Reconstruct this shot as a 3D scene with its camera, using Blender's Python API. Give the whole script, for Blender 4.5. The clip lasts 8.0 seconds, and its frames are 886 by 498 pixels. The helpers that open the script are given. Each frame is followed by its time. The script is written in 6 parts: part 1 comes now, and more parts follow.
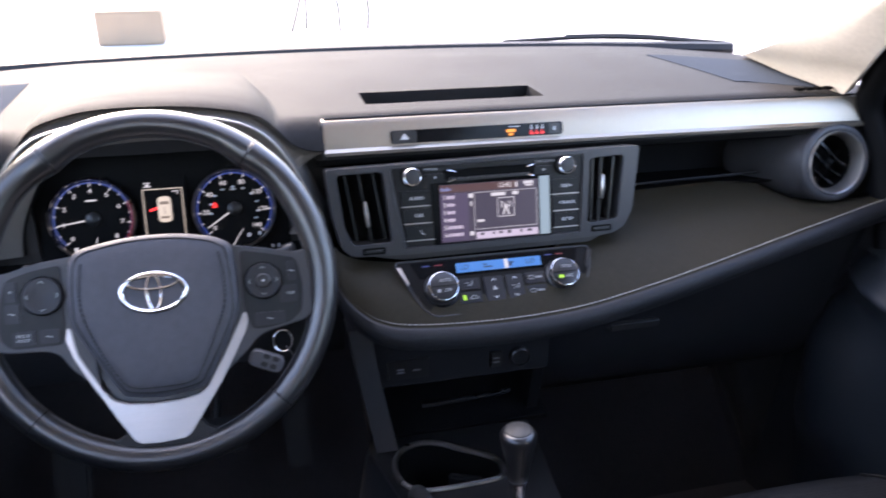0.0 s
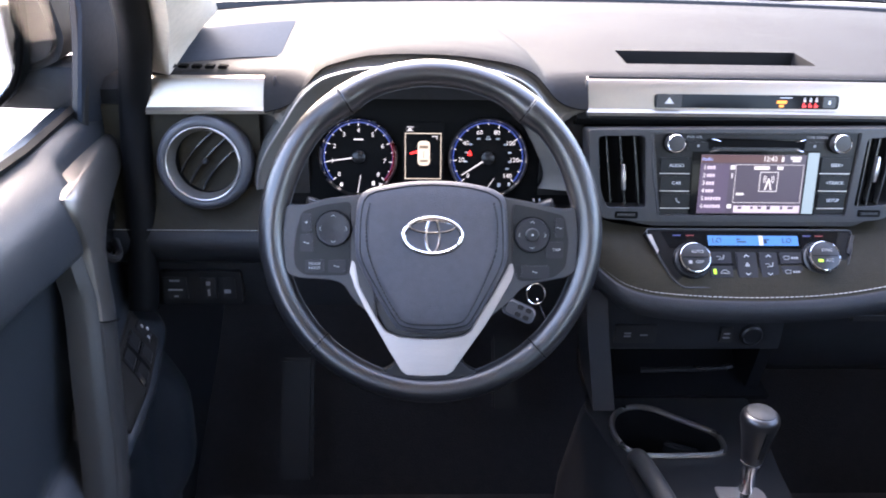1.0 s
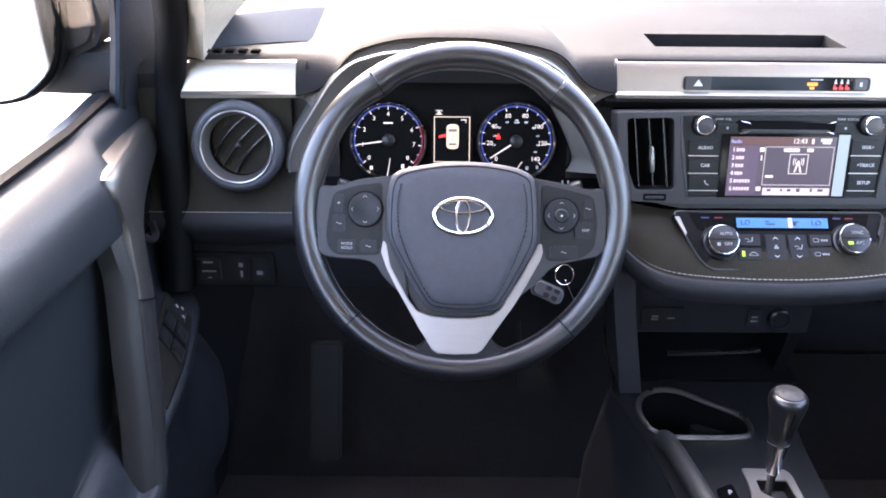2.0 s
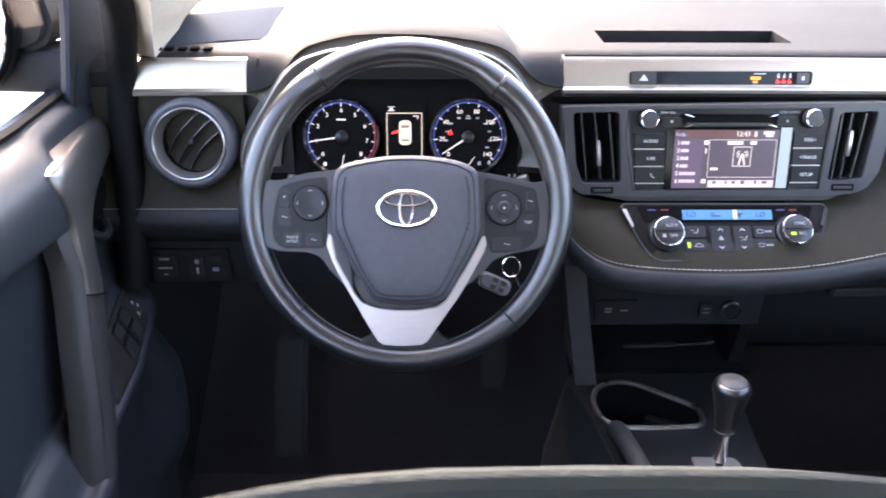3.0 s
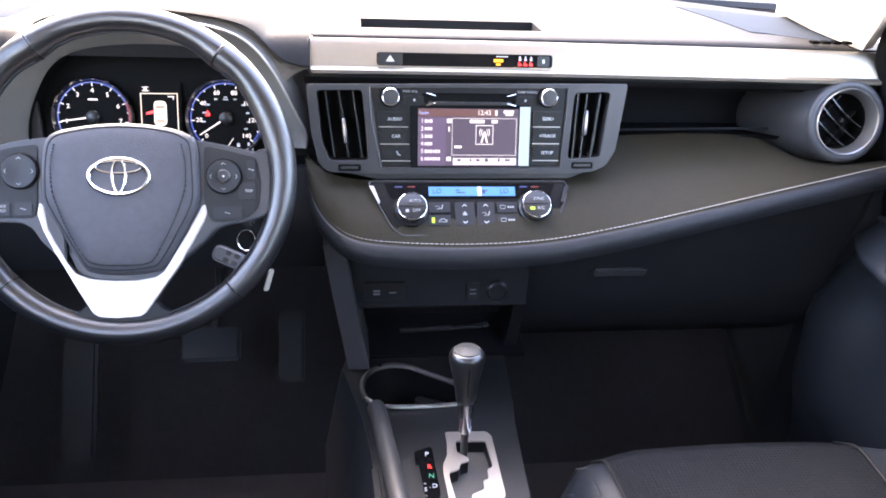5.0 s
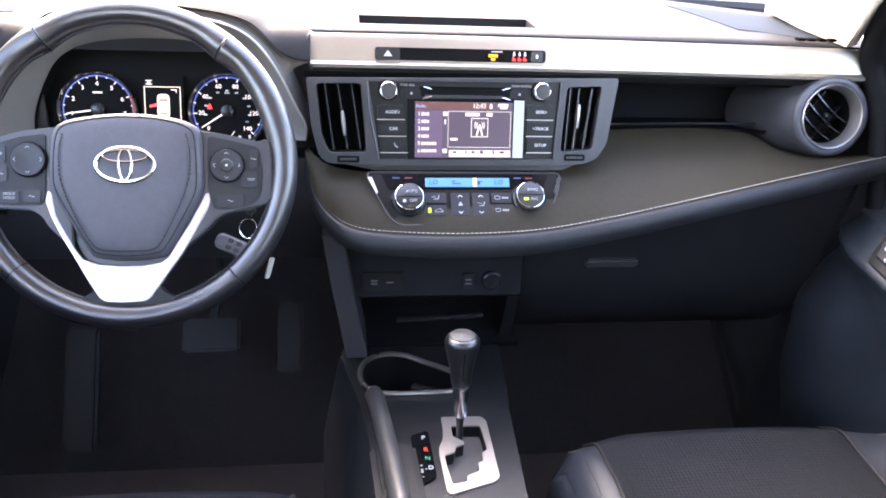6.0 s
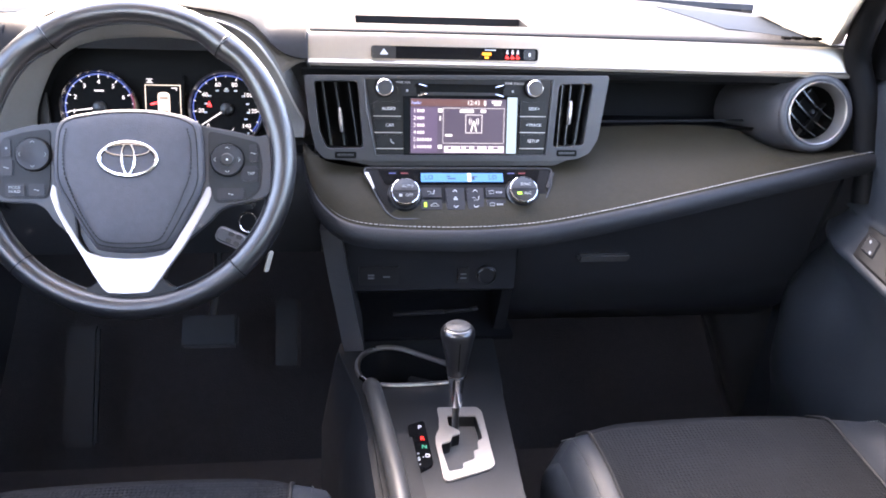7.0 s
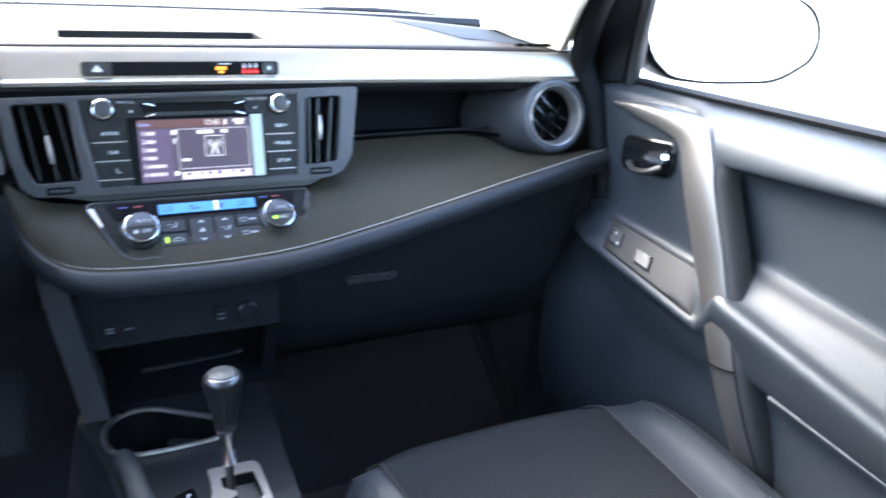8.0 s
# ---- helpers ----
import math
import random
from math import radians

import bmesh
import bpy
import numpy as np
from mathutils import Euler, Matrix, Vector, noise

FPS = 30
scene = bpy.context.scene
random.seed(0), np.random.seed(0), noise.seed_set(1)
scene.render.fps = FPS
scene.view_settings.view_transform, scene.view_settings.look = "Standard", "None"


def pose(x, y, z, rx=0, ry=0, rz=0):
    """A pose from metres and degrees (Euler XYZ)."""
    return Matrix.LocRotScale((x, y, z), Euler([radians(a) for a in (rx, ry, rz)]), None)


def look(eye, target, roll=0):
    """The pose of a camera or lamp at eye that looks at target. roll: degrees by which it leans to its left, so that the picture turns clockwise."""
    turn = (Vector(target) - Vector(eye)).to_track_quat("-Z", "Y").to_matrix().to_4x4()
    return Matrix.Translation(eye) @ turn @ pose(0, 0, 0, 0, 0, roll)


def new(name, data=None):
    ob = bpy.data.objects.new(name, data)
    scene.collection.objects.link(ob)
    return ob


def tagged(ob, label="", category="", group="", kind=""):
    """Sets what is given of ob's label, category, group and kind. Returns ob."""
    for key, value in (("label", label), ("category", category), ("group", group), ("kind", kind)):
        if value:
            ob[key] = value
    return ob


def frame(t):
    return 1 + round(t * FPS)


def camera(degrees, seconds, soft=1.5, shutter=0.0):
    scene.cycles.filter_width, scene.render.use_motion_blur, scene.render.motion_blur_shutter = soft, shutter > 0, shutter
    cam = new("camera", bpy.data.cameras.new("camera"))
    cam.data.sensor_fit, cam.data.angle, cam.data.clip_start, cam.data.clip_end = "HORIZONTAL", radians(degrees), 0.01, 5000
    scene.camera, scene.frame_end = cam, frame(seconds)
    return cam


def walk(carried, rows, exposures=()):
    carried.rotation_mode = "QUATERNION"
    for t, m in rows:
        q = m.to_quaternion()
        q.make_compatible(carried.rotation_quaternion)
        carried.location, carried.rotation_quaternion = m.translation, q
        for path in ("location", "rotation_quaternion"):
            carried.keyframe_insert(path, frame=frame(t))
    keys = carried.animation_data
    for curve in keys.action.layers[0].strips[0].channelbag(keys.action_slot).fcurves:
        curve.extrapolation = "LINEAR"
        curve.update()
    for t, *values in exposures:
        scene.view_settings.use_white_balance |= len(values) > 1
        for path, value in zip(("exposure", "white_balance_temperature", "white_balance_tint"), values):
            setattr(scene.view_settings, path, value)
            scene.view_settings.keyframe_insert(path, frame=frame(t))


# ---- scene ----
cam = camera(60.0, 8.0, soft=1.8, shutter=0.25)
PATH = [
    (0, (-0.292, 0.073, 1.023), (0.146, 1.858, 0.235), 0.2),
    (0.5, (-0.37, 0.092, 1.043), (-0.189, 1.879, 0.165), 1.1),
    (1, (-0.426, 0.087, 1.041), (-0.367, 1.861, 0.119), 1.2),
    (1.5, (-0.436, 0.076, 1.037), (-0.44, 1.84, 0.094), 0.4),
    (2.8, (-0.419, 0.06, 1.033), (-0.399, 1.824, 0.091), 0.4),
    (3, (-0.382, 0.054, 1.03), (-0.358, 1.823, 0.096), 0.3),
    (3.5, (-0.286, 0.047, 1.016), (-0.221, 1.822, 0.097), 1.4),
    (4, (-0.205, 0.045, 0.987), (-0.071, 1.827, 0.089), 3.2),
    (4.5, (-0.158, 0.03, 0.974), (0.037, 1.82, 0.104), 3.0),
    (5, (-0.155, 0.004, 0.97), (0.072, 1.799, 0.119), 2.5),
    (6.5, (-0.163, -0.044, 0.962), (0.08, 1.755, 0.122), 2.8),
    (7, (-0.164, -0.057, 0.959), (0.09, 1.746, 0.13), 2.7),
    (7.5, (-0.159, -0.044, 0.954), (0.242, 1.743, 0.15), 3.4),
    (7.8, (-0.156, -0.005, 0.939), (0.495, 1.722, 0.167), 4.1),
    (8, (-0.155, 0.013, 0.92), (0.707, 1.666, 0.195), 3.8),
]
SKY, SUN, GLOW = 0.52, 0.5, 0.28
EXPOSURES = [(0.0, 1.88, 6600, 26), (0.5, 2.23, 6600, 26), (1.0, 2.53, 6600, 26), (1.5, 2.63, 6700, 26), (3.5, 2.73, 7000, 26), (4.5, 2.98, 7000, 26), (6.5, 3.15, 7000, 26), (7.0, 3.14, 7000, 26), (7.5, 3.02, 6900, 25), (8.0, 2.93, 6000, 14)]
walk(cam, [(t, look(eye, target, roll)) for t, eye, target, roll in PATH], EXPOSURES)

# ---- world and light ----
world = bpy.data.worlds.new("overcast")
scene.world = world
world.use_nodes = True
wn = world.node_tree.nodes
sky = wn.new("ShaderNodeTexSky")
sky.sky_type, sky.sun_disc = "NISHITA", False
sky.sun_elevation, sky.sun_rotation = radians(38), radians(338)
sky.air_density, sky.dust_density, sky.ozone_density = 1.0, 4.0, 1.0
wn["Background"].inputs["Strength"].default_value = SKY
world.node_tree.links.new(sky.outputs[0], wn["Background"].inputs["Color"])
sun_data = bpy.data.lights.new("sun", "SUN")
sun_data.energy, sun_data.angle, sun_data.color = SUN, radians(16), (1.0, 0.93, 0.84)
sun = new("sun", sun_data)
sun.matrix_world = look((-7.2, 18.5, 16.0), (0, 0.6, 0.5))


# ---- building helpers ----
BASE = {}


def finish(bm, angle=38):
    bmesh.ops.recalc_face_normals(bm, faces=bm.faces)
    for f in bm.faces:
        f.smooth = True


def mesh_of(name, bm, material, angle=38):
    finish(bm)
    me = bpy.data.meshes.new(name)
    bm.to_mesh(me)
    bm.free()
    me.set_sharp_from_angle(angle=radians(angle))
    me.materials.append(material)
    return me


def thing(name, label, category, at=(0, 0, 0), group="", kind=""):
    """An empty at the base of a thing; its parts are given in world metres."""
    ob = new(name)
    ob.empty_display_size = 0.02
    ob.location = at
    BASE[ob.name] = Vector(at)
    return tagged(ob, label, category, group, kind)


def part(name, bm, material, parent, label="", angle=38):
    bmesh.ops.translate(bm, verts=bm.verts, vec=-BASE[parent.name])
    ob = new(name, mesh_of(name, bm, material, angle))
    ob.parent = parent
    BASE[ob.name] = BASE[parent.name]
    return tagged(ob, label)


def solid(name, bm, material, label, category, kind="", angle=38):
    ob = new(name, mesh_of(name, bm, material, angle))
    BASE[ob.name] = Vector((0, 0, 0))
    return tagged(ob, label, category, "", kind)


def face_frame(x, y, z, tilt):
    """Local x to the right, y up along the face, z out of it towards the seats; tilt leans the top forward."""
    t = radians(tilt)
    return Matrix(((1, 0, 0, x), (0, math.sin(t), -math.cos(t), y), (0, math.cos(t), math.sin(t), z), (0, 0, 0, 1)))


def top_frame(x, y, z, slope=0.0, turn=0.0):
    """Local x right, y forward, z up."""
    return Matrix.Translation((x, y, z)) @ Matrix.Rotation(radians(turn), 4, "Z") @ Matrix.Rotation(radians(slope), 4, "X")


def rrect(w, h, r, n=4, cx=0.0, cy=0.0):
    r = min(r, w / 2 - 1e-5, h / 2 - 1e-5)
    pts = []
    for qx, qy, a0 in ((1, 1, 0), (-1, 1, 90), (-1, -1, 180), (1, -1, 270)):
        for i in range(n + 1):
            a = radians(a0 + 90 * i / n)
            pts.append((cx + qx * (w / 2 - r) + r * math.cos(a), cy + qy * (h / 2 - r) + r * math.sin(a)))
    return pts


def rounded(poly, r, n=3):
    """A polygon with its corners rounded off."""
    out, m = [], len(poly)
    for i in range(m):
        p, a, b = Vector(poly[i]), Vector(poly[i - 1]), Vector(poly[(i + 1) % m])
        da, db = a - p, b - p
        k = min(r, da.length * 0.45, db.length * 0.45)
        s, e = p + da.normalized() * k, p + db.normalized() * k
        for j in range(n + 1):
            u = j / n
            q = s.lerp(p, u).lerp(p.lerp(e, u), u)
            out.append((q.x, q.y))
    return out


def plate(outer, depth, m, holes=(), bevel=0.0, seg=2):
    """A flat piece with holes; its front lies in the frame's xy plane and its body goes back by depth."""
    bm = bmesh.new()
    edges = []
    for loop in (outer, *holes):
        vs = [bm.verts.new((p[0], p[1], 0)) for p in loop]
        edges += [bm.edges.new((vs[i], vs[(i + 1) % len(vs)])) for i in range(len(vs))]
    if holes:
        bmesh.ops.triangle_fill(bm, use_beauty=True, use_dissolve=False, edges=edges, normal=(0, 0, 1))
    else:
        bm.faces.new(list(bm.verts))
    bmesh.ops.recalc_face_normals(bm, faces=bm.faces)
    rim = [e for e in bm.edges if len(e.link_faces) == 1]
    ext = bmesh.ops.extrude_face_region(bm, geom=list(bm.faces), use_keep_orig=True)
    moved = [v for v in ext["geom"] if isinstance(v, bmesh.types.BMVert)]
    bmesh.ops.translate(bm, verts=moved, vec=(0, 0, -depth))
    if bevel:
        front = [e for e in bm.edges if all(abs(v.co.z) < 1e-7 for v in e.verts) and any(abs(f.normal.z) < 0.5 or any(abs(v.co.z) > 1e-7 for v in f.verts) for f in e.link_faces)]
        bmesh.ops.bevel(bm, geom=front, offset=bevel, segments=seg, affect="EDGES", clamp_overlap=True)
    bmesh.ops.transform(bm, matrix=m, verts=bm.verts)
    return bm


def rbox(sx, sy, sz, bevel, m, seg=2, taper=1.0):
    bm = bmesh.new()
    bmesh.ops.create_cube(bm, size=1)
    bmesh.ops.scale(bm, vec=(sx, sy, sz), verts=bm.verts)
    if taper != 1.0:
        for v in bm.verts:
            if v.co.z > 0:
                v.co.x *= taper
                v.co.y *= taper
    if bevel:
        bmesh.ops.bevel(bm, geom=list(bm.edges), offset=bevel, segments=seg, affect="EDGES", clamp_overlap=True)
    bmesh.ops.transform(bm, matrix=m, verts=bm.verts)
    return bm


def sheet(rows, thickness=0.0, direction=(0, 0, -1)):
    """A skin through rows of points; with thickness a closed shell."""
    bm = bmesh.new()
    grid = [[bm.verts.new(p) for p in row] for row in rows]
    for a, b in zip(grid, grid[1:]):
        for i in range(len(a) - 1):
            bm.faces.new((a[i], a[i + 1], b[i + 1], b[i]))
    if thickness:
        d = Vector(direction) * thickness
        back = [[bm.verts.new(v.co + d) for v in row] for row in grid]
        for a, b in zip(back, back[1:]):
            for i in range(len(a) - 1):
                bm.faces.new((a[i], b[i], b[i + 1], a[i + 1]))
        loop = grid[0] + [r[-1] for r in grid[1:]] + grid[-1][-2::-1] + [r[0] for r in grid[-2:0:-1]]
        loop2 = back[0] + [r[-1] for r in back[1:]] + back[-1][-2::-1] + [r[0] for r in back[-2:0:-1]]
        for i in range(len(loop)):
            j = (i + 1) % len(loop)
            bm.faces.new((loop[i], loop2[i], loop2[j], loop[j]))
    return bm


def loft(rings, caps=True):
    bm = bmesh.new()
    vs = [[bm.verts.new(p) for p in ring] for ring in rings]
    for a, b in zip(vs, vs[1:]):
        for i in range(len(a)):
            j = (i + 1) % len(a)
            bm.faces.new((a[i], a[j], b[j], b[i]))
    if caps:
        bm.faces.new(vs[0][::-1])
        bm.faces.new(vs[-1])
    return bm


def smooth_path(pts, n=6, closed=False):
    """A Catmull-Rom curve through points of any dimension."""
    pts = [Vector(p) for p in pts]
    m, out = len(pts), []
    for i in range(m if closed else m - 1):
        p0 = pts[i - 1] if closed or i else pts[0] * 2 - pts[1]
        p1, p2 = pts[i], pts[(i + 1) % m]
        p3 = pts[(i + 2) % m] if closed or i + 2 < m else pts[-1] * 2 - pts[-2]
        for k in range(n):
            t = k / n
            out.append(0.5 * ((2 * p1) + (p2 - p0) * t + (2 * p0 - 5 * p1 + 4 * p2 - p3) * t * t + (3 * p1 - p0 - 3 * p2 + p3) * t ** 3))
    if not closed:
        out.append(pts[-1])
    return out


def tube(path, r, closed=False, seg=10, flat=1.0, up=None):
    """A tube along a path; r a number or one per point; flat squashes it along the second axis."""
    path = [Vector(p) for p in path]
    n, rings = len(path), []
    ref = Vector(up) if up else Vector((0.13, 0.21, 0.97))
    for i in range(n):
        if closed:
            d = path[(i + 1) % n] - path[i - 1]
        else:
            d = path[min(i + 1, n - 1)] - path[max(i - 1, 0)]
        d.normalize()
        u = d.cross(ref)
        if u.length < 1e-4:
            u = d.cross(Vector((1, 0, 0)))
        u.normalize()
        w = u.cross(d)
        if not up:
            ref = w
        k = r[i] if isinstance(r, (list, tuple)) else r
        rings.append([path[i] + u * k * math.cos(2 * math.pi * j / seg) + w * k * flat * math.sin(2 * math.pi * j / seg) for j in range(seg)])
    if closed:
        bm = bmesh.new()
        vs = [[bm.verts.new(p) for p in ring] for ring in rings]
        for a in range(n):
            for i in range(seg):
                j = (i + 1) % seg
                bm.faces.new((vs[a][i], vs[a][j], vs[(a + 1) % n][j], vs[(a + 1) % n][i]))
        return bm
    return loft(rings)


def lathe(profile, m, seg=32, sx=1.0, ring=False):
    """Turned about the frame's z axis; profile of (radius, height); ring: the profile closes on itself."""
    rings = [[(sx * r * math.cos(2 * math.pi * i / seg), r * math.sin(2 * math.pi * i / seg), h) for i in range(seg)] for r, h in profile]
    if ring:
        rings.append(rings[0])
    bm = loft(rings, caps=not ring)
    if ring:
        bmesh.ops.remove_doubles(bm, verts=bm.verts, dist=1e-6)
    bmesh.ops.transform(bm, matrix=m, verts=bm.verts)
    return bm


def join(*bms):
    out = bmesh.new()
    for b in bms:
        me = bpy.data.meshes.new("tmp")
        b.to_mesh(me)
        b.free()
        out.from_mesh(me)
        bpy.data.meshes.remove(me)
    return out


def lettering(body, size, m, depth=0.0004, spacing=1.0):
    """Raised letters in the built-in font, centred on the frame's origin."""
    cu = bpy.data.curves.new("letters", "FONT")
    cu.body, cu.size, cu.align_x, cu.align_y, cu.extrude = body, size, "CENTER", "CENTER", depth
    cu.space_character, cu.resolution_u = spacing, 2
    ob = new("letters", cu)
    me = bpy.data.meshes.new_from_object(ob.evaluated_get(bpy.context.evaluated_depsgraph_get()))
    bm = bmesh.new()
    bm.from_mesh(me)
    bpy.data.objects.remove(ob)
    bpy.data.meshes.remove(me)
    bpy.data.curves.remove(cu)
    bmesh.ops.transform(bm, matrix=m, verts=bm.verts)
    return bm


def bars(rects, m, depth=0.0004):
    """Small raised bars (x, y, w, h) on a face."""
    return join(*[plate([(x - w / 2, y - h / 2), (x + w / 2, y - h / 2), (x + w / 2, y + h / 2), (x - w / 2, y + h / 2)], depth, m) for x, y, w, h in rects])


def marks(name, rects, m, mat, parent, label="", depth=0.0004):
    """Small printed marks on a face, each one a part."""
    for r in rects:
        part(name, bars([r], m, depth), mat, parent, label)


# ---- materials ----
def material(name, colour, rough=0.5, metal=0.0, grain=0.0, grain_size=0.001, mottle=0.12, patch=0.12, cells=False, coat=0.0, stretch=None, specular=0.5, glow=0.0, ior=1.5):
    """Colour with mottling at two scales, uneven gloss and a fine relief of the given depth and size in metres."""
    mat = bpy.data.materials.new(name)
    mat.use_nodes = True
    nt = mat.node_tree
    n, link = nt.nodes, nt.links.new
    bsdf = n["Principled BSDF"]
    co = n.new("ShaderNodeTexCoord")
    src = co.outputs["Object"]
    if stretch:
        mp = n.new("ShaderNodeMapping")
        mp.inputs["Scale"].default_value = stretch
        link(src, mp.inputs[0])
        src = mp.outputs[0]
    big, small = n.new("ShaderNodeTexNoise"), n.new("ShaderNodeTexNoise")
    big.inputs["Scale"].default_value, big.inputs["Detail"].default_value = 1 / patch, 4
    small.inputs["Scale"].default_value, small.inputs["Detail"].default_value = 1 / max(grain_size * 6, 0.002), 3
    link(src, big.inputs["Vector"]), link(src, small.inputs["Vector"])
    add = n.new("ShaderNodeMath")
    add.operation = "ADD"
    link(big.outputs["Fac"], add.inputs[0]), link(small.outputs["Fac"], add.inputs[1])
    ramp = n.new("ShaderNodeMapRange")
    ramp.inputs["From Min"].default_value, ramp.inputs["From Max"].default_value = 0.6, 1.4
    ramp.inputs["To Min"].default_value, ramp.inputs["To Max"].default_value = 1 - mottle, 1 + mottle
    link(add.outputs[0], ramp.inputs["Value"])
    mul = n.new("ShaderNodeVectorMath")
    mul.operation = "SCALE"
    mul.inputs[0].default_value = colour
    link(ramp.outputs[0], mul.inputs["Scale"])
    link(mul.outputs[0], bsdf.inputs["Base Color"])
    rr = n.new("ShaderNodeMapRange")
    rr.inputs["From Min"].default_value, rr.inputs["From Max"].default_value = 0.3, 0.7
    rr.inputs["To Min"].default_value, rr.inputs["To Max"].default_value = max(rough - 0.03, 0.02), min(rough + 0.03, 1)
    link(big.outputs["Fac"], rr.inputs["Value"])
    link(rr.outputs[0], bsdf.inputs["Roughness"])
    bsdf.inputs["Metallic"].default_value = metal
    bsdf.inputs["IOR"].default_value = ior
    bsdf.inputs["Coat Weight"].default_value = coat
    bsdf.inputs["Specular IOR Level"].default_value = specular
    if grain:
        if cells:
            g = n.new("ShaderNodeTexVoronoi")
            g.inputs["Scale"].default_value = 1 / grain_size
            out = g.outputs["Distance"]
        else:
            g = n.new("ShaderNodeTexNoise")
            g.inputs["Scale"].default_value, g.inputs["Detail"].default_value = 1 / grain_size, 2
            out = g.outputs["Fac"]
        link(src, g.inputs["Vector"])
        bump = n.new("ShaderNodeBump")
        bump.inputs["Strength"].default_value, bump.inputs["Distance"].default_value = 1.0, grain
        link(out, bump.inputs["Height"])
        link(bump.outputs[0], bsdf.inputs["Normal"])
    if glow:
        bsdf.inputs["Emission Color"].default_value = (*colour, 1)
        bsdf.inputs["Emission Strength"].default_value = glow
    return mat


def lamp_mat(name, colour, strength):
    """A small lit surface (display, tell-tale, backlit mark)."""
    mat = bpy.data.materials.new(name)
    mat.use_nodes = True
    b = mat.node_tree.nodes["Principled BSDF"]
    b.inputs["Base Color"].default_value = (0.02, 0.02, 0.02, 1)
    b.inputs["Roughness"].default_value = 0.3
    b.inputs["Emission Color"].default_value = (*colour, 1)
    b.inputs["Emission Strength"].default_value = strength * GLOW
    return mat


def clear_mat(name, tint=(0.93, 0.96, 0.95), gloss=0.03):
    """Thin clear glass: light goes straight through, with a surface reflection."""
    mat = bpy.data.materials.new(name)
    mat.use_nodes = True
    nt = mat.node_tree
    n, link = nt.nodes, nt.links.new
    n.remove(n["Principled BSDF"])
    tr, gl, lw, mix = n.new("ShaderNodeBsdfTransparent"), n.new("ShaderNodeBsdfGlossy"), n.new("ShaderNodeLayerWeight"), n.new("ShaderNodeMixShader")
    tr.inputs["Color"].default_value = (*tint, 1)
    gl.inputs["Roughness"].default_value = gloss
    power, scale = n.new("ShaderNodeMath"), n.new("ShaderNodeMapRange")
    power.operation = "POWER"
    power.inputs[1].default_value = 5.0
    lw.inputs["Blend"].default_value = 0.5
    scale.inputs["To Min"].default_value, scale.inputs["To Max"].default_value = 0.025, 0.45
    link(lw.outputs["Facing"], power.inputs[0]), link(power.outputs[0], scale.inputs["Value"])
    link(scale.outputs[0], mix.inputs[0]), link(tr.outputs[0], mix.inputs[1]), link(gl.outputs[0], mix.inputs[2])
    link(mix.outputs[0], n["Material Output"].inputs["Surface"])
    return mat


def woven_mat(name, colour, size=0.0022, depth=0.0006):
    """Seat cloth with a small diamond weave."""
    mat = material(name, colour, 0.85, mottle=0.2, patch=0.08, grain_size=0.0008, specular=0.15)
    n, link = mat.node_tree.nodes, mat.node_tree.links.new
    co = n.new("ShaderNodeTexCoord")
    vor = n.new("ShaderNodeTexVoronoi")
    vor.inputs["Scale"].default_value, vor.inputs["Randomness"].default_value = 1 / size, 0.25
    bump = n.new("ShaderNodeBump")
    bump.inputs["Distance"].default_value = depth
    link(co.outputs["Object"], vor.inputs["Vector"]), link(vor.outputs["Distance"], bump.inputs["Height"])
    link(bump.outputs[0], n["Principled BSDF"].inputs["Normal"])
    return mat


M_DASH = material("dash_soft_plastic", (0.0281, 0.0264, 0.0247), 0.42, specular=0.4, grain=0.00025, grain_size=0.0011, cells=True)
M_TOP = material("grained_upper_skin", (0.0235, 0.0229, 0.0234), 0.55, ior=1.09, grain=0.0003, grain_size=0.0012, cells=True)
M_PAD = material("stitched_pad", (0.0289, 0.0244, 0.0162), 0.45, ior=1.20, grain=0.0003, grain_size=0.0013, cells=True)
M_BLACK = material("black_plastic", (0.0140, 0.0137, 0.0140), 0.32, grain=0.00006, grain_size=0.0008)
M_DARK = material("lower_plastic", (0.0200, 0.0206, 0.0226), 0.45, ior=1.36, grain=0.0002, grain_size=0.0010, cells=True)
# black of dials and seams; inside openings it stands in for deep shade
M_VOID = material("black_and_deep_shade", (0.005, 0.005, 0.005), 0.7, ior=1.18)
M_SILVER = material("silver_trim", (0.42, 0.368, 0.305), 0.42, metal=0.95, mottle=0.03, patch=0.3)
M_SATIN = material("satin_grey_trim", (0.0396, 0.0379, 0.0371), 0.29, metal=0.4, mottle=0.06, grain=0.00003, grain_size=0.0006)
M_HOOD = material("hood_silver_grey", (0.26, 0.245, 0.225), 0.38, metal=0.5, mottle=0.05, grain=0.00004, grain_size=0.0008)
M_CHROME = material("chrome", (0.82, 0.82, 0.84), 0.08, metal=1.0, mottle=0.02)
M_LEATHER = material("wheel_leather", (0.0075, 0.0076, 0.0085), 0.33, grain=0.00002, grain_size=0.0009, mottle=0.04, ior=1.85)
M_HUB = material("airbag_cover", (0.068, 0.068, 0.077), 0.50, grain=0.0002, grain_size=0.0014, cells=True, ior=1.32)
M_COLLAR = material("vent_collar", (0.055, 0.055, 0.060), 0.40, grain=0.0001, grain_size=0.0009, cells=True)
M_RING = material("satin_ring", (0.58, 0.55, 0.52), 0.34, metal=0.9, mottle=0.04)
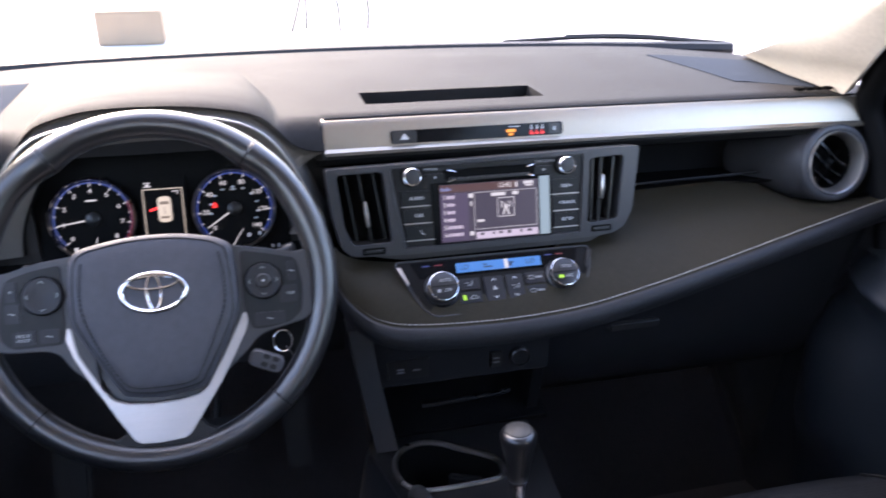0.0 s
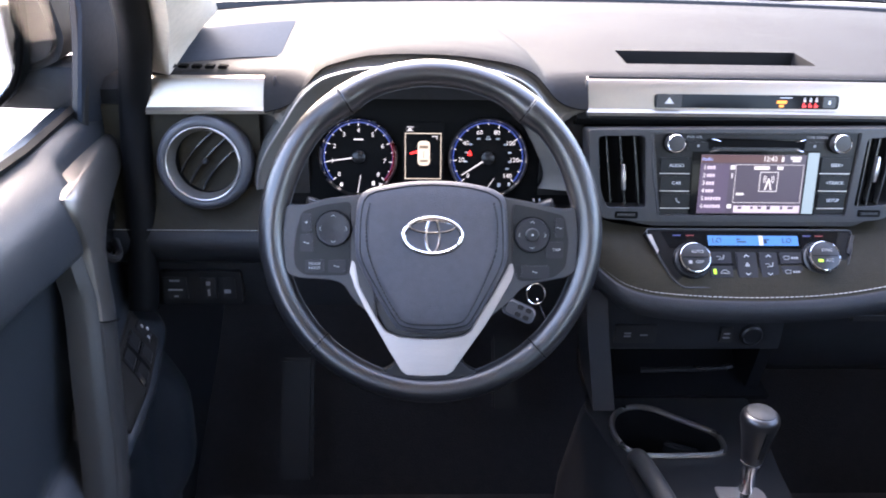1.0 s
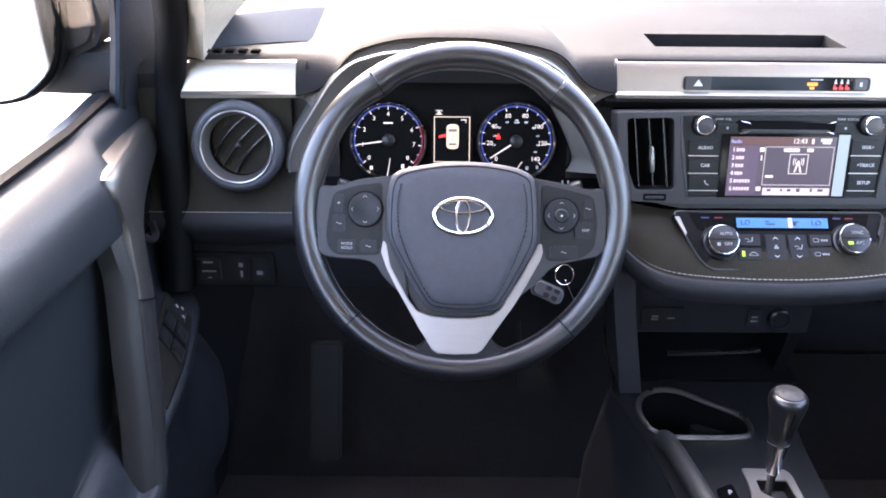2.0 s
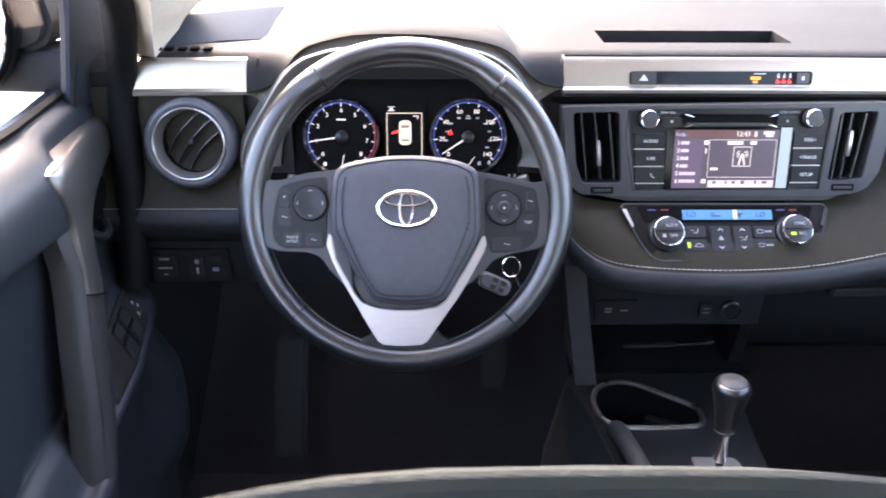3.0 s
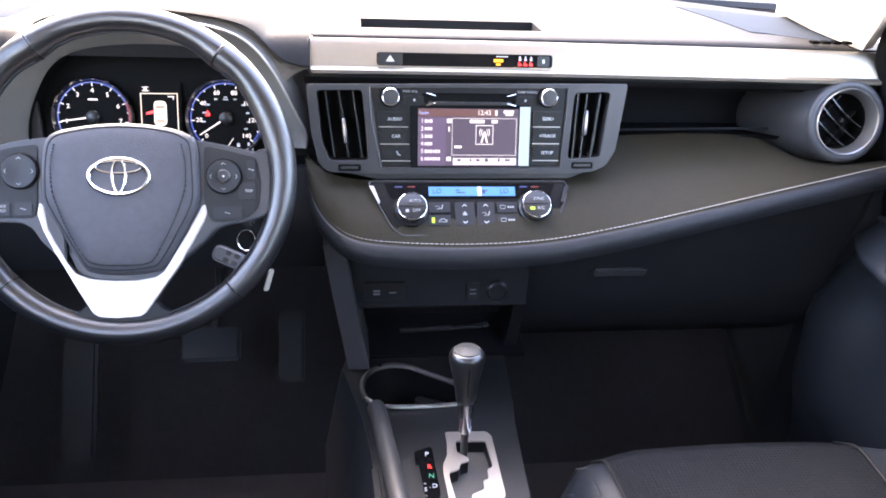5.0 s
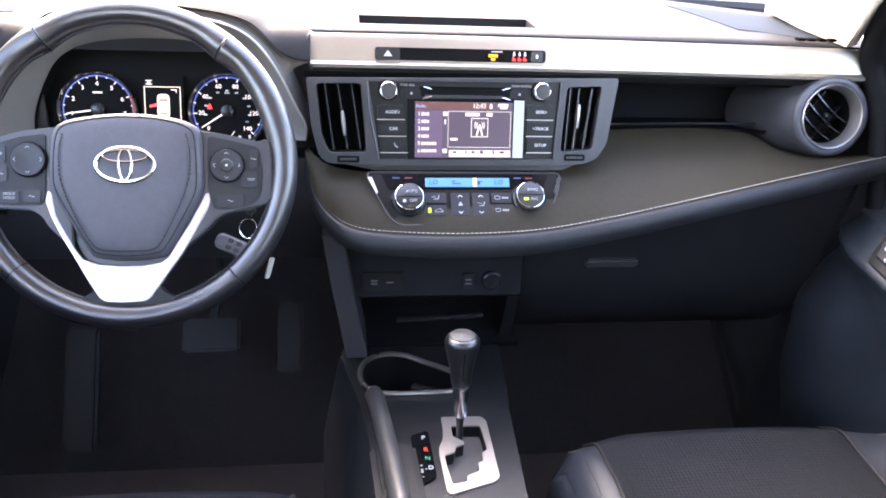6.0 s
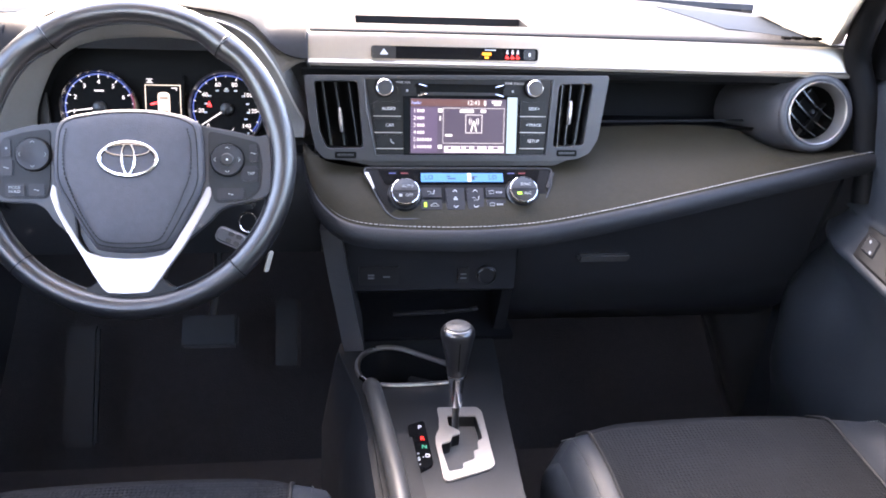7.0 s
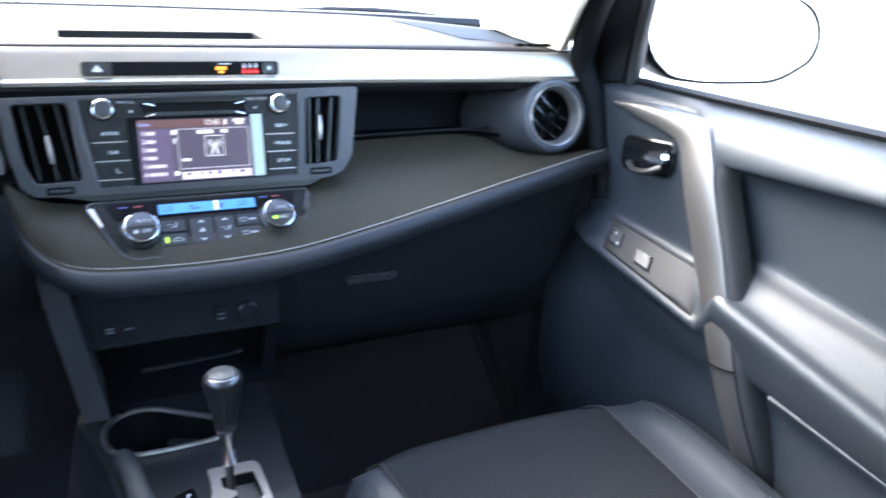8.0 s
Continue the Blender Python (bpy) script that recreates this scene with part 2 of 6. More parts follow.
M_SLAT = material("slat_black", (0.0198, 0.0198, 0.0198), 0.22, mottle=0.05)
M_GAP = material("hood_gap_shade", (0.0825, 0.0693, 0.0561), 0.6, mottle=0.08)
M_FLANK = material("hood_flank_grey", (0.0990, 0.0940, 0.0874), 0.45, mottle=0.06, grain=0.00006, grain_size=0.0010, cells=True)
M_SPOKE = material("spoke_skin", (0.0330, 0.0322, 0.0347), 0.40, grain=0.00008, grain_size=0.0010, cells=True)
M_KEYS = material("wheel_keys", (0.0214, 0.0211, 0.0231), 0.40, ior=1.36, mottle=0.06)
M_VEE = material("brushed_spoke_silver", (0.46, 0.43, 0.41), 0.36, metal=0.92, mottle=0.05, patch=0.04, grain=0.00002, grain_size=0.0008, stretch=(1, 8, 8))
M_FOB = material("fob_grey", (0.0990, 0.1023, 0.1155), 0.4, mottle=0.06)
M_TAG = material("card_tag", (0.40, 0.36, 0.30), 0.7, mottle=0.08)
M_DIMWHITE = material("soft_white_print", (0.34, 0.34, 0.34), 0.5)
M_BEZEL = material("satin_dark_bezel", (0.044, 0.0435, 0.046), 0.36, metal=0.35, mottle=0.05, grain=0.00003, grain_size=0.0007)
M_FACE = material("radio_face_black", (0.0105, 0.0103, 0.0108), 0.36, ior=1.36, mottle=0.05, grain=0.00003, grain_size=0.0006)
M_KNOB = material("knob_grey", (0.040, 0.0395, 0.040), 0.36, metal=0.1, mottle=0.04)
M_CLIMATE = material("climate_panel_satin", (0.0110, 0.0103, 0.0100), 0.30, ior=1.22, mottle=0.05, grain=0.00002, grain_size=0.0007)
M_GLOSS = material("piano_black", (0.006, 0.006, 0.0065), 0.10, mottle=0.05, ior=1.22)
M_BUTTON = material("button_black", (0.0198, 0.0198, 0.0206), 0.30, mottle=0.06)
M_STITCH = material("pale_thread", (0.36, 0.35, 0.33), 0.75, mottle=0.1)
M_BEIGE = material("pillar_trim", (0.56, 0.51, 0.43), 0.8, ior=1.2, grain=0.0003, grain_size=0.0012)
M_CLOTH = woven_mat("seat_cloth", (0.0085, 0.0096, 0.0115), 0.0050, 0.0020)
M_SEAT = material("seat_leather", (0.0165, 0.0200, 0.0255), 0.46, ior=1.36, grain=0.00025, grain_size=0.0014, cells=True, patch=0.1)
M_HEADREST = material("headrest_vinyl", (0.0250, 0.0345, 0.0345), 0.62, grain=0.00006, grain_size=0.0012, cells=True, mottle=0.06, ior=1.4)
M_DOOR = material("door_soft_trim", (0.0220, 0.0258, 0.0305), 0.37, ior=1.38, grain=0.0002, grain_size=0.0012, cells=True)
M_CARPET = material("black_carpet", (0.031, 0.0315, 0.034), 0.95, grain=0.0012, grain_size=0.0025, specular=0.1)
M_RUBBER = material("black_rubber", (0.0148, 0.0148, 0.0148), 0.5, ior=1.35)
M_SEAL = material("seal_black", (0.006, 0.006, 0.0065), 0.6, ior=1.2, mottle=0.05)
M_PAINT = material("grey_car_paint", (0.10, 0.105, 0.115), 0.22, metal=0.5, coat=0.6, mottle=0.03)
M_LINER = material("roof_lining", (0.50, 0.44, 0.36), 0.9, grain=0.0004, grain_size=0.0015)
M_MIRROR = material("mirror_glass", (0.9, 0.92, 0.93), 0.02, metal=1.0, mottle=0.0)
M_GLASS = clear_mat("window_glass")
M_TINT = clear_mat("tinted_glass", (0.26, 0.28, 0.27))
M_CONCRETE = material("pale_concrete", (0.5, 0.49, 0.47), 0.85, mottle=0.15, patch=1.5, grain=0.002, grain_size=0.02)
M_WHITE = lamp_mat("white_mark", (0.95, 0.97, 1.0), 0.8)
M_CUPRIM = material("satin_bright_rim", (0.62, 0.58, 0.53), 0.28, metal=1.0, mottle=0.03)
M_DIMPRINT = material("dim_print", (0.25, 0.25, 0.26), 0.5)
M_MATT = material("matt_black_rim", (0.003, 0.003, 0.003), 0.8, ior=1.06)
M_COVER = material("speaker_cover_grey", (0.030, 0.037, 0.048), 0.8, ior=1.05, grain=0.0002, grain_size=0.0012, cells=True)
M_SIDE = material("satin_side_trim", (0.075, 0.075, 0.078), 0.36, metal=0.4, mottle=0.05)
M_THREAD = material("dark_thread", (0.0742, 0.0742, 0.0792), 0.7)
# shade put into the colour of the shelf, tray and right console upright
M_RECESS_SHADE = material("recess_shade_black", (0.0090, 0.0090, 0.0096), 0.6, ior=1.15)
M_BRAKE = material("brake_grip", (0.038, 0.0375, 0.036), 0.42, grain=0.0001, grain_size=0.0012, cells=True)
M_PRINT = material("white_print", (0.6, 0.6, 0.6), 0.5)
M_RED = lamp_mat("red_light", (1.0, 0.03, 0.02), 1.6)
M_AMBER = lamp_mat("amber_light", (1.0, 0.35, 0.01), 1.6)
M_GREEN = lamp_mat("green_light", (0.45, 1.0, 0.05), 1.2)
M_LCD = lamp_mat("blue_lcd", (0.06, 0.30, 0.85), 0.85)
M_BLUE = lamp_mat("blue_ring", (0.08, 0.16, 0.75), 0.35)

# ---- the car's shell and surroundings ----
CAR_X = -0.0975  # middle of the car


def mirror_x(bm):
    """To the other side of the car."""
    for v in bm.verts:
        v.co.x = 2 * CAR_X - v.co.x
    bmesh.ops.reverse_faces(bm, faces=bm.faces)
    return bm


solid("ground", sheet([[(-60, -60, -0.62), (60, -60, -0.62)], [(-60, 60, -0.62), (60, 60, -0.62)]], 0.1), M_CONCRETE, "pale dusty concrete yard around the car", "ground", "structure")
solid("floor", rbox(1.66, 2.9, 0.03, 0.01, top_frame(CAR_X, 0.0, -0.115)), M_CARPET, "black carpeted car floor", "floor", "structure")
solid("wall_front", sheet([[(x, y, z) for x in (-0.95, 0.76)] for y, z in ((1.22, -0.1), (1.5, 0.25), (1.62, 0.5), (1.68, 0.74))], 0.02, (0, 1, 0)), M_CARPET, "dark carpeted bulkhead under the dashboard", "bulkhead", "structure")
solid("ceiling", sheet([[(x, y, 1.27 - 0.03 * abs(x - CAR_X) ** 2 - (0.05 if y > 0.7 else 0)) for x in (-0.78, -0.45, CAR_X, 0.25, 0.585)] for y in (0.78, 0.55, 0, -0.8, -1.5)], 0.03, (0, 0, 1)), M_LINER, "pale grey fabric roof lining", "headliner", "structure")
solid("wall_back", rbox(1.66, 0.06, 0.95, 0.02, top_frame(CAR_X, -1.5, 0.34)), M_DARK, "dark plastic trim closing the rear of the cabin", "rear trim", "structure")
for side, nm in ((1, "wall_right"), (-1, "wall_left")):
    x = CAR_X + side * 0.79
    solid(nm, rbox(0.06, 1.35, 0.86, 0.02, top_frame(x, -0.82, 0.31)), M_DARK, "dark plastic rear door trim", "door trim", "structure")
    solid("pillar_b", sheet([[(x + side * (0.0 - 0.12 * (z - 0.7)), y, z) for y in (-0.05, -0.17)] for z in (0.7, 0.95, 1.25)], 0.05, (side, 0, 0)), M_BEIGE, "pale grey centre pillar trim", "pillar", "structure")


for side, nm in ((1, "window_3"),):
    pane = thing(nm, "clear rear side window", "side window", (CAR_X + side * 0.78, -0.8, 0.74), kind="structure")
    part("pane", sheet([[(CAR_X + side * (0.775 - 0.14 * v), y, 0.735 + 0.52 * v) for y in (-0.17, -0.6, -1.0, -1.48)] for v in (0, 0.5, 1)], 0.004, (side, 0, 0)), M_GLASS, pane)
rear = thing("window_2", "dark tinted rear window", "rear window", (CAR_X, -1.5, 0.8), kind="structure")
part("pane", sheet([[(CAR_X + u * (0.72 - 0.1 * v), -1.5 + 0.10 * v, 0.80 + 0.46 * v) for u in (-1, 0, 1)] for v in (0, 0.5, 1)], 0.004, (0, -1, 0)), M_TINT, rear)
for side, nm in ((1, "wall_kick_right"), (-1, "wall_kick_left")):
    rows = [[(CAR_X + side * (0.755 + 0.02 * math.sin(7 * y) - 0.05 * max(0, y - 1.25)), y, z) for y in (0.98, 1.05, 1.15, 1.25, 1.4, 1.6)] for z in (-0.1, 0.1, 0.3, 0.5, 0.62, 0.735)]
    solid(nm, sheet(rows, 0.03, (side, 0, 0)), M_DARK, "black plastic kick panel beside the footwell", "kick panel", "structure")


ridge = smooth_path([(0.500, 1.2, 0.350), (0.528, 1.2, 0.300), (0.575, 1.2, 0.222), (0.630, 1.2, 0.112), (0.676, 1.2, 0.002), (0.700, 1.2, -0.09)], 4)
solid("trim_kick", sheet([[p + Vector((0.16, -0.02, 0.03)), p + Vector((0.06, -0.010, 0.010)), p + Vector((0.025, -0.003, 0.004)), p, p + Vector((-0.012, 0.012, -0.004)), p + Vector((-0.014, 0.05, -0.006)), p + Vector((0.01, 0.14, 0))] for p in ridge]), M_DASH, "rounded black plastic sill and kick trim", "kick trim", "structure", 70)


def windscreen():
    ob = thing("window_1", "clear laminated windscreen with a black edge band", "windscreen", (CAR_X, 1.62, 0.77), kind="structure")
    rows = []
    for v in (0, 0.33, 0.66, 1):
        row = []
        for u in (-1, -0.6, -0.2, 0.2, 0.6, 1):
            bulge = 0.13 * (1 - u * u) * (1 - 0.6 * v)
            row.append((CAR_X + u * (0.80 - 0.14 * v), 1.555 - 0.80 * v + bulge, 0.775 + 0.46 * v))
        rows.append(row)
    part("pane", sheet(rows, 0.004, (0, 0.5, 0.85)), M_GLASS, ob)
    edge = [Vector(p) + Vector((0, -0.004, -0.004)) for p in smooth_path(rows[0], 6)]
    part("edge_band", tube(edge, 0.016, seg=8), M_RUBBER, ob, "black rubber edge band")


windscreen()


def front_pillar(side):
    """The slanting post beside the windscreen: pale cloth trim inside, black seal along the door opening."""
    f = lambda p: (p[0] if side > 0 else 2 * CAR_X - p[0] + 0.028, p[1], p[2])
    ob = thing("pillar_a", "pale cloth windscreen pillar trim with a black door seal", "pillar", f((0.70, 1.5, 0.78)), kind="structure")
    screen = [(0.64, 1.42, 0.783), (0.59, 1.32, 0.805), (0.557, 1.24, 0.826), (0.535, 1.16, 0.852), (0.512, 1.03, 0.905), (0.482, 0.88, 0.985), (0.455, 0.70, 1.10), (0.445, 0.60, 1.20)]
    door = [(0.580, 1.065, 0.780), (0.562, 1.018, 0.82), (0.547, 0.985, 0.848), (0.530, 0.935, 0.89), (0.502, 0.84, 0.97), (0.478, 0.73, 1.06), (0.462, 0.62, 1.15), (0.455, 0.56, 1.21)]
    mid = [((a[0] + b[0]) / 2 - 0.012, (a[1] + b[1]) / 2 - 0.012, (a[2] + b[2]) / 2) for a, b in zip(screen, door)]
    edges = [smooth_path(e, 5) for e in ([(x + 0.07, y + 0.05, z - 0.004) for x, y, z in screen], screen, mid, door, [(x + 0.03, y + 0.02, z) for x, y, z in door])]
    rings = [[f(e[k]) for e in edges] for k in range(len(edges[0]))]
    part("trim", loft(rings), M_BEIGE, ob)
    low = ((0.655, 0.99, 0.55), (0.648, 1.03, 0.68), (0.622, 1.055, 0.765)) if side > 0 else ((0.634, 0.985, 0.48), (0.633, 1.020, 0.57), (0.633, 1.041, 0.64), (0.633, 1.058, 0.70), (0.624, 1.057, 0.762))
    seal = smooth_path([f(p) for p in (*low, (0.596, 1.010, 0.835), (0.575, 0.955, 0.89), (0.540, 0.84, 0.985), (0.515, 0.73, 1.07), (0.495, 0.57, 1.21))], 5)
    part("door_seal", tube(seal, 0.020, seg=12), M_SEAL, ob, "black rubber door seal")


front_pillar(1)
front_pillar(-1)


# ---- dashboard ----
def build_dashboard():
    ob = thing("dashboard", "black and grey moulded dashboard with stitched padding and silver trim", "dashboard", (CAR_X, 1.1, 0.4))

    # upper pad, with the long slot in it
    xs = sorted([-0.86, -0.80, -0.72, -0.62, -0.5, -0.4, -0.3, -0.22, -0.144, -0.05, 0.03, 0.121, 0.2, 0.3, 0.4, 0.5, 0.58, 0.645, 0.685])
    ys = [1.062, 1.075, 1.10, 1.135, 1.208, 1.25, 1.30, 1.40, 1.50, 1.58, 1.64]

    def top_z(x, y):
        u = (x - CAR_X) / 0.76
        z = 0.784 + 0.004 * math.sin((y - 1.06) * 5) - 0.012 * max(0, abs(u) - 0.75) * 4 - 0.02 * max(0, y - 1.5)
        if y < 1.07:
            z -= 0.012
        return z

    def top_y(x, y):
        u = (x - CAR_X) / 0.76
        return y - 0.10 * max(0, (y - 1.2) / 0.4) * u * u

    bm = bmesh.new()
    g = [[bm.verts.new((x, top_y(x, y), top_z(x, y))) for x in xs] for y in ys]
    for j in range(len(ys) - 1):
        for i in range(len(xs) - 1):
            if ys[j] == 1.135 and -0.145 < xs[i] < 0.12:
                continue
            bm.faces.new((g[j][i], g[j][i + 1], g[j + 1][i + 1], g[j + 1][i]))
    rim = [e for e in bm.edges if len(e.link_faces) == 1]
    hole = [e for e in rim if all(1.13 < v.co.y < 1.212 and -0.15 < v.co.x < 0.125 for v in e.verts)]
    ext = bmesh.ops.extrude_edge_only(bm, edges=hole)
    bmesh.ops.translate(bm, verts=[v for v in ext["geom"] if isinstance(v, bmesh.types.BMVert)], vec=(0, 0.004, -0.03))
    front = [e for e in rim if e not in hole]
    ext = bmesh.ops.extrude_edge_only(bm, edges=front)
    bmesh.ops.translate(bm, verts=[v for v in ext["geom"] if isinstance(v, bmesh.types.BMVert)], vec=(0, 0.004, -0.02))
    upper = part("upper_pad", bm, M_TOP, ob, "grained grey upper pad", 50)
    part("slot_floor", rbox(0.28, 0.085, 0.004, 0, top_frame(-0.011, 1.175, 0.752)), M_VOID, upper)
    for k in range(30):
        part("slot_rib", rbox(0.0016, 0.07, 0.010, 0, top_frame(-0.140 + k * 0.0088, 1.175, 0.760)), M_BLACK, upper)

    # silver trim: passenger strip and the short one by the driver's window
    def trim(x0, x1, name):
        prof = [(1.066, 0.7835), (1.060, 0.7825), (1.056, 0.777), (1.0515, 0.760), (1.0475, 0.748), (1.0425, 0.7445), (1.043, 0.740), (1.050, 0.738), (1.062, 0.738)]
        n = 14
        rows = []
        for i in range(n + 1):
            x = x0 + (x1 - x0) * i / n
            u = (x - CAR_X) / 0.7
            rows.append([(x, y + 0.004 * u * u, z - 0.006 * u * u) for y, z in prof])
        return part(name, sheet(rows, 0.006, (0, 1, 0)), M_SILVER, ob, "brushed silver trim strip", 30)

    strip = trim(-0.212, 0.622, "trim_strip")
    trim(-0.778, -0.6145, "trim_strip")
    for x, e in ((-0.2135, 1), (-0.6125, -1)):
        part("trim_border", tube(smooth_path([(x, 1.059, 0.7815), (x, 1.0535, 0.776), (x, 1.0475, 0.758), (x, 1.0420, 0.744), (x + e * 0.004, 1.044, 0.737)], 4), 0.0019, seg=6), M_RUBBER, ob)
    part("trim_border", tube([(x, 1.0655 + 0.004 * ((x - CAR_X) / 0.7) ** 2, 0.7845 - 0.006 * ((x - CAR_X) / 0.7) ** 2) for x in (-0.21, -0.1, 0.0, 0.1, 0.2, 0.3, 0.4, 0.5, 0.62)], 0.0017, seg=6), M_RUBBER, ob)

    # panel beneath the strip
    for x0, x1 in ((-0.222, 0.64),):
        rows = []
        for i in range(9):
            x = x0 + (x1 - x0) * i / 8
            rows.append([(x, 1.057, 0.741), (x, 1.0525, 0.733), (x, 1.062, 0.722), (x, 1.09, 0.716)])
        part("underside_lip", sheet(rows, 0.004, (0, 1, 0)), M_BLACK, ob)
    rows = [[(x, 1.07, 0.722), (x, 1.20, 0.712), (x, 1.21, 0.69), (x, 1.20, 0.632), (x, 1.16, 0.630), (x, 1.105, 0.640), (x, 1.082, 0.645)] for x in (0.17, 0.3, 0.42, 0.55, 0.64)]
    # shade of the open shelf is painted as near-black plastic
    part("shelf_recess", sheet(rows, 0.01, (0, 0.7, -0.7)), M_RECESS_SHADE, ob, "open shelf recess, near-black in place of its shade")
    part("shelf_ledge", tube([(0.185, 1.102, 0.646), (0.34, 1.106, 0.648), (0.505, 1.108, 0.650)], 0.0022, seg=6), M_BLACK, ob)

    # the stitched pad that sweeps from the centre to the passenger's door
    seam = smooth_path([(-0.222, 1.02, 0.612), (-0.208, 0.975, 0.580), (-0.186, 0.945, 0.560), (-0.155, 0.918, 0.551), (-0.1, 0.905, 0.548), (0, 0.90, 0.547), (0.1, 0.902, 0.552), (0.2, 0.911, 0.566), (0.3, 0.925, 0.582), (0.45, 0.955, 0.603), (0.53, 0.971, 0.6135), (0.6, 0.985, 0.623), (0.66, 0.995, 0.630)], 8)
    back = smooth_path([(-0.222, 1.045, 0.628), (-0.21, 1.02, 0.622), (-0.19, 1.0, 0.614), (-0.155, 0.990, 0.609), (-0.1, 0.988, 0.606), (0, 0.988, 0.606), (0.1, 0.99, 0.608), (0.2, 1.06, 0.642), (0.3, 1.085, 0.646), (0.45, 1.088, 0.643), (0.53, 1.090, 0.612), (0.6, 1.09, 0.600), (0.66, 1.09, 0.600)], 8)
    rows = []
    for s, b in zip(seam, back):
        row = []
        for k in range(8):
            t = k / 7
            p = b.lerp(s, t)
            p.z += 0.010 * math.sin(math.pi * t) * (0.4 + 0.6 * t)
            row.append(p)
        rows.append(row)
    pad = part("stitched_pad", sheet(rows, 0.006, (0, 0.3, -0.95)), M_PAD, ob, "padded grey-brown leatherette with pale stitching")
    rows = []
    for s in seam:
        rows.append([s, s + Vector((0, -0.004, -0.002)), s + Vector((0, -0.009, -0.010)), s + Vector((0, -0.010, -0.020)), s + Vector((0, -0.004, -0.030)), s + Vector((0, 0.02, -0.038)), s + Vector((0, 0.06, -0.044)), s + Vector((0, 0.12, -0.05))])
    part("rolled_edge", sheet(rows, 0.004, (0, 0.9, 0.3)), M_DARK, ob, "rolled black lower edge")
    run_stitches(pad, seam, 0.0055, Vector((0, 0.003, 0.0032)))

    # left pad beneath the driver's vent
    rows, seam_l = [], []
    for i in range(9):
        x = -0.84 + 0.202 * i / 8
        s = Vector((x, 1.012, 0.584))
        seam_l.append(s)
        rows.append([(x, 1.062, 0.742), (x, 1.060, 0.722), (x, 1.056, 0.66), (x, 1.045, 0.63), (x, 1.028, 0.602), s])
    padl = part("stitched_pad", sheet(rows, 0.006, (0, 1, 0)), M_PAD, ob, "padded grey-brown leatherette with pale stitching")
    run_stitches(padl, seam_l, 0.0055, Vector((0, -0.002, 0.003)))
    rows = [[(x, 1.012, 0.584), (x, 1.004, 0.575), (x, 1.003, 0.56), (x, 1.012, 0.54), (x, 1.03, 0.528)] for x in (-0.84, -0.72, -0.638)]
    part("rolled_edge", sheet(rows, 0.004, (0, 1, 0)), M_DARK, ob, "rolled black lower edge")

    # knee panel and glovebox side
    rows = [[(x, 1.05, 0.605), (x, 1.03, 0.56), (x, 1.03, 0.54), (x, 1.03, 0.50), (x, 1.045, 0.45), (x, 1.10, 0.425), (x, 1.2, 0.42)] for x in (-0.84, -0.6, -0.4, -0.2)]
    part("knee_panel", sheet(rows, 0.01, (0, 1, 0)), M_DARK, ob)
    rows = [[(x, 1.0, 0.60), (x, 1.02, 0.54), (x, 1.035, 0.48), (x, 1.05, 0.40), (x, 1.08, 0.32), (x, 1.15, 0.26), (x, 1.3, 0.25)] for x in (0.10, 0.25, 0.45, 0.615)]
    glove = part("glovebox_lid", sheet(rows, 0.01, (0, 1, 0)), M_DARK, ob, "black grained glovebox lid")
    part("handle", rbox(0.088, 0.014, 0.016, 0.004, face_frame(0.256, 1.04, 0.437, 12)), M_BUTTON, glove)
    rows = [[(x, 1.0, 0.61), (x, 1.01, 0.54), (x, 1.04, 0.46), (x, 1.10, 0.36), (x, 1.2, 0.30)] for x in (0.619, 0.645, 0.67)]
    part("end_panel", sheet(rows, 0.01, (0, 1, 0)), M_DARK, ob)

    for x, y in ((-0.835, 1.39), (0.668, 1.28)):
        part("end_cap", rbox(0.012, 0.5, 0.34, 0.004, top_frame(x, y, 0.60)), M_DASH, ob)
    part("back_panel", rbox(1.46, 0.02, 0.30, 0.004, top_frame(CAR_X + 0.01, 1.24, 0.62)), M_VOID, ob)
    build_round_vent(ob, -0.7075, 1.028, 0.6745, 50)
    build_round_vent(ob, 0.5655, 1.036, 0.6815, -40)
    # housing behind the passenger's round vent
    m = face_frame(0.5655, 1.036, 0.6815, 12)
    rows = []
    for r, d, sx in ((0.056, -0.004, 0), (0.060, -0.02, -0.004), (0.061, -0.06, -0.012), (0.060, -0.11, -0.020), (0.058, -0.16, -0.026)):
        rows.append([m @ Vector((sx + r * math.cos(a) * (1.0 if math.cos(a) > 0 else 1.1), r * math.sin(a), d)) for a in [2 * math.pi * i / 24 for i in range(24)]])
    part("vent_housing", loft(rows, caps=False), M_COLLAR, ob)
    build_cowl(ob)
    build_display_strip(strip)
    # speaker covers on top
    for poly, nm in (([(-0.757, 1.13), (-0.620, 1.150), (-0.632, 1.385), (-0.79, 1.345)], "speaker_cover"), ([(0.44, 1.43), (0.46, 1.17), (0.585, 1.125), (0.63, 1.38)], "speaker_cover")):
        quad = [Vector(p) for p in poly]
        rows = []
        for j in range(9):
            lo, hi = quad[0].lerp(quad[3], j / 8), quad[1].lerp(quad[2], j / 8)
            rows.append([(p.x, p.y, top_z(p.x, p.y) + (0.0022 if 0 < j < 8 and 0 < i < 8 else 0.0004)) for i, p in enumerate([lo.lerp(hi, i / 8) for i in range(9)])])
        part(nm, sheet(rows, 0.004), M_COVER, ob, "blue-grey speaker cover", 60)
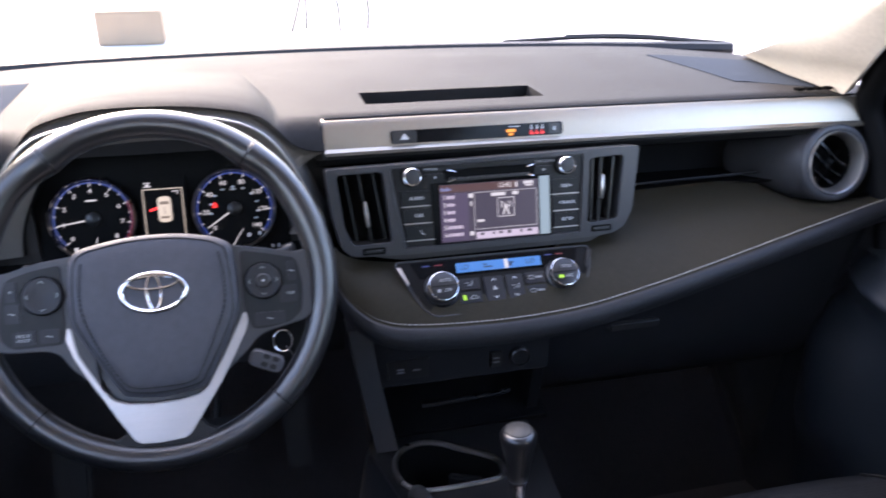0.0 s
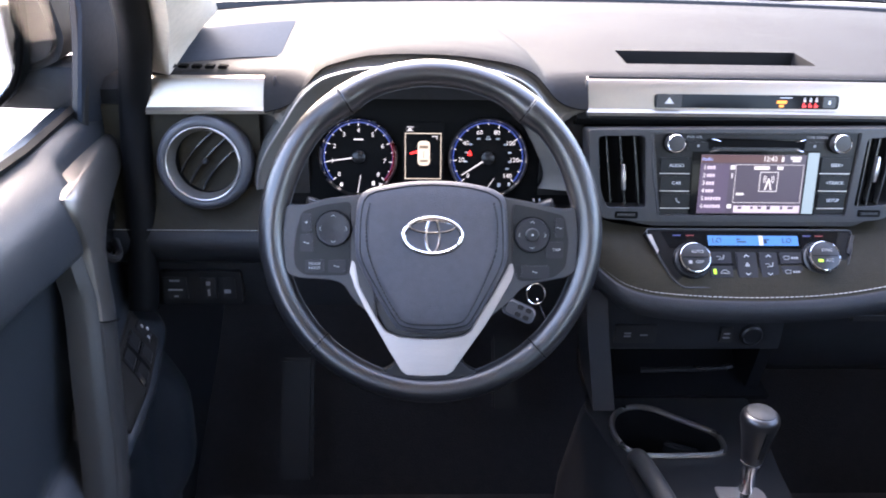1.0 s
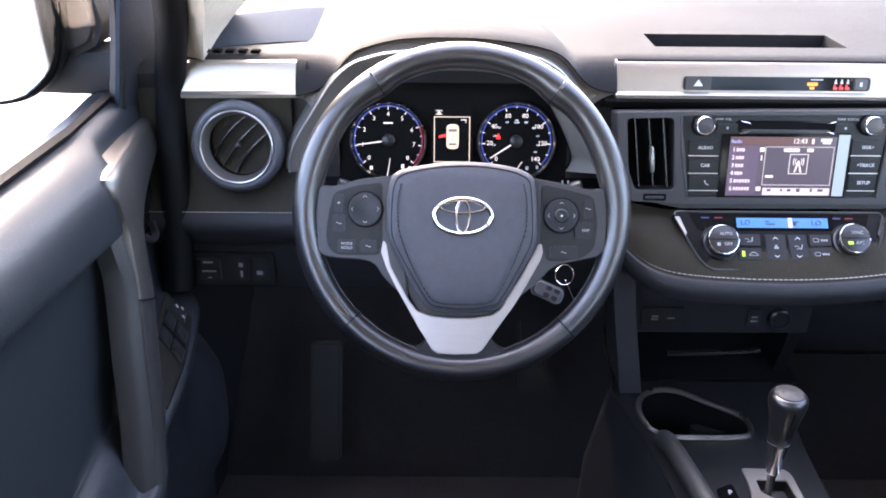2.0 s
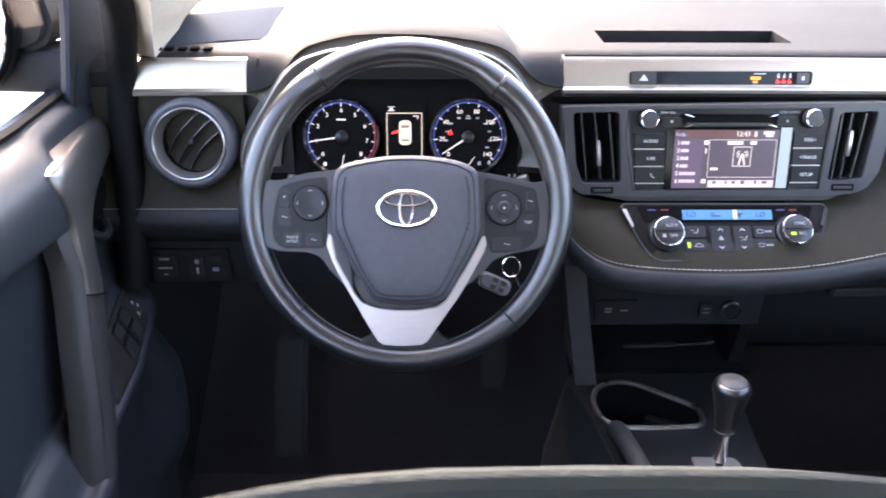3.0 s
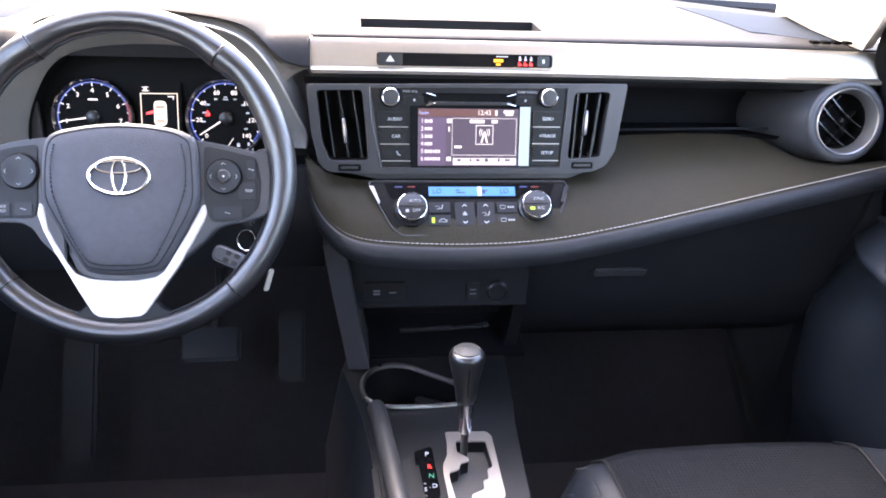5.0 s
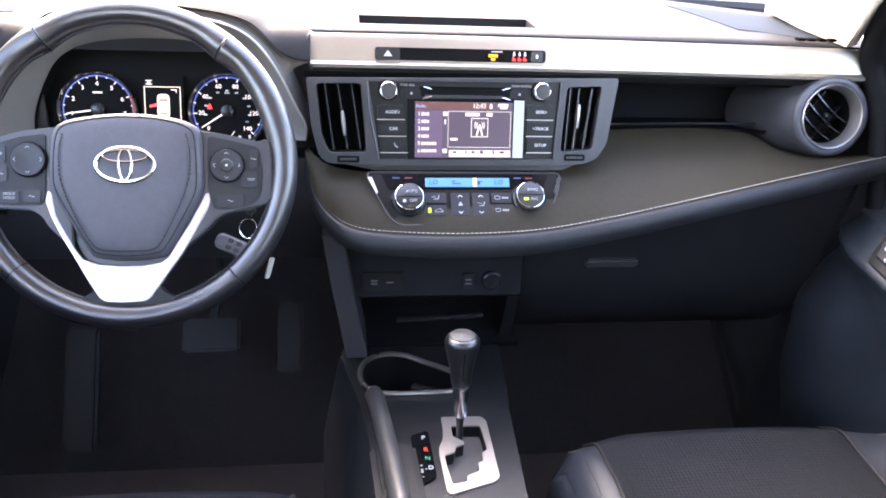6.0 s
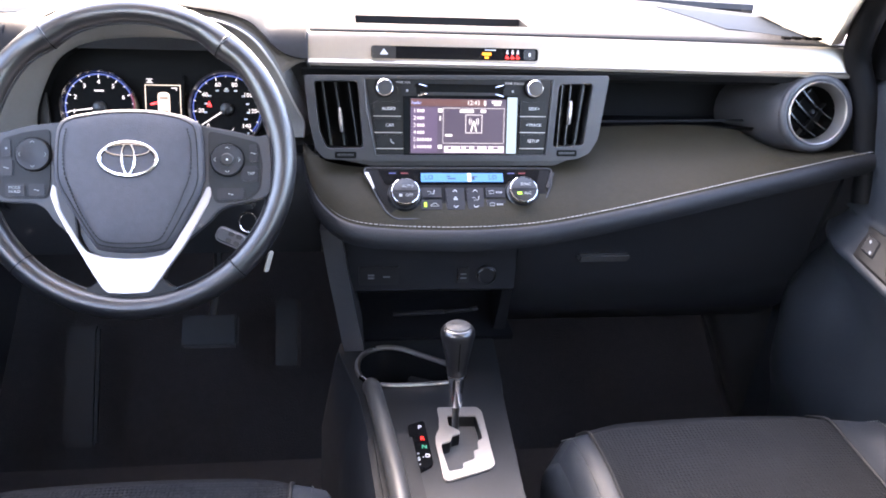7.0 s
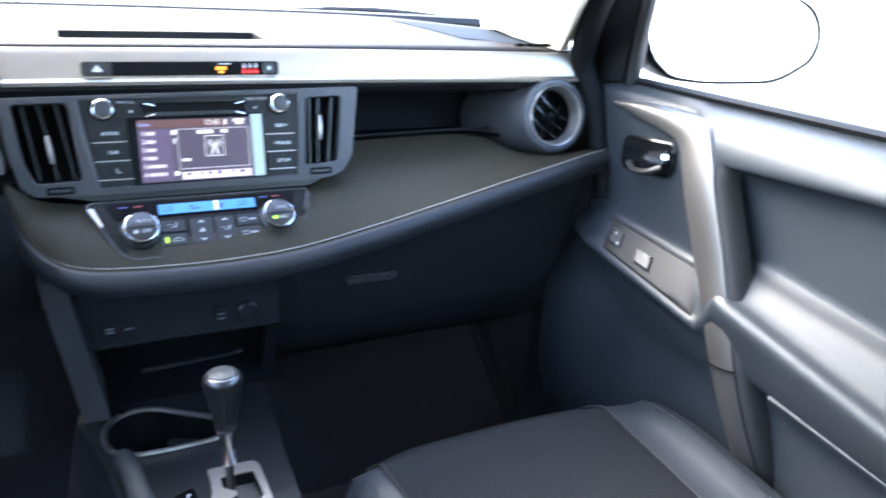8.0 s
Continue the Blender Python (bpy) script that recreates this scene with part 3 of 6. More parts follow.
    for x0, d in ((-0.752, 1), (0.52, 1)):
        for k in range(5):
            part("demist_slot", rbox(0.012, 0.012, 0.004, 0.001, top_frame(x0 + 0.017 * k, 1.09, 0.786, 0, 0)), M_MATT, ob)
    return ob


def run_stitches(parent, path, length, lift):
    """A row of thread stitches along a seam, one mesh."""
    bms, acc = [], 0.0
    bm = bmesh.new()
    for a, b in zip(path, path[1:]):
        d = b - a
        n = max(1, round(d.length / length))
        for k in range(n):
            p, q = a + d * ((k + 0.15) / n) + lift, a + d * ((k + 0.85) / n) + lift
            w = Vector((0, 0.0007, 0))
            h = Vector((0, 0, 0.0006))
            vs = [bm.verts.new(v) for v in (p - w, q - w, q + w, p + w, p - w + h, q - w + h, q + w + h, p + w + h)]
            for f in ((4, 5, 6, 7), (0, 4, 7, 3), (1, 2, 6, 5), (0, 1, 5, 4), (3, 7, 6, 2)):
                bm.faces.new([vs[i] for i in f])
    ob = part("stitching", bm, M_STITCH, parent, "pale thread stitching")
    return tagged(ob, kind="stuff")


def build_round_vent(parent, x, y, z, lean):
    """Round outlet: broad dark collar, narrow satin cone inside it, bowed slats at a slant."""
    m = face_frame(x, y, z, 12)
    body = part("round_vent", lathe([(0.0615, -0.05), (0.0615, -0.006), (0.0605, -0.001), (0.058, 0.003), (0.0545, 0.0045), (0.051, 0.004), (0.0485, 0.0025), (0.0475, -0.05)], m, 48, ring=True), M_COLLAR, parent, "round air vent with a satin ring")
    part("bezel", lathe([(0.0488, 0.001), (0.0484, 0.0048), (0.0474, 0.0056), (0.0462, 0.0048), (0.0435, -0.006), (0.0412, -0.014), (0.0412, -0.02), (0.0488, -0.02)], m, 48, ring=True), M_RING, body, "satin silver ring")
    part("cup", lathe([(0.046, -0.056), (0.046, -0.016), (0.0412, -0.016), (0.040, -0.05), (0.0, -0.051)], m, 32), M_VOID, body)
    r = Matrix.Rotation(radians(lean), 4, "Z")
    for k in (-1, 0, 1):
        rows = []
        for i in range(9):
            u = -1 + i / 4
            h = math.sqrt(0.0405 ** 2 - (k * 0.018) ** 2) * u
            bow = k * 0.018 + 0.0045 * (1 - u * u) * (1 if lean > 0 else -1)
            rows.append([m @ r @ Vector((h, bow + dy, -0.016 - dz - 0.004 * u * u)) for dy, dz in ((-0.0009, 0.0), (0.0009, 0.0), (0.0009, 0.012), (-0.0009, 0.012))])
        part("slat", loft(rows), M_SLAT, body, "bowed glossy slat")
    for k in (-1, 1):
        part("blade", rbox(0.0022, 0.068, 0.012, 0.0008, m @ r @ Matrix.Translation((k * 0.018, 0, -0.037))), M_BLACK, body)
    part("slat_tab", rbox(0.007, 0.006, 0.008, 0.0015, m @ r @ Matrix.Translation((0.0, 0.002, -0.014))), M_BLACK, body)


HOOD_SEAM = [(-0.626, 0.742), (-0.613, 0.745), (-0.594, 0.752), (-0.579, 0.765), (-0.567, 0.780), (-0.556, 0.793), (-0.540, 0.803), (-0.499, 0.814), (-0.464, 0.8175), (-0.429, 0.8180), (-0.394, 0.8172), (-0.358, 0.8140), (-0.322, 0.8085), (-0.298, 0.802), (-0.283, 0.794), (-0.271, 0.782), (-0.257, 0.766), (-0.243, 0.756), (-0.226, 0.751), (-0.212, 0.750)]
HOOD_LIP = [(-0.641, 0.640), (-0.638, 0.662), (-0.626, 0.690), (-0.602, 0.727), (-0.579, 0.761), (-0.553, 0.785), (-0.527, 0.795), (-0.498, 0.801), (-0.43, 0.8055), (-0.36, 0.8035), (-0.324, 0.797), (-0.299, 0.787), (-0.280, 0.772), (-0.264, 0.751), (-0.250, 0.727), (-0.230, 0.684), (-0.2195, 0.662), (-0.221, 0.640)]
HOOD_WELL = [(-0.596, 0.628), (-0.594, 0.645), (-0.588, 0.670), (-0.572, 0.705), (-0.552, 0.735), (-0.528, 0.752), (-0.500, 0.760), (-0.470, 0.764), (-0.428, 0.766), (-0.385, 0.765), (-0.350, 0.760), (-0.322, 0.750), (-0.300, 0.733), (-0.284, 0.708), (-0.270, 0.682), (-0.260, 0.658), (-0.258, 0.643), (-0.264, 0.628)]


def even(pts, n):
    """n + 1 points at even steps along a line."""
    acc = [0.0]
    for a, b in zip(pts, pts[1:]):
        acc.append(acc[-1] + (b - a).length)
    out, k = [], 0
    for i in range(n + 1):
        s = acc[-1] * i / n
        while k < len(pts) - 2 and acc[k + 1] < s:
            k += 1
        out.append(pts[k].lerp(pts[k + 1], (s - acc[k]) / max(1e-9, acc[k + 1] - acc[k])))
    return out


def build_cowl(parent):
    """The arched hood over the instruments: the upper skin drapes down to a seam, the grey hood face stands under it, a black well inside."""
    n = 64
    seam = even(smooth_path([(x, 1.036, z) for x, z in HOOD_SEAM], 6), n)
    lip = even(smooth_path([(x, 1.027, z) for x, z in HOOD_LIP], 6), n)
    well = even(smooth_path([(x, 1.066, z) for x, z in HOOD_WELL], 6), n)
    rows = []
    for o in seam:
        top = max(0.7868, o.z + 0.006)
        d = top - o.z
        rise = top - 0.7868
        row = [o + Vector((0, 0.010, -0.004)), o + Vector((0, 0.002, -0.0015)), o, Vector((o.x, 1.0410, o.z + d * 0.30)), Vector((o.x, 1.0490, o.z + d * 0.60)), Vector((o.x, 1.0600, o.z + d * 0.85)), Vector((o.x, 1.0740, top - 0.0006))]
        for y, w in ((1.085, 1.01), (1.11, 1.0), (1.15, 0.93), (1.20, 0.80), (1.26, 0.58), (1.32, 0.34), (1.38, 0.14), (1.43, 0.03), (1.46, 0.0)):
            row.append(Vector((-0.43 + (o.x + 0.43) * (1 - 0.25 * (1 - w) * (y > 1.1)), y, 0.7868 + rise * w)))
        rows.append(row)
    part("hood_top", sheet(rows), M_TOP, parent, "grained soft skin over the hood", 60)
    arc = [(o, min(lip, key=lambda q: (q - o).length)) for o in seam]
    gap = [[o + Vector((0, 0.0035, -0.0025)), o.lerp(i, 0.45) + Vector((0, 0.011, 0)), i + Vector((0, 0.007, 0))] for o, i in arc]
    cowl = part("instrument_hood", sheet([[l + Vector((0, 0.008, 0)), l + Vector((0, 0.002, 0)), l, l.lerp(w, 0.06) + Vector((0, -0.0015, 0)), l.lerp(w, 0.35), l.lerp(w, 0.75), l.lerp(w, 0.97), w + Vector((0, 0.002, 0))] for l, w in zip(lip, well)]), M_HOOD, parent, "arched silver-grey instrument hood", 60)
    # the gap's shadow is put in as a brown sheet
    part("hood_gap", sheet(gap), M_GAP, cowl, "recess above the hood, its shadow painted brown", 60)
    flank = []
    for l in lip:
        c = Vector((-0.43, l.y, 0.70))
        out = (l - c).normalized()
        out.z = max(0.0, out.z) * 0.3
        flank.append([l + Vector((0, 0.001, 0)), l + out * 0.006 + Vector((0, 0.012, 0)), l + out * 0.012 + Vector((0, 0.035, 0)), l + out * 0.014 + Vector((0, 0.07, -0.004))])
    part("hood_flank", sheet(flank), M_FLANK, cowl, "dark grey flank of the hood", 60)
    part("edge_line", tube([l + Vector((0, -0.0006, 0)) for l in lip], 0.0016, seg=6), M_RING, cowl, "thin bright edge line")
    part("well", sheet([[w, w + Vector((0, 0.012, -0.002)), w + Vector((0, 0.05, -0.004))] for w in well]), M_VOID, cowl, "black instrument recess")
    for a, b in ((-0.66, -0.58), (-0.262, -0.206)):
        part("apron", sheet([[(x, 1.076, z) for z in (0.755, 0.70, 0.65, 0.60)] for x in (a, b)], 0.006, (0, 1, 0)), M_DASH, cowl, "dark face beside the hood")


def build_display_strip(parent):
    """Dark window with the hazard switch and the belt and airbag tell-tales."""
    m = face_frame(-0.003, 1.0485, 0.759, 14)
    win = part("warning_display", plate(rrect(0.242, 0.0175, 0.004), 0.004, m, bevel=0.001), M_GLOSS, parent, "dark glossy strip with warning lamps")
    m2 = m @ Matrix.Translation((0, 0, 0.002))
    part("hazard_switch", plate(rrect(0.034, 0.0165, 0.002, cx=-0.103), 0.004, m2, bevel=0.001), M_SATIN, win, "grey hazard switch with a triangle")
    tri = [(-0.109, -0.0035), (-0.097, -0.0035), (-0.103, 0.0048)]
    part("triangle", plate(tri, 0.001, m2 @ Matrix.Translation((0, 0, 0.0008))), M_PRINT, win)
    m3 = m @ Matrix.Translation((0, 0, 0.0008))
    marks("amber_lamp", [(0.045, 0.0, 0.013, 0.004), (0.045, -0.005, 0.006, 0.003)], m3, M_AMBER, win)
    for k in range(3):
        x = 0.075 + 0.0078 * k
        marks("belt_lamp", [(x, -0.005, 0.005, 0.003), (x - 0.001, -0.0018, 0.002, 0.002)], m3, M_RED, win)
        marks("belt_mark", [(x, 0.002, 0.003, 0.003), (x, 0.005, 0.0018, 0.002)], m3, M_PRINT, win)
    part("lock_button", plate(rrect(0.017, 0.014, 0.002, cx=0.108), 0.002, m3, bevel=0.0006), M_BUTTON, win)
    marks("mark", [(0.05, 0.0055, 0.016, 0.0012), (0.108, 0, 0.003, 0.005)], m3 @ Matrix.Translation((0, 0, 0.0003)), M_PRINT, win)


dash = build_dashboard()


# ---- instruments ----
def dial(parent, m, r, name, marks, needle, small):
    """A round gauge: chrome ring, blue minute ring, ticks, numerals and two needles."""
    face = part(name, lathe([(r, -0.010), (r, 0.0), (r * 0.97, 0.002), (r * 0.95, -0.003), (0.0, -0.003)], m, 48), M_VOID, parent)
    part("ring", lathe([(r * 1.04, -0.006), (r * 1.045, 0.003), (r * 1.01, 0.007), (r * 0.965, 0.001), (r * 0.96, -0.002), (r * 0.98, -0.006)], m, 48, ring=True), M_CUPRIM, face, "bright metal ring")
    mf = m @ Matrix.Translation((0, 0, -0.0022))
    a0, a1 = 222, -42
    arc = []
    for i in range(25):
        a = radians(a0 + (a1 - a0) * i / 24)
        arc.append([mf @ Vector((r * k * math.cos(a), r * k * math.sin(a), 0)) for k in (0.90, 0.935)])
    part("scale_ring", sheet(arc, 0.0006, (0, 1, 0)), M_BLUE, face, "blue lit scale ring")
    n = len(marks)
    ticks = []
    for i in range(2 * n - 1):
        a = radians(a0 + (a1 - a0) * i / (2 * n - 2))
        ticks.append(plate([(r * 0.82 if i % 2 == 0 else r * 0.87, -0.0006), (r * 0.925, -0.0006), (r * 0.925, 0.0006), (r * 0.82 if i % 2 == 0 else r * 0.87, 0.0006)], 0.0005, mf @ Matrix.Rotation(a, 4, "Z")))
    part("scale", join(*ticks), M_WHITE, face)
    for i, s in enumerate(marks):
        a = radians(a0 + (a1 - a0) * i / (n - 1))
        if s:
            part("numeral", lettering(s, 0.0088, mf @ Matrix.Translation((r * 0.70 * math.cos(a), r * 0.70 * math.sin(a), 0.0002))), M_WHITE, face)
    a = radians(needle)
    part("needle", plate([(-0.006, -0.0012), (r * 0.82, -0.0006), (r * 0.82, 0.0006), (-0.006, 0.0012)], 0.0012, m @ Matrix.Translation((0, 0, 0.002)) @ Matrix.Rotation(a, 4, "Z")), M_WHITE, face, "white needle")
    part("needle_cap", lathe([(0.009, -0.004), (0.009, 0.003), (0.007, 0.0045), (0, 0.0045)], m, 20), M_BLACK, face)
    mm = mf @ Matrix.Translation((0, -r * 0.78, 0.001)) @ Matrix.Rotation(radians(small), 4, "Z")
    part("small_needle", plate([(-0.010, -0.0006), (0.016, -0.0004), (0.016, 0.0004), (-0.010, 0.0006)], 0.0006, mm), M_WHITE, face)
    return face


def build_instruments():
    ob = thing("instrument_cluster", "two round lit dials with a small colour display between", "instrument cluster", (-0.43, 1.1, 0.66))
    tilt = 16.7
    m = face_frame(-0.423, 1.085, 0.6645, tilt)
    part("backplate", plate(rrect(0.43, 0.21, 0.05), 0.01, m @ Matrix.Translation((0, 0, -0.006))), M_VOID, ob)
    tach = dial(ob, m @ Matrix.Translation((-0.0885, 0, 0.004)), 0.0515, "tachometer", ["0", "1", "2", "3", "4", "5", "6", "7", "8"], 188, 80)
    speed = dial(ob, m @ Matrix.Translation((0.0895, 0, 0.004)), 0.0525, "speedometer", ["0", "20", "40", "60", "80", "100", "120", "140"], 213, 55)
    mt = m @ Matrix.Translation((-0.0885, 0, 0.0022))
    red = []
    for i in range(9):
        a = radians(25 - 67 * i / 8)
        red.append([mt @ Vector((0.0515 * k * math.cos(a), 0.0515 * k * math.sin(a), 0)) for k in (0.905, 0.94)])
    part("red_zone", sheet(red, 0.0004, (0, 1, 0)), M_RED_DIM, tach, "red zone of the scale")
    marks("legend", [(0, 0.024, 0.013, 0.002), (-0.024, -0.038, 0.004, 0.005), (0.02, -0.036, 0.004, 0.006), (0.03, -0.038, 0.004, 0.004)], mt, M_WHITE, tach)
    ms = m @ Matrix.Translation((0.0895, 0, 0.0022))
    part("belt_lamp", plate([(-0.0285, 0.003), (-0.0215, 0.003), (-0.0230, 0.008), (-0.025, 0.0110), (-0.0270, 0.008)], 0.0006, ms), M_RED, speed, "red belt warning lamp")
    part("legend", bars([(0.0, 0.026, 0.007, 0.002)] + [(0.031 * math.cos(radians(a)), 0.029 * math.sin(radians(a)), 0.0045, 0.0022) for a in (190, 165, 140, 115, 90, 65, 40, 15, -10, -30)] + [(0.016, -0.037, 0.004, 0.005), (0.030, -0.036, 0.003, 0.005)], ms), M_PRINT, speed)
    # display between the dials
    md = m @ Matrix.Translation((0, 0.003, 0.003))
    disp = part("centre_display", plate(rrect(0.058, 0.086, 0.002), 0.006, md @ Matrix.Translation((0, 0.002, 0))), M_VOID, ob, "dark display showing a car with an open door")
    w, h = 0.0250, 0.0325
    part("display_border", plate([(-w, -h), (w, -h), (w, h - 0.002), (-w, h - 0.002)], 0.0004, md @ Matrix.Translation((0, 0, 0.0005)), holes=[[(-w + 0.0011, -h + 0.0011), (w - 0.0011, -h + 0.0011), (w - 0.0011, h - 0.0031), (-w + 0.0011, h - 0.0031)]]), M_WARM, disp)
    car = rounded([(-0.0085, -0.018), (0.0085, -0.018), (0.0085, 0.016), (-0.0085, 0.016)], 0.006)
    mc = md @ Matrix.Translation((0.001, 0.004, 0.0006))
    icon = part("car_icon", plate(car, 0.0004, mc), M_WARM, disp)
    marks("icon_window", [(0, 0.0075, 0.012, 0.004), (0, -0.0115, 0.011, 0.003), (0, -0.003, 0.0008, 0.010)], mc @ Matrix.Translation((0, 0, 0.0003)), M_WARM_DARK, icon)
    part("open_door_icon", plate([(-0.009, 0.003), (-0.019, 0.000), (-0.019, -0.003), (-0.009, -0.001)], 0.0004, mc), M_RED, icon)
    marks("display_mark", [(-0.018, 0.0385, 0.009, 0.001), (-0.018, 0.0355, 0.004, 0.003), (-0.018, 0.0335, 0.009, 0.001), (0.016, 0.026, 0.008, 0.0012), (0.019, 0.024, 0.001, 0.004), (0.004, -0.036, 0.022, 0.0025)], md @ Matrix.Translation((0, 0, 0.0005)), M_WHITE, disp)
    return ob


M_WARM = lamp_mat("warm_white_display", (1.0, 0.9, 0.72), 0.8)
M_WARM_DARK = lamp_mat("dim_warm_display", (0.8, 0.6, 0.4), 0.25)
M_RED_DIM = lamp_mat("red_scale", (0.7, 0.02, 0.05), 0.22)
build_instruments()


# ---- steering wheel ----
def build_steering_wheel():
    cx, cy, cz, tilt = -0.4137, 0.8535, 0.6633, 25.3
    ob = thing("steering_wheel", "black leather three-spoke steering wheel with silver lower spoke", "steering wheel", (cx, cy, cz))
    m = face_frame(cx, cy, cz, tilt)
    R, seg = 0.1768, 120
    grips = ((52, 7, 0.0022), (124, 7, 0.0022), (20, 16, 0.0016), (160, 16, 0.0016))

    def thick(a):
        """Half the rim's width at angle a: fuller at the hand grips, slim at the foot."""
        d = math.degrees(a) % 360
        r = 0.0150
        for c, w, h in grips:
            e = min(abs(d - c), 360 - abs(d - c))
            r += h * math.exp(-(e / w) ** 2)
        return r

    bm, rows = bmesh.new(), []
    for i in range(seg):
        a = 2 * math.pi * i / seg
        r, row = thick(a), []
        for j in range(18):
            b = 2 * math.pi * j / 18
            rr = R + 0.0155 - r + r * math.cos(b)
            row.append(bm.verts.new(m @ Vector((rr * math.cos(a), rr * math.sin(a), -0.006 + 1.08 * r * math.sin(b)))))
        rows.append(row)
    for i in range(seg):
        for j in range(18):
            bm.faces.new((rows[i][j], rows[i][(j + 1) % 18], rows[(i + 1) % seg][(j + 1) % 18], rows[(i + 1) % seg][j]))
    rim = part("rim", bm, M_LEATHER, ob, "smooth and perforated black leather rim")
    n = m.to_3x3() @ Vector((0, 0, 1))
    for deg in (123.7, 52, 224.7, 312.7):
        a = radians(deg)
        d = m.to_3x3() @ Vector((math.cos(a), math.sin(a), 0))
        k = thick(a)
        c = m @ Vector(((R + 0.0155 - k) * math.cos(a), (R + 0.0155 - k) * math.sin(a), -0.006))
        side = d.cross(n)
        for off, rad, mt, nm in ((0, 0.0006, M_VOID, "rim_seam"), (0.0011, 0.0006, M_LEATHER, "rim_welt"), (-0.0011, 0.0006, M_LEATHER, "rim_welt")):
            loop = [c + side * off + d * k * math.cos(t) + n * 1.08 * k * math.sin(t) for t in [2 * math.pi * q / 24 for q in range(24)]]
            part(nm, tube(loop, rad, closed=True, seg=6), mt, rim)
    stitch = []
    for a0, a1 in ((55, 121), (-44, 49), (127, 222), (227, 310)):
        q = int((a1 - a0) * 0.8)
        for k in range(q):
            a = radians(a0 + (a1 - a0) * k / q)
            stitch.append(rbox(0.0010, 0.0030, 0.0012, 0, m @ Matrix.Rotation(a, 4, "Z") @ Matrix.Translation((R + 0.0155 - 2 * thick(a), 0, -0.004)) @ Matrix.Rotation(radians(25), 4, "X")))
    tagged(part("stitching", join(*stitch), M_THREAD, rim), kind="stuff")

    # cushion-like airbag cover
    hub = [(p.x, p.y) for p in smooth_path([(-0.0831, 0.0232), (-0.0788, 0.0400), (-0.0700, 0.0472), (-0.0552, 0.0513), (-0.0272, 0.0559), (0.0, 0.0574), (0.0288, 0.0563), (0.0568, 0.0518), (0.0715, 0.0465), (0.0805, 0.0390), (0.0834, 0.0220), (0.0848, -0.0098), (0.0830, -0.0345), (0.0670, -0.0672), (0.0483, -0.1000), (0.0369, -0.1088), (0.0020, -0.1128), (-0.0320, -0.1092), (-0.0425, -0.1005), (-0.0626, -0.0674), (-0.0812, -0.0330), (-0.0845, -0.0111)], 3, True)]
    rings = []
    for k, h in ((0.985, -0.02), (1.0, 0.001), (0.998, 0.0065), (0.985, 0.0105), (0.955, 0.0138), (0.90, 0.0162), (0.78, 0.0184), (0.6, 0.0198), (0.3, 0.0206)):
        rings.append([m @ Vector((x * k, -0.024 + (y + 0.024) * k, h)) for x, y in hub])
    cover = part("airbag_cover", loft(rings), M_HUB, ob, "grained black airbag cover with stitched border")
    seam = [m @ Vector((x * 0.925, -0.024 + (y + 0.024) * 0.935, 0.0152)) for x, y in hub]
    part("cover_seam", tube(seam, 0.0008, closed=True, seg=5), M_RUBBER, cover)
    sides = ([(-0.0672, 0.0324), (-0.0708, 0.015), (-0.0714, 0.0015), (-0.0688, -0.0233), (-0.0543, -0.0605), (-0.0364, -0.0915), (-0.0270, -0.0990), (-0.0150, -0.1010), (0.0021, -0.1013), (0.0190, -0.1010), (0.0305, -0.0990), (0.0394, -0.0915), (0.0558, -0.0596), (0.0700, -0.0222), (0.0720, 0.0026), (0.0712, 0.017), (0.0676, 0.0335)],)
    dashes = []
    for row in sides:
        line = smooth_path([Vector((x, y, 0)) for x, y in row], 5)
        for a, b in zip(line, line[1:]):
            q = max(1, round((b - a).length / 0.0048))
            for k in range(q):
                ends = []
                for u in ((k + 0.12) / q, (k + 0.82) / q):
                    p = a.lerp(b, u)
                    e = max(abs(p.x) / 0.084, abs(p.y + 0.024) / 0.088)
                    ends.append(m @ Vector((p.x, p.y, 0.0212 - 0.0042 * e ** 3)))
                dashes.append(tube(ends, 0.0009, seg=5))
    tagged(part("hub_stitching", join(*dashes), M_RUBBER, cover, "dark thread stitching"), kind="stuff")
    mm = m @ Matrix.Translation((0.002, -0.066, 0.0196))
    marks("embossing", [(-0.006, 0.006, 0.010, 0.005), (0.006, 0.006, 0.010, 0.005), (-0.016, -0.004, 0.012, 0.005), (0.0, -0.004, 0.016, 0.005), (0.017, -0.004, 0.012, 0.005), (0.003, -0.013, 0.022, 0.003)], mm, M_HUB, cover, "embossed marks", depth=0.0015)
    # oval badge: plain rings
    mb = m @ Matrix.Translation((0.0010, -0.0036, 0.0212))
    oval = lambda a, b, dy, q: [mb @ Vector((a * math.cos(t), dy + b * math.sin(t), 0)) for t in [2 * math.pi * k / q for k in range(q)]]
    part("badge_floor", lathe([(0.033, -0.003), (0.033, -0.0008), (0.0, -0.0004)], mb @ Matrix.Diagonal((1, 0.63, 1, 1)), 36), M_HUB, cover)
    badge = part("badge", tube(oval(0.0318, 0.0196, 0, 44), 0.0023, closed=True, seg=8, flat=0.8), M_CHROME, cover, "chrome oval badge")
    part("badge_ring", tube(oval(0.0245, 0.0068, 0.0105, 36), 0.0016, closed=True, seg=8), M_CHROME, badge)
    part("badge_ring", tube(oval(0.0072, 0.0180, 0.0005, 36), 0.0016, closed=True, seg=8), M_CHROME, badge)

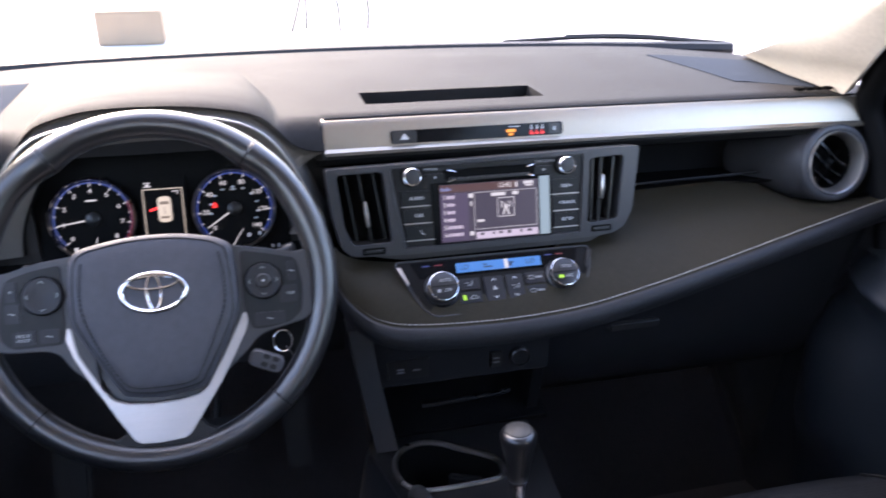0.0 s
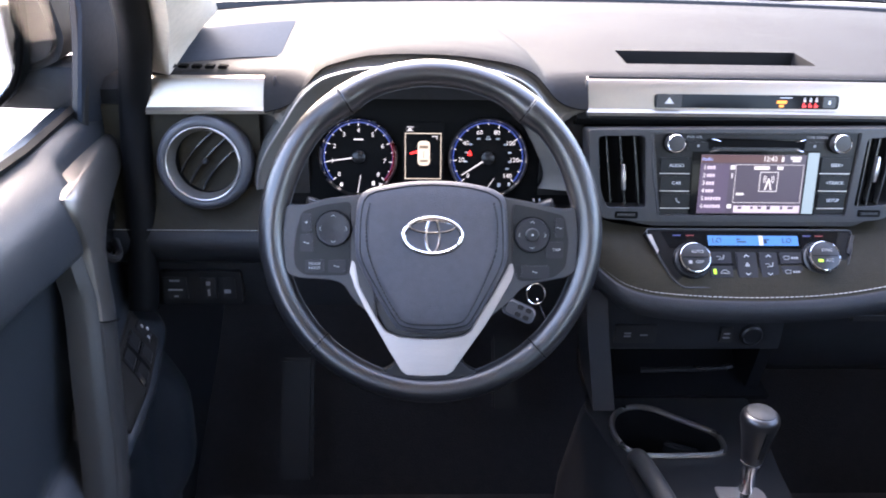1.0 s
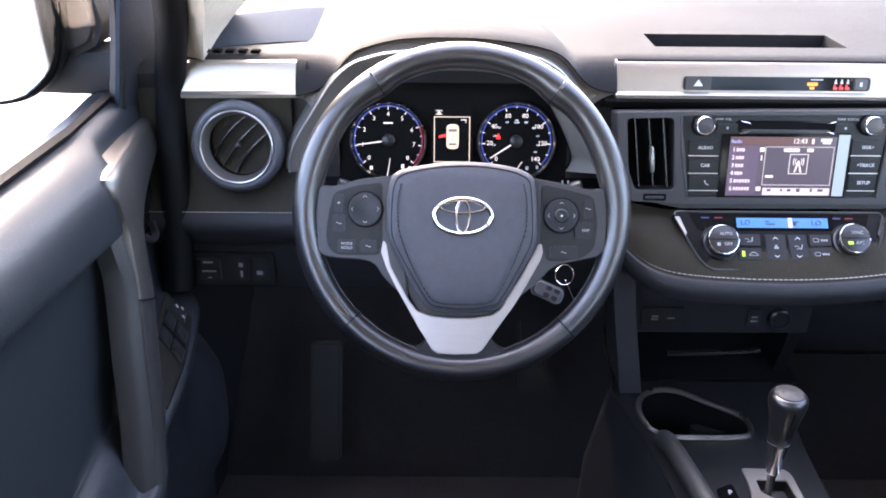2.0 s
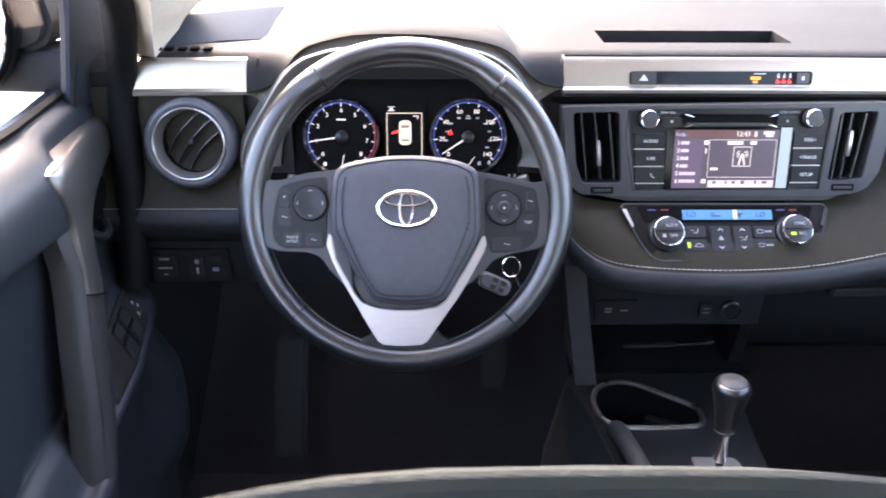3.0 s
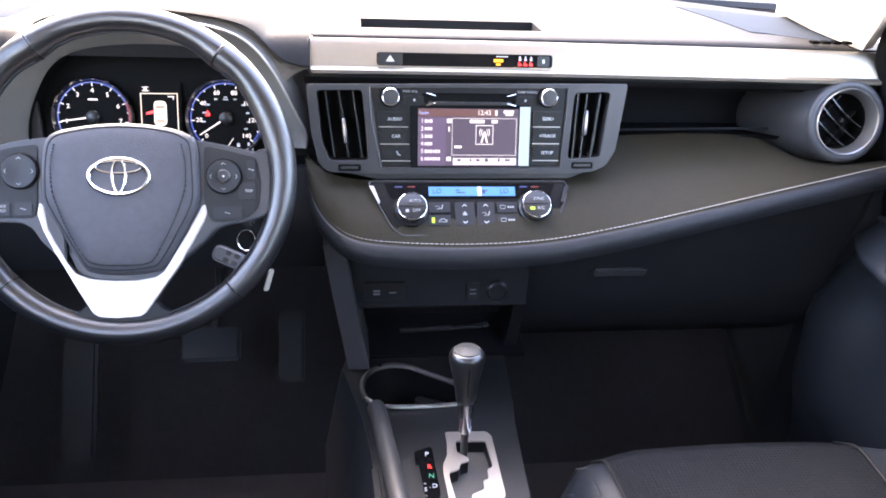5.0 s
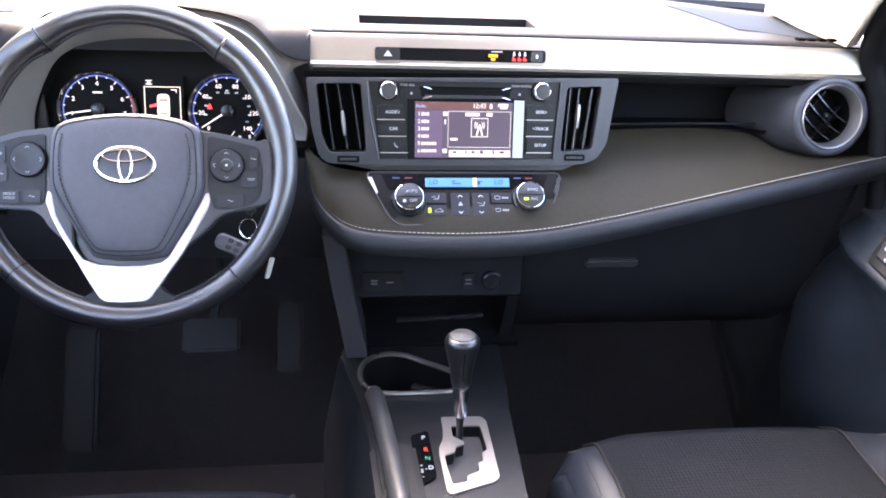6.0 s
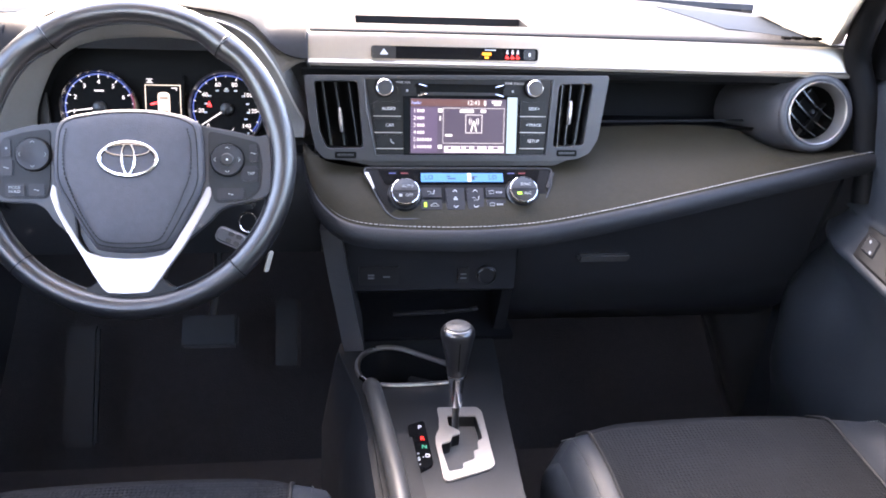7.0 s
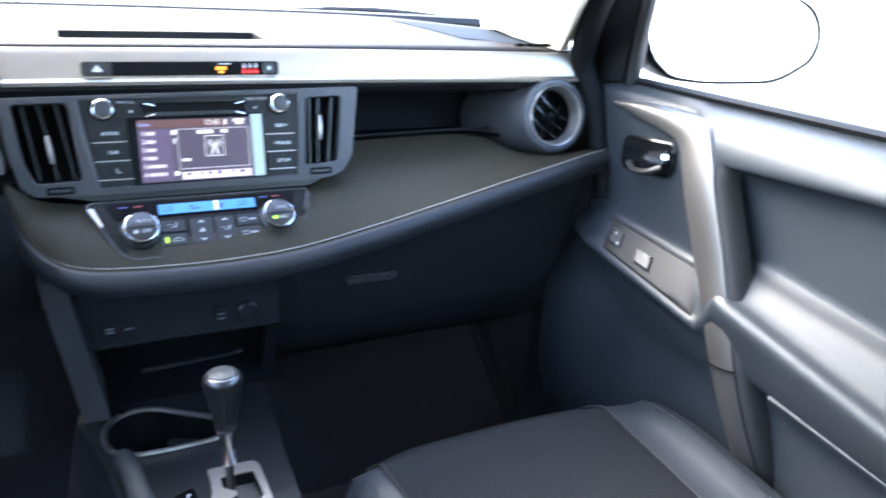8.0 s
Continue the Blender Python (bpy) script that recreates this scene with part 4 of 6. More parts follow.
    # side spokes with their switches
    shapes = {-1: [(-0.070, 0.0430), (-0.1152, 0.0375), (-0.1440, 0.0290), (-0.1600, 0.0310), (-0.1640, 0.0000), (-0.1625, -0.0450), (-0.1500, -0.0500), (-0.1400, -0.0515), (-0.1086, -0.0530), (-0.0960, -0.0590), (-0.0880, -0.0730), (-0.060, -0.100)], 1: [(0.070, 0.0420), (0.1176, 0.0335), (0.1470, 0.0265), (0.1600, 0.0300), (0.1640, 0.0000), (0.1625, -0.0430), (0.1500, -0.0490), (0.1378, -0.0515), (0.1126, -0.0565), (0.1000, -0.0620), (0.0905, -0.0740), (0.060, -0.100)]}
    panels = {-1: [(-0.0890, 0.0340), (-0.1180, 0.0300), (-0.1430, 0.0225), (-0.1490, 0.0008), (-0.1525, -0.0245), (-0.1500, -0.0400), (-0.1400, -0.0480), (-0.0920, -0.0480), (-0.0890, -0.0300)], 1: [(0.0890, 0.0330), (0.1180, 0.0270), (0.1480, 0.0195), (0.1530, -0.0094), (0.1500, -0.0378), (0.1378, -0.0490), (0.1126, -0.0535), (0.0960, -0.0535), (0.0890, -0.0300)]}
    for sx in (-1, 1):
        poly = rounded(shapes[sx], 0.007)
        sp = part("side_spoke", plate(poly if sx > 0 else poly[::-1], 0.020, m @ Matrix.Translation((0, 0, 0.0035)), bevel=0.005, seg=3), M_SPOKE, ob, "black side spoke with switches")
        poly = rounded(panels[sx], 0.006)
        part("switch_panel", plate(poly if sx > 0 else poly[::-1], 0.006, m @ Matrix.Translation((0, 0, 0.0048)), bevel=0.0012), M_RUBBER, sp)
        mp = m @ Matrix.Translation((-0.1080, 0.0036, 0.0055) if sx < 0 else (0.1115, -0.0021, 0.0055))
        pad = part("round_switch", lathe([(0.0190, -0.002), (0.0190, 0.0025), (0.0182, 0.0036), (0.0160, 0.0038), (0.0120, 0.0030), (0.0, 0.0026)], mp, 40), M_KEYS, sp, "round four-way switch")
        part("switch_groove", tube([mp @ Vector((0.0198 * math.cos(t), 0.0198 * math.sin(t), 0.0004)) for t in [2 * math.pi * k / 32 for k in range(32)]], 0.0007, closed=True, seg=5), M_VOID, pad)
        for q in range(4):
            mq = mp @ Matrix.Rotation(radians(90 * q), 4, "Z") @ Matrix.Translation((0, 0.0140, 0.0040))
            part("arrow", plate([(-0.0024, -0.0010), (0, 0.0007), (0.0024, -0.0010), (0.0024, -0.0004), (0, 0.0014), (-0.0024, -0.0004)], 0.0003, mq), M_DIMWHITE, pad)
        if sx > 0:
            part("ok_button", lathe([(0.0078, 0.0), (0.0078, 0.0040), (0.0066, 0.0050), (0, 0.0046)], mp, 28), M_BUTTON, pad)
            part("ok_mark", lathe([(0.0012, 0.0), (0.0012, 0.0004), (0, 0.0004)], mp @ Matrix.Translation((0, 0, 0.0047)), 12), M_PRINT, pad)
        keys = (((-0.1376, 0.0105, 0.0112, 0.0205), (-0.1376, -0.0120, 0.0150, 0.0195), (-0.1287, -0.0378, 0.0215, 0.0145), (-0.1044, -0.0378, 0.0195, 0.0145)) if sx < 0 else ((0.1420, 0.0060, 0.0105, 0.0220), (0.1370, -0.0185, 0.0200, 0.0190), (0.1153, -0.0432, 0.0325, 0.0145)))
        for k, (x, y, w, h) in enumerate(keys):
            b = part("switch", plate(rrect(w, h, 0.0025, cx=x, cy=y), 0.004, m @ Matrix.Translation((0, 0, 0.0062)), bevel=0.0009), M_KEYS, sp)
            mk = m @ Matrix.Translation((0, 0, 0.0066))
            if sx < 0 and k == 2:
                part("lettering", lettering("MODE\nHOLD", 0.0046, mk @ Matrix.Translation((x, y + 0.0003, 0))), M_DIMWHITE, b)
            elif sx > 0 and k == 1:
                part("lettering", lettering("TRIP", 0.0046, mk @ Matrix.Translation((x + 0.002, y, 0))), M_DIMWHITE, b)
            elif sx < 0 and k == 0:
                marks("plus", [(x, y, 0.0030, 0.0008), (x, y, 0.0008, 0.0030)], mk, M_DIMWHITE, b)
            else:
                marks("switch_mark", [(x - 0.002, y + 0.0004, 0.0024, 0.0009), (x + 0.0012, y - 0.0006, 0.0030, 0.0009)], mk, M_DIMWHITE, b)
    # silver lower spoke
    vee = [(-0.0880, -0.0310), (-0.0845, -0.0345), (-0.0800, -0.0600), (-0.0721, -0.0753), (-0.0584, -0.0999), (-0.0503, -0.1105), (-0.0350, -0.1165), (-0.0105, -0.1190), (0.0141, -0.1188), (0.0356, -0.1152), (0.0448, -0.1088), (0.0550, -0.0913), (0.0689, -0.0690), (0.0827, -0.0435), (0.0869, -0.0345), (0.0906, -0.0339), (0.0920, -0.0433), (0.0891, -0.0528), (0.0752, -0.0783), (0.0602, -0.1037), (0.0390, -0.1337), (0.0245, -0.1550), (0.0178, -0.1590), (-0.0068, -0.1603), (-0.0265, -0.1590), (-0.0326, -0.1544), (-0.0470, -0.1309), (-0.0626, -0.1031), (-0.0730, -0.0850), (-0.0845, -0.0620), (-0.0905, -0.0440)]
    part("lower_spoke", plate(rounded(vee, 0.0018, 2)[::-1], 0.012, m @ Matrix.Translation((0, 0, 0.0050)), bevel=0.0022, seg=3), M_VEE, ob, "brushed silver V-shaped lower spoke")
    root = [(-0.092, -0.168), (-0.074, -0.1615), (-0.056, -0.1560), (-0.0440, -0.1500), (-0.0370, -0.1420), (-0.030, -0.146), (-0.020, -0.152), (0.020, -0.152), (0.028, -0.146), (0.0340, -0.1420), (0.0410, -0.1510), (0.053, -0.1560), (0.072, -0.1615), (0.090, -0.168), (0.045, -0.180), (-0.045, -0.180)]
    part("spoke_root", plate(rounded(root, 0.008, 4), 0.016, m @ Matrix.Translation((0, 0, 0.0020)), bevel=0.0075, seg=5), M_RUBBER, ob)
    part("spoke_core", plate([(-0.074, -0.060), (0.074, -0.060), (0.030, -0.150), (-0.030, -0.150)], 0.016, m @ Matrix.Translation((0, 0, -0.004))), M_BLACK, ob)
    return ob


build_steering_wheel()


def build_column():
    ob = thing("steering_column", "black plastic column shroud with stalks", "steering column", (-0.414, 0.95, 0.6))
    m = face_frame(-0.414, 0.87, 0.655, 24.3)
    rings = []
    for d, w, h in ((-0.01, 0.05, 0.05), (-0.05, 0.062, 0.06), (-0.10, 0.066, 0.062), (-0.2, 0.066, 0.062)):
        rings.append([m @ Vector((x, y - 0.01, d)) for x, y in rrect(2 * w, 2 * h, 0.03)])
    part("shroud", loft(rings), M_DARK, ob)
    for sx in (1, -1):
        path = [m @ Vector((sx * 0.075, 0.022, -0.085)), m @ Vector((sx * 0.11, 0.026, -0.078)), m @ Vector((sx * 0.135, 0.030, -0.070)), m @ Vector((sx * 0.150, 0.033, -0.065))]
        st = part("stalk", tube(smooth_path(path, 3), [0.0045] * 6 + [0.006, 0.008, 0.0085, 0.008], seg=12), M_BUTTON, ob, "black control stalk")
        if sx > 0:
            marks("stalk_mark", [(0.126 + k * 0.007, 0.0385, 0.0022, 0.004) for k in (0, 1)], m @ Matrix.Translation((0, 0, -0.062)), M_DIMPRINT, st)
    return ob


build_column()


def build_key():
    ob = thing("car_key", "black remote key fob hanging from the ignition by a ring", "key", (-0.305, 0.88, 0.57))
    part("key_head", rbox(0.014, 0.022, 0.010, 0.003, top_frame(-0.286, 0.895, 0.588, -10)), M_BLACK, ob)
    ring = [Vector((-0.287 + 0.011 * math.cos(t), 0.876 + 0.003 * math.sin(t), 0.571 + 0.0125 * math.sin(t))) for t in [2 * math.pi * q / 24 for q in range(24)]]
    part("key_ring", tube(ring, 0.0010, closed=True, seg=6), M_CHROME, ob, "steel split ring")
    m = face_frame(-0.3075, 0.860, 0.5565, 28) @ Matrix.Rotation(radians(-24), 4, "Z")
    fob = part("fob", plate(rrect(0.040, 0.021, 0.008), 0.010, m, bevel=0.003, seg=3), M_FOB, ob, "grey remote with buttons")
    for k in range(4):
        part("button", plate(rrect(0.0075, 0.0055, 0.002, cx=-0.001 + 0.0105 * (k % 2), cy=0.0045 - 0.009 * (k // 2)), 0.001, m @ Matrix.Translation((0, 0, 0.0008))), M_BUTTON, fob)
    part("chain", tube(smooth_path([(-0.284, 0.882, 0.560), (-0.276, 0.892, 0.540), (-0.268, 0.899, 0.520)], 4), 0.0009, seg=6), M_CHROME, ob)
    part("tag", plate(rrect(0.009, 0.030, 0.003), 0.002, face_frame(-0.2655, 0.900, 0.503, 10) @ Matrix.Rotation(radians(-16), 4, "Z") @ Matrix.Rotation(radians(55), 4, "Y")), M_TAG, ob, "small pale card tag")
    return ob


build_key()


# ---- centre stack ----
def build_audio():
    m = face_frame(0.0, 1.003, 0.72, 13)
    ob = thing("head_unit", "car radio with colour touchscreen between two upright air vents", "car radio", (0.0, 1.02, 0.62))
    vents = {-1: [(-0.2035, 0.0062), (-0.1443, 0.0073), (-0.1368, -0.0844), (-0.1870, -0.0849), (-0.1970, -0.0600)], 1: [(0.1405, 0.0066), (0.1901, 0.0088), (0.1800, -0.0786), (0.1348, -0.0822)]}
    middle = [(-0.1335, 0.0100), (0.1300, 0.0125), (0.1235, -0.0930), (-0.1180, -0.0940)]
    outer = rounded([(-0.2165, 0.0140), (0.2140, 0.0200), (0.2015, -0.0700), (0.1890, -0.0910), (0.1710, -0.0990), (0.1325, -0.1020), (-0.1165, -0.1030), (-0.1900, -0.1000), (-0.2025, -0.0880), (-0.2111, -0.0480)], 0.005)
    part("bezel", plate(outer, 0.040, m @ Matrix.Translation((0, 0, 0.004)), holes=[rounded(vents[-1], 0.006), rounded(vents[1], 0.006), middle], bevel=0.003, seg=3), M_BEZEL, ob, "dark satin grey surround")
    part("chin", plate(rounded([(-0.190, -0.0965), (0.172, -0.0945), (0.140, -0.1090), (-0.125, -0.1100)], 0.006), 0.03, m @ Matrix.Translation((0, 0, -0.002)), bevel=0.004, seg=3), M_BLACK, ob, "black lower edge")
    part("backing", plate([(-0.206, 0.010), (0.195, 0.012), (0.185, -0.088), (-0.195, -0.088)], 0.01, m @ Matrix.Translation((0, 0, -0.036))), M_VOID, ob)
    for sx in (-1, 1):
        edge = [(-0.1352, 0.0105), (-0.1325, -0.03), (-0.1200, -0.0935)] if sx < 0 else [(0.1318, 0.0130), (0.1295, -0.03), (0.1250, -0.0925)]
        part("edge_line", tube([m @ Vector((x, y, 0.0042)) for x, y in edge], 0.0011, seg=6), M_BEZEL, ob, "thin satin edge line")
    # upright vents
    blades = {-1: ((-0.1923, -0.1811), (-0.1748, -0.1625), (-0.1565, -0.1445)), 1: ((0.1470, 0.1425), (0.1594, 0.1540), (0.1780, 0.1680))}
    for sx in (-1, 1):
        v = vents[sx]
        vent = part("air_vent", plate(v if sx > 0 else v[::-1], 0.004, m @ Matrix.Translation((0, 0, -0.030))), M_VOID, ob, "upright air vent with vertical blades")
        for xt, xb in blades[sx]:
            p, q = Vector((xt, 0.0055, -0.006)), Vector((xb, -0.0815, -0.006))
            part("blade", loft([[m @ (e + Vector((dx, 0, dz))) for dx, dz in ((-0.0009, 0.004), (0.0009, 0.004), (0.0030 * -sx, -0.016), (0.0014 * -sx, -0.016))] for e in (p, q)]), M_SLAT, vent)
        slide = m @ (Matrix.Translation((-0.1676, -0.046, 0.0005)) @ Matrix.Rotation(radians(5), 4, "Z") if sx < 0 else Matrix.Translation((0.1580, -0.033, 0.0005)) @ Matrix.Rotation(radians(-3), 4, "Z"))
        part("slider", loft([[slide @ Vector((a * w, y, h + b * 0.003)) for a, b in ((-1, -1), (1, -1), (1, 0.4), (0.5, 1), (-0.5, 1), (-1, 0.4))] for y, w, h in ((-0.0165, 0.0014, 0), (-0.0150, 0.0024, 0.001), (0.0, 0.0030, 0.0015), (0.0150, 0.0022, 0.001), (0.0165, 0.0013, 0))]), M_RING, vent, "silver slider")
        mt = m @ (Matrix.Translation((-0.1614, -0.0942, 0.004)) if sx < 0 else Matrix.Translation((0.1553, -0.0903, 0.004)))
        part("wheel_slot", plate(rrect(0.0300, 0.0090, 0.002), 0.002, mt @ Matrix.Translation((0, 0, 0.0004))), M_VOID, ob)
        part("thumbwheel", rbox(0.0265, 0.0066, 0.004, 0.0018, mt), M_BUTTON, ob)
    # radio face
    face = part("radio_face", plate(middle, 0.02, m @ Matrix.Translation((0, 0, 0.001)), bevel=0.0012), M_FACE, ob, "black radio face")
    part("disc_slot", rbox(0.128, 0.0130, 0.004, 0.001, m @ Matrix.Translation((-0.0015, -0.0022, 0.0006))), M_VOID, face, "narrow disc slot")
    part("slot_lip", rbox(0.122, 0.0022, 0.004, 0.0008, m @ Matrix.Translation((-0.002, 0.0036, 0.003))), M_GLOSS, face)
    part("slot_lip", rbox(0.112, 0.0040, 0.005, 0.0012, m @ Matrix.Translation((-0.0015, -0.0085, 0.003))), M_BUTTON, face)
    for sx in (-1, 1):
        mk = m @ Matrix.Translation((-0.1073, -0.0011, 0.001) if sx < 0 else (0.1035, 0.0003, 0.001))
        part("knob_well", lathe([(0.0138, 0.0), (0.0138, 0.0018), (0.0126, 0.0024), (0.0, 0.0024)], mk, 32), M_VOID, face)
        knob = part("knob", lathe([(0.0118, 0.0), (0.0118, 0.003), (0.0110, 0.0045), (0.0108, 0.012), (0.0098, 0.0138), (0.004, 0.0142), (0, 0.0142)], mk, 36), M_KNOB, face, "round grey knob")
        part("knob_ring", lathe([(0.0109, 0.0108), (0.0116, 0.0118), (0.0115, 0.0134), (0.0109, 0.0142), (0.0103, 0.0139), (0.0103, 0.0108)], mk, 36, ring=True), M_CHROME, knob, "thin metal ring")
        bx, by = (-0.0758, -0.0048) if sx < 0 else (0.0735, -0.0042)
        part("button", plate(rrect(0.0270, 0.0105, 0.001, cx=bx, cy=by), 0.004, m @ Matrix.Translation((0, 0, 0.003)), bevel=0.0008), M_FACE, face)
        marks("button_mark", [(bx, by, 0.0026, 0.0030)], m @ Matrix.Translation((0, 0, 0.0034)), M_DIMWHITE, face)
        for y0, y1 in ((0.0040, 0.0016), (-0.0086, -0.0118)):
            a, b = (sx * 0.0480, y0 if y0 < 0 else y1 - 0.0006), (sx * 0.0600, y0 if y0 > 0 else y1)
            part("slot_corner", tube([m @ Vector((a[0], a[1], 0.0055)), m @ Vector(((a[0] + b[0]) / 2, (a[1] + b[1]) / 2, 0.0060)), m @ Vector((b[0], b[1], 0.0045))], [0.0004, 0.0012, 0.0006], seg=6), M_CHROME, face)
    part("lettering", lettering("PWR VOL", 0.0046, m @ Matrix.Translation((-0.0810, 0.0060, 0.0018))), M_DIMWHITE, face)
    part("lettering", lettering("TUNE SCROLL", 0.0044, m @ Matrix.Translation((0.0760, 0.0068, 0.0018))), M_DIMWHITE, face)
    for sx, words, rows in ((-1, ("AUDIO", "CAR", ""), ((-0.1035, -0.0300, 0.0388, 0.0195), (-0.1019, -0.0525, 0.0388, 0.0195), (-0.0999, -0.0748, 0.0385, 0.0195))), (1, ("SEEK>", "<TRACK", "SETUP"), ((0.1030, -0.0280, 0.0388, 0.0205), (0.1032, -0.0508, 0.0378, 0.0200), (0.1034, -0.0735, 0.0362, 0.0200)))):
        for (x, y, w, h), word in zip(rows, words):
            b = part("button", plate(rrect(w, h, 0.0012, cx=x, cy=y), 0.005, m @ Matrix.Translation((0, 0, 0.004)), bevel=0.0012), M_FACE, face, "flat black radio button")
            part("button_edge", rbox(w, 0.0010, 0.0014, 0.0003, m @ Matrix.Translation((x, y - h / 2 - 0.0004, 0.0044))), M_RING, b, "thin bright lower edge")
            if word:
                part("lettering", lettering(word, 0.0060, m @ Matrix.Translation((x + 0.002, y, 0.0043))), M_PRINT, b)
            else:
                part("phone_mark", tube([m @ Vector((x + 0.001, y + 0.003, 0.0045)), m @ Vector((x + 0.0025, y - 0.001, 0.0045)), m @ Vector((x + 0.006, y - 0.003, 0.0045))], 0.0009, seg=6), M_DIMWHITE, b)
    # screen
    scr = part("screen", plate([(-0.0802, -0.0945), (0.0835, -0.0935), (0.0805, -0.0105), (-0.0815, -0.0125)], 0.006, m @ Matrix.Translation((0, 0, 0.0035)), bevel=0.0008), M_GLOSS, face, "glossy touchscreen showing a radio station list")
    ms = m @ Matrix.Translation((-0.0036, 0.0049, 0.0041)) @ Matrix.Diagonal((0.987, 1.073, 1, 1))
    rect = lambda x0, y0, x1, y1: [(x0, y0), (x1, y0), (x1, y1), (x0, y1)]
    part("picture", plate(rect(-0.068, -0.090, 0.069, -0.019), 0.0004, ms), M_SCREEN, scr, "dark violet picture")
    mt = ms @ Matrix.Translation((0, 0, 0.0004))
    part("picture_top", plate(rect(-0.068, -0.0285, 0.040, -0.0195), 0.0003, mt), M_SCREEN_WARM, scr)
    part("picture_list", plate(rect(-0.068, -0.0885, -0.030, -0.030), 0.0003, mt), M_SCREEN_LIST, scr)
    mu = mt @ Matrix.Translation((0, 0, 0.0004))
    part("picture_frame", plate(rect(-0.022, -0.0765, 0.0665, -0.0305), 0.0003, mu, holes=[rect(-0.0215, -0.0760, 0.0660, -0.0310)]), M_WHITE, scr)
    part("picture_foot", plate(rect(-0.020, -0.0885, 0.0670, -0.0800), 0.0003, mu), M_LILAC, scr)
    # reflection down the glass, drawn as a faintly glowing strip
    part("glare_strip", plate(rect(0.0705, -0.0895, 0.0850, -0.016), 0.0003, mu), M_SCREEN_GLARE, scr, "pale glowing strip painted as a reflection on the screen")
    for k in range(6):
        y = -0.0345 - 0.0093 * k
        part("list_number", lettering(str(k + 1), 0.0075, mu @ Matrix.Translation((-0.0625, y, 0))), M_WHITE, scr)
        x, w = -0.0575, 0.0030 if k < 4 else 0.0028
        for q in range(3 if k < 4 else 6):
            marks("list_entry", [(x + 0.0036 * q, y, w - 0.0002 * (q % 2), 0.0040 - 0.0005 * ((q + k) % 2))], mu, M_LILAC, scr)
    part("clock", lettering("12:43", 0.0085, mu @ Matrix.Translation((0.0215, -0.0240, 0))), M_WHITE, scr)
    part("title", lettering("Radio", 0.006, mu @ Matrix.Translation((-0.060, -0.0245, 0))), M_TITLE, scr)
    marks("mark", [(0.038, -0.024, 0.003, 0.006), (0.055, -0.0225, 0.014, 0.0035), (0.056, -0.026, 0.010, 0.002), (0.012, -0.0345, 0.020, 0.004), (0.036, -0.0345, 0.008, 0.004), (-0.0135, -0.066, 0.010, 0.003), (-0.026, -0.034, 0.006, 0.005), (-0.026, -0.044, 0.0018, 0.006), (-0.026, -0.081, 0.006, 0.005)], mu, M_WHITE, scr)
    marks("mark", [(-0.012, -0.0825, 0.005, 0.003), (0.004, -0.0825, 0.003, 0.003), (0.014, -0.0825, 0.005, 0.003), (0.026, -0.0825, 0.005, 0.004), (0.043, -0.0825, 0.003, 0.004), (0.055, -0.0825, 0.007, 0.003)], mu @ Matrix.Translation((0, 0, 0.0004)), M_SCREEN, scr)
    bx, by, bw = 0.0225, -0.0510, 0.0120
    part("mast_frame", plate(rect(bx - bw, by - bw, bx + bw, by + bw), 0.0003, mu, holes=[rect(bx - bw + 0.0008, by - bw + 0.0008, bx + bw - 0.0008, by + bw - 0.0008)]), M_WHITE, scr)
    part("mast_picture", join(plate([(bx - 0.005, by - 0.010), (bx - 0.003, by - 0.010), (bx, by), (bx + 0.003, by - 0.010), (bx + 0.005, by - 0.010), (bx + 0.001, by + 0.004), (bx - 0.001, by + 0.004)], 0.0003, mu), *[tube([mu @ Vector((bx + sx * (0.003 + 0.0025 * q) + sx * 0.0012 * (1 - w * w), by + 0.003 + w * (0.0035 + 0.001 * q), 0)) for w in (-1, -0.5, 0, 0.5, 1)], 0.0005, seg=5) for sx in (-1, 1) for q in (0, 1)]), M_WHITE, scr)
    return ob


M_SCREEN = lamp_mat("screen_dark", (0.10, 0.07, 0.13), 0.45)
M_SCREEN_WARM = lamp_mat("screen_brown", (0.16, 0.06, 0.05), 0.55)
M_SCREEN_LIST = lamp_mat("screen_violet", (0.15, 0.10, 0.21), 0.5)
M_SCREEN_GLARE = lamp_mat("screen_glare", (0.40, 0.58, 0.68), 0.7)
M_LILAC = lamp_mat("screen_lilac", (0.85, 0.78, 0.95), 0.75)
M_TITLE = lamp_mat("screen_blue", (0.35, 0.5, 1.0), 0.8)
build_audio()


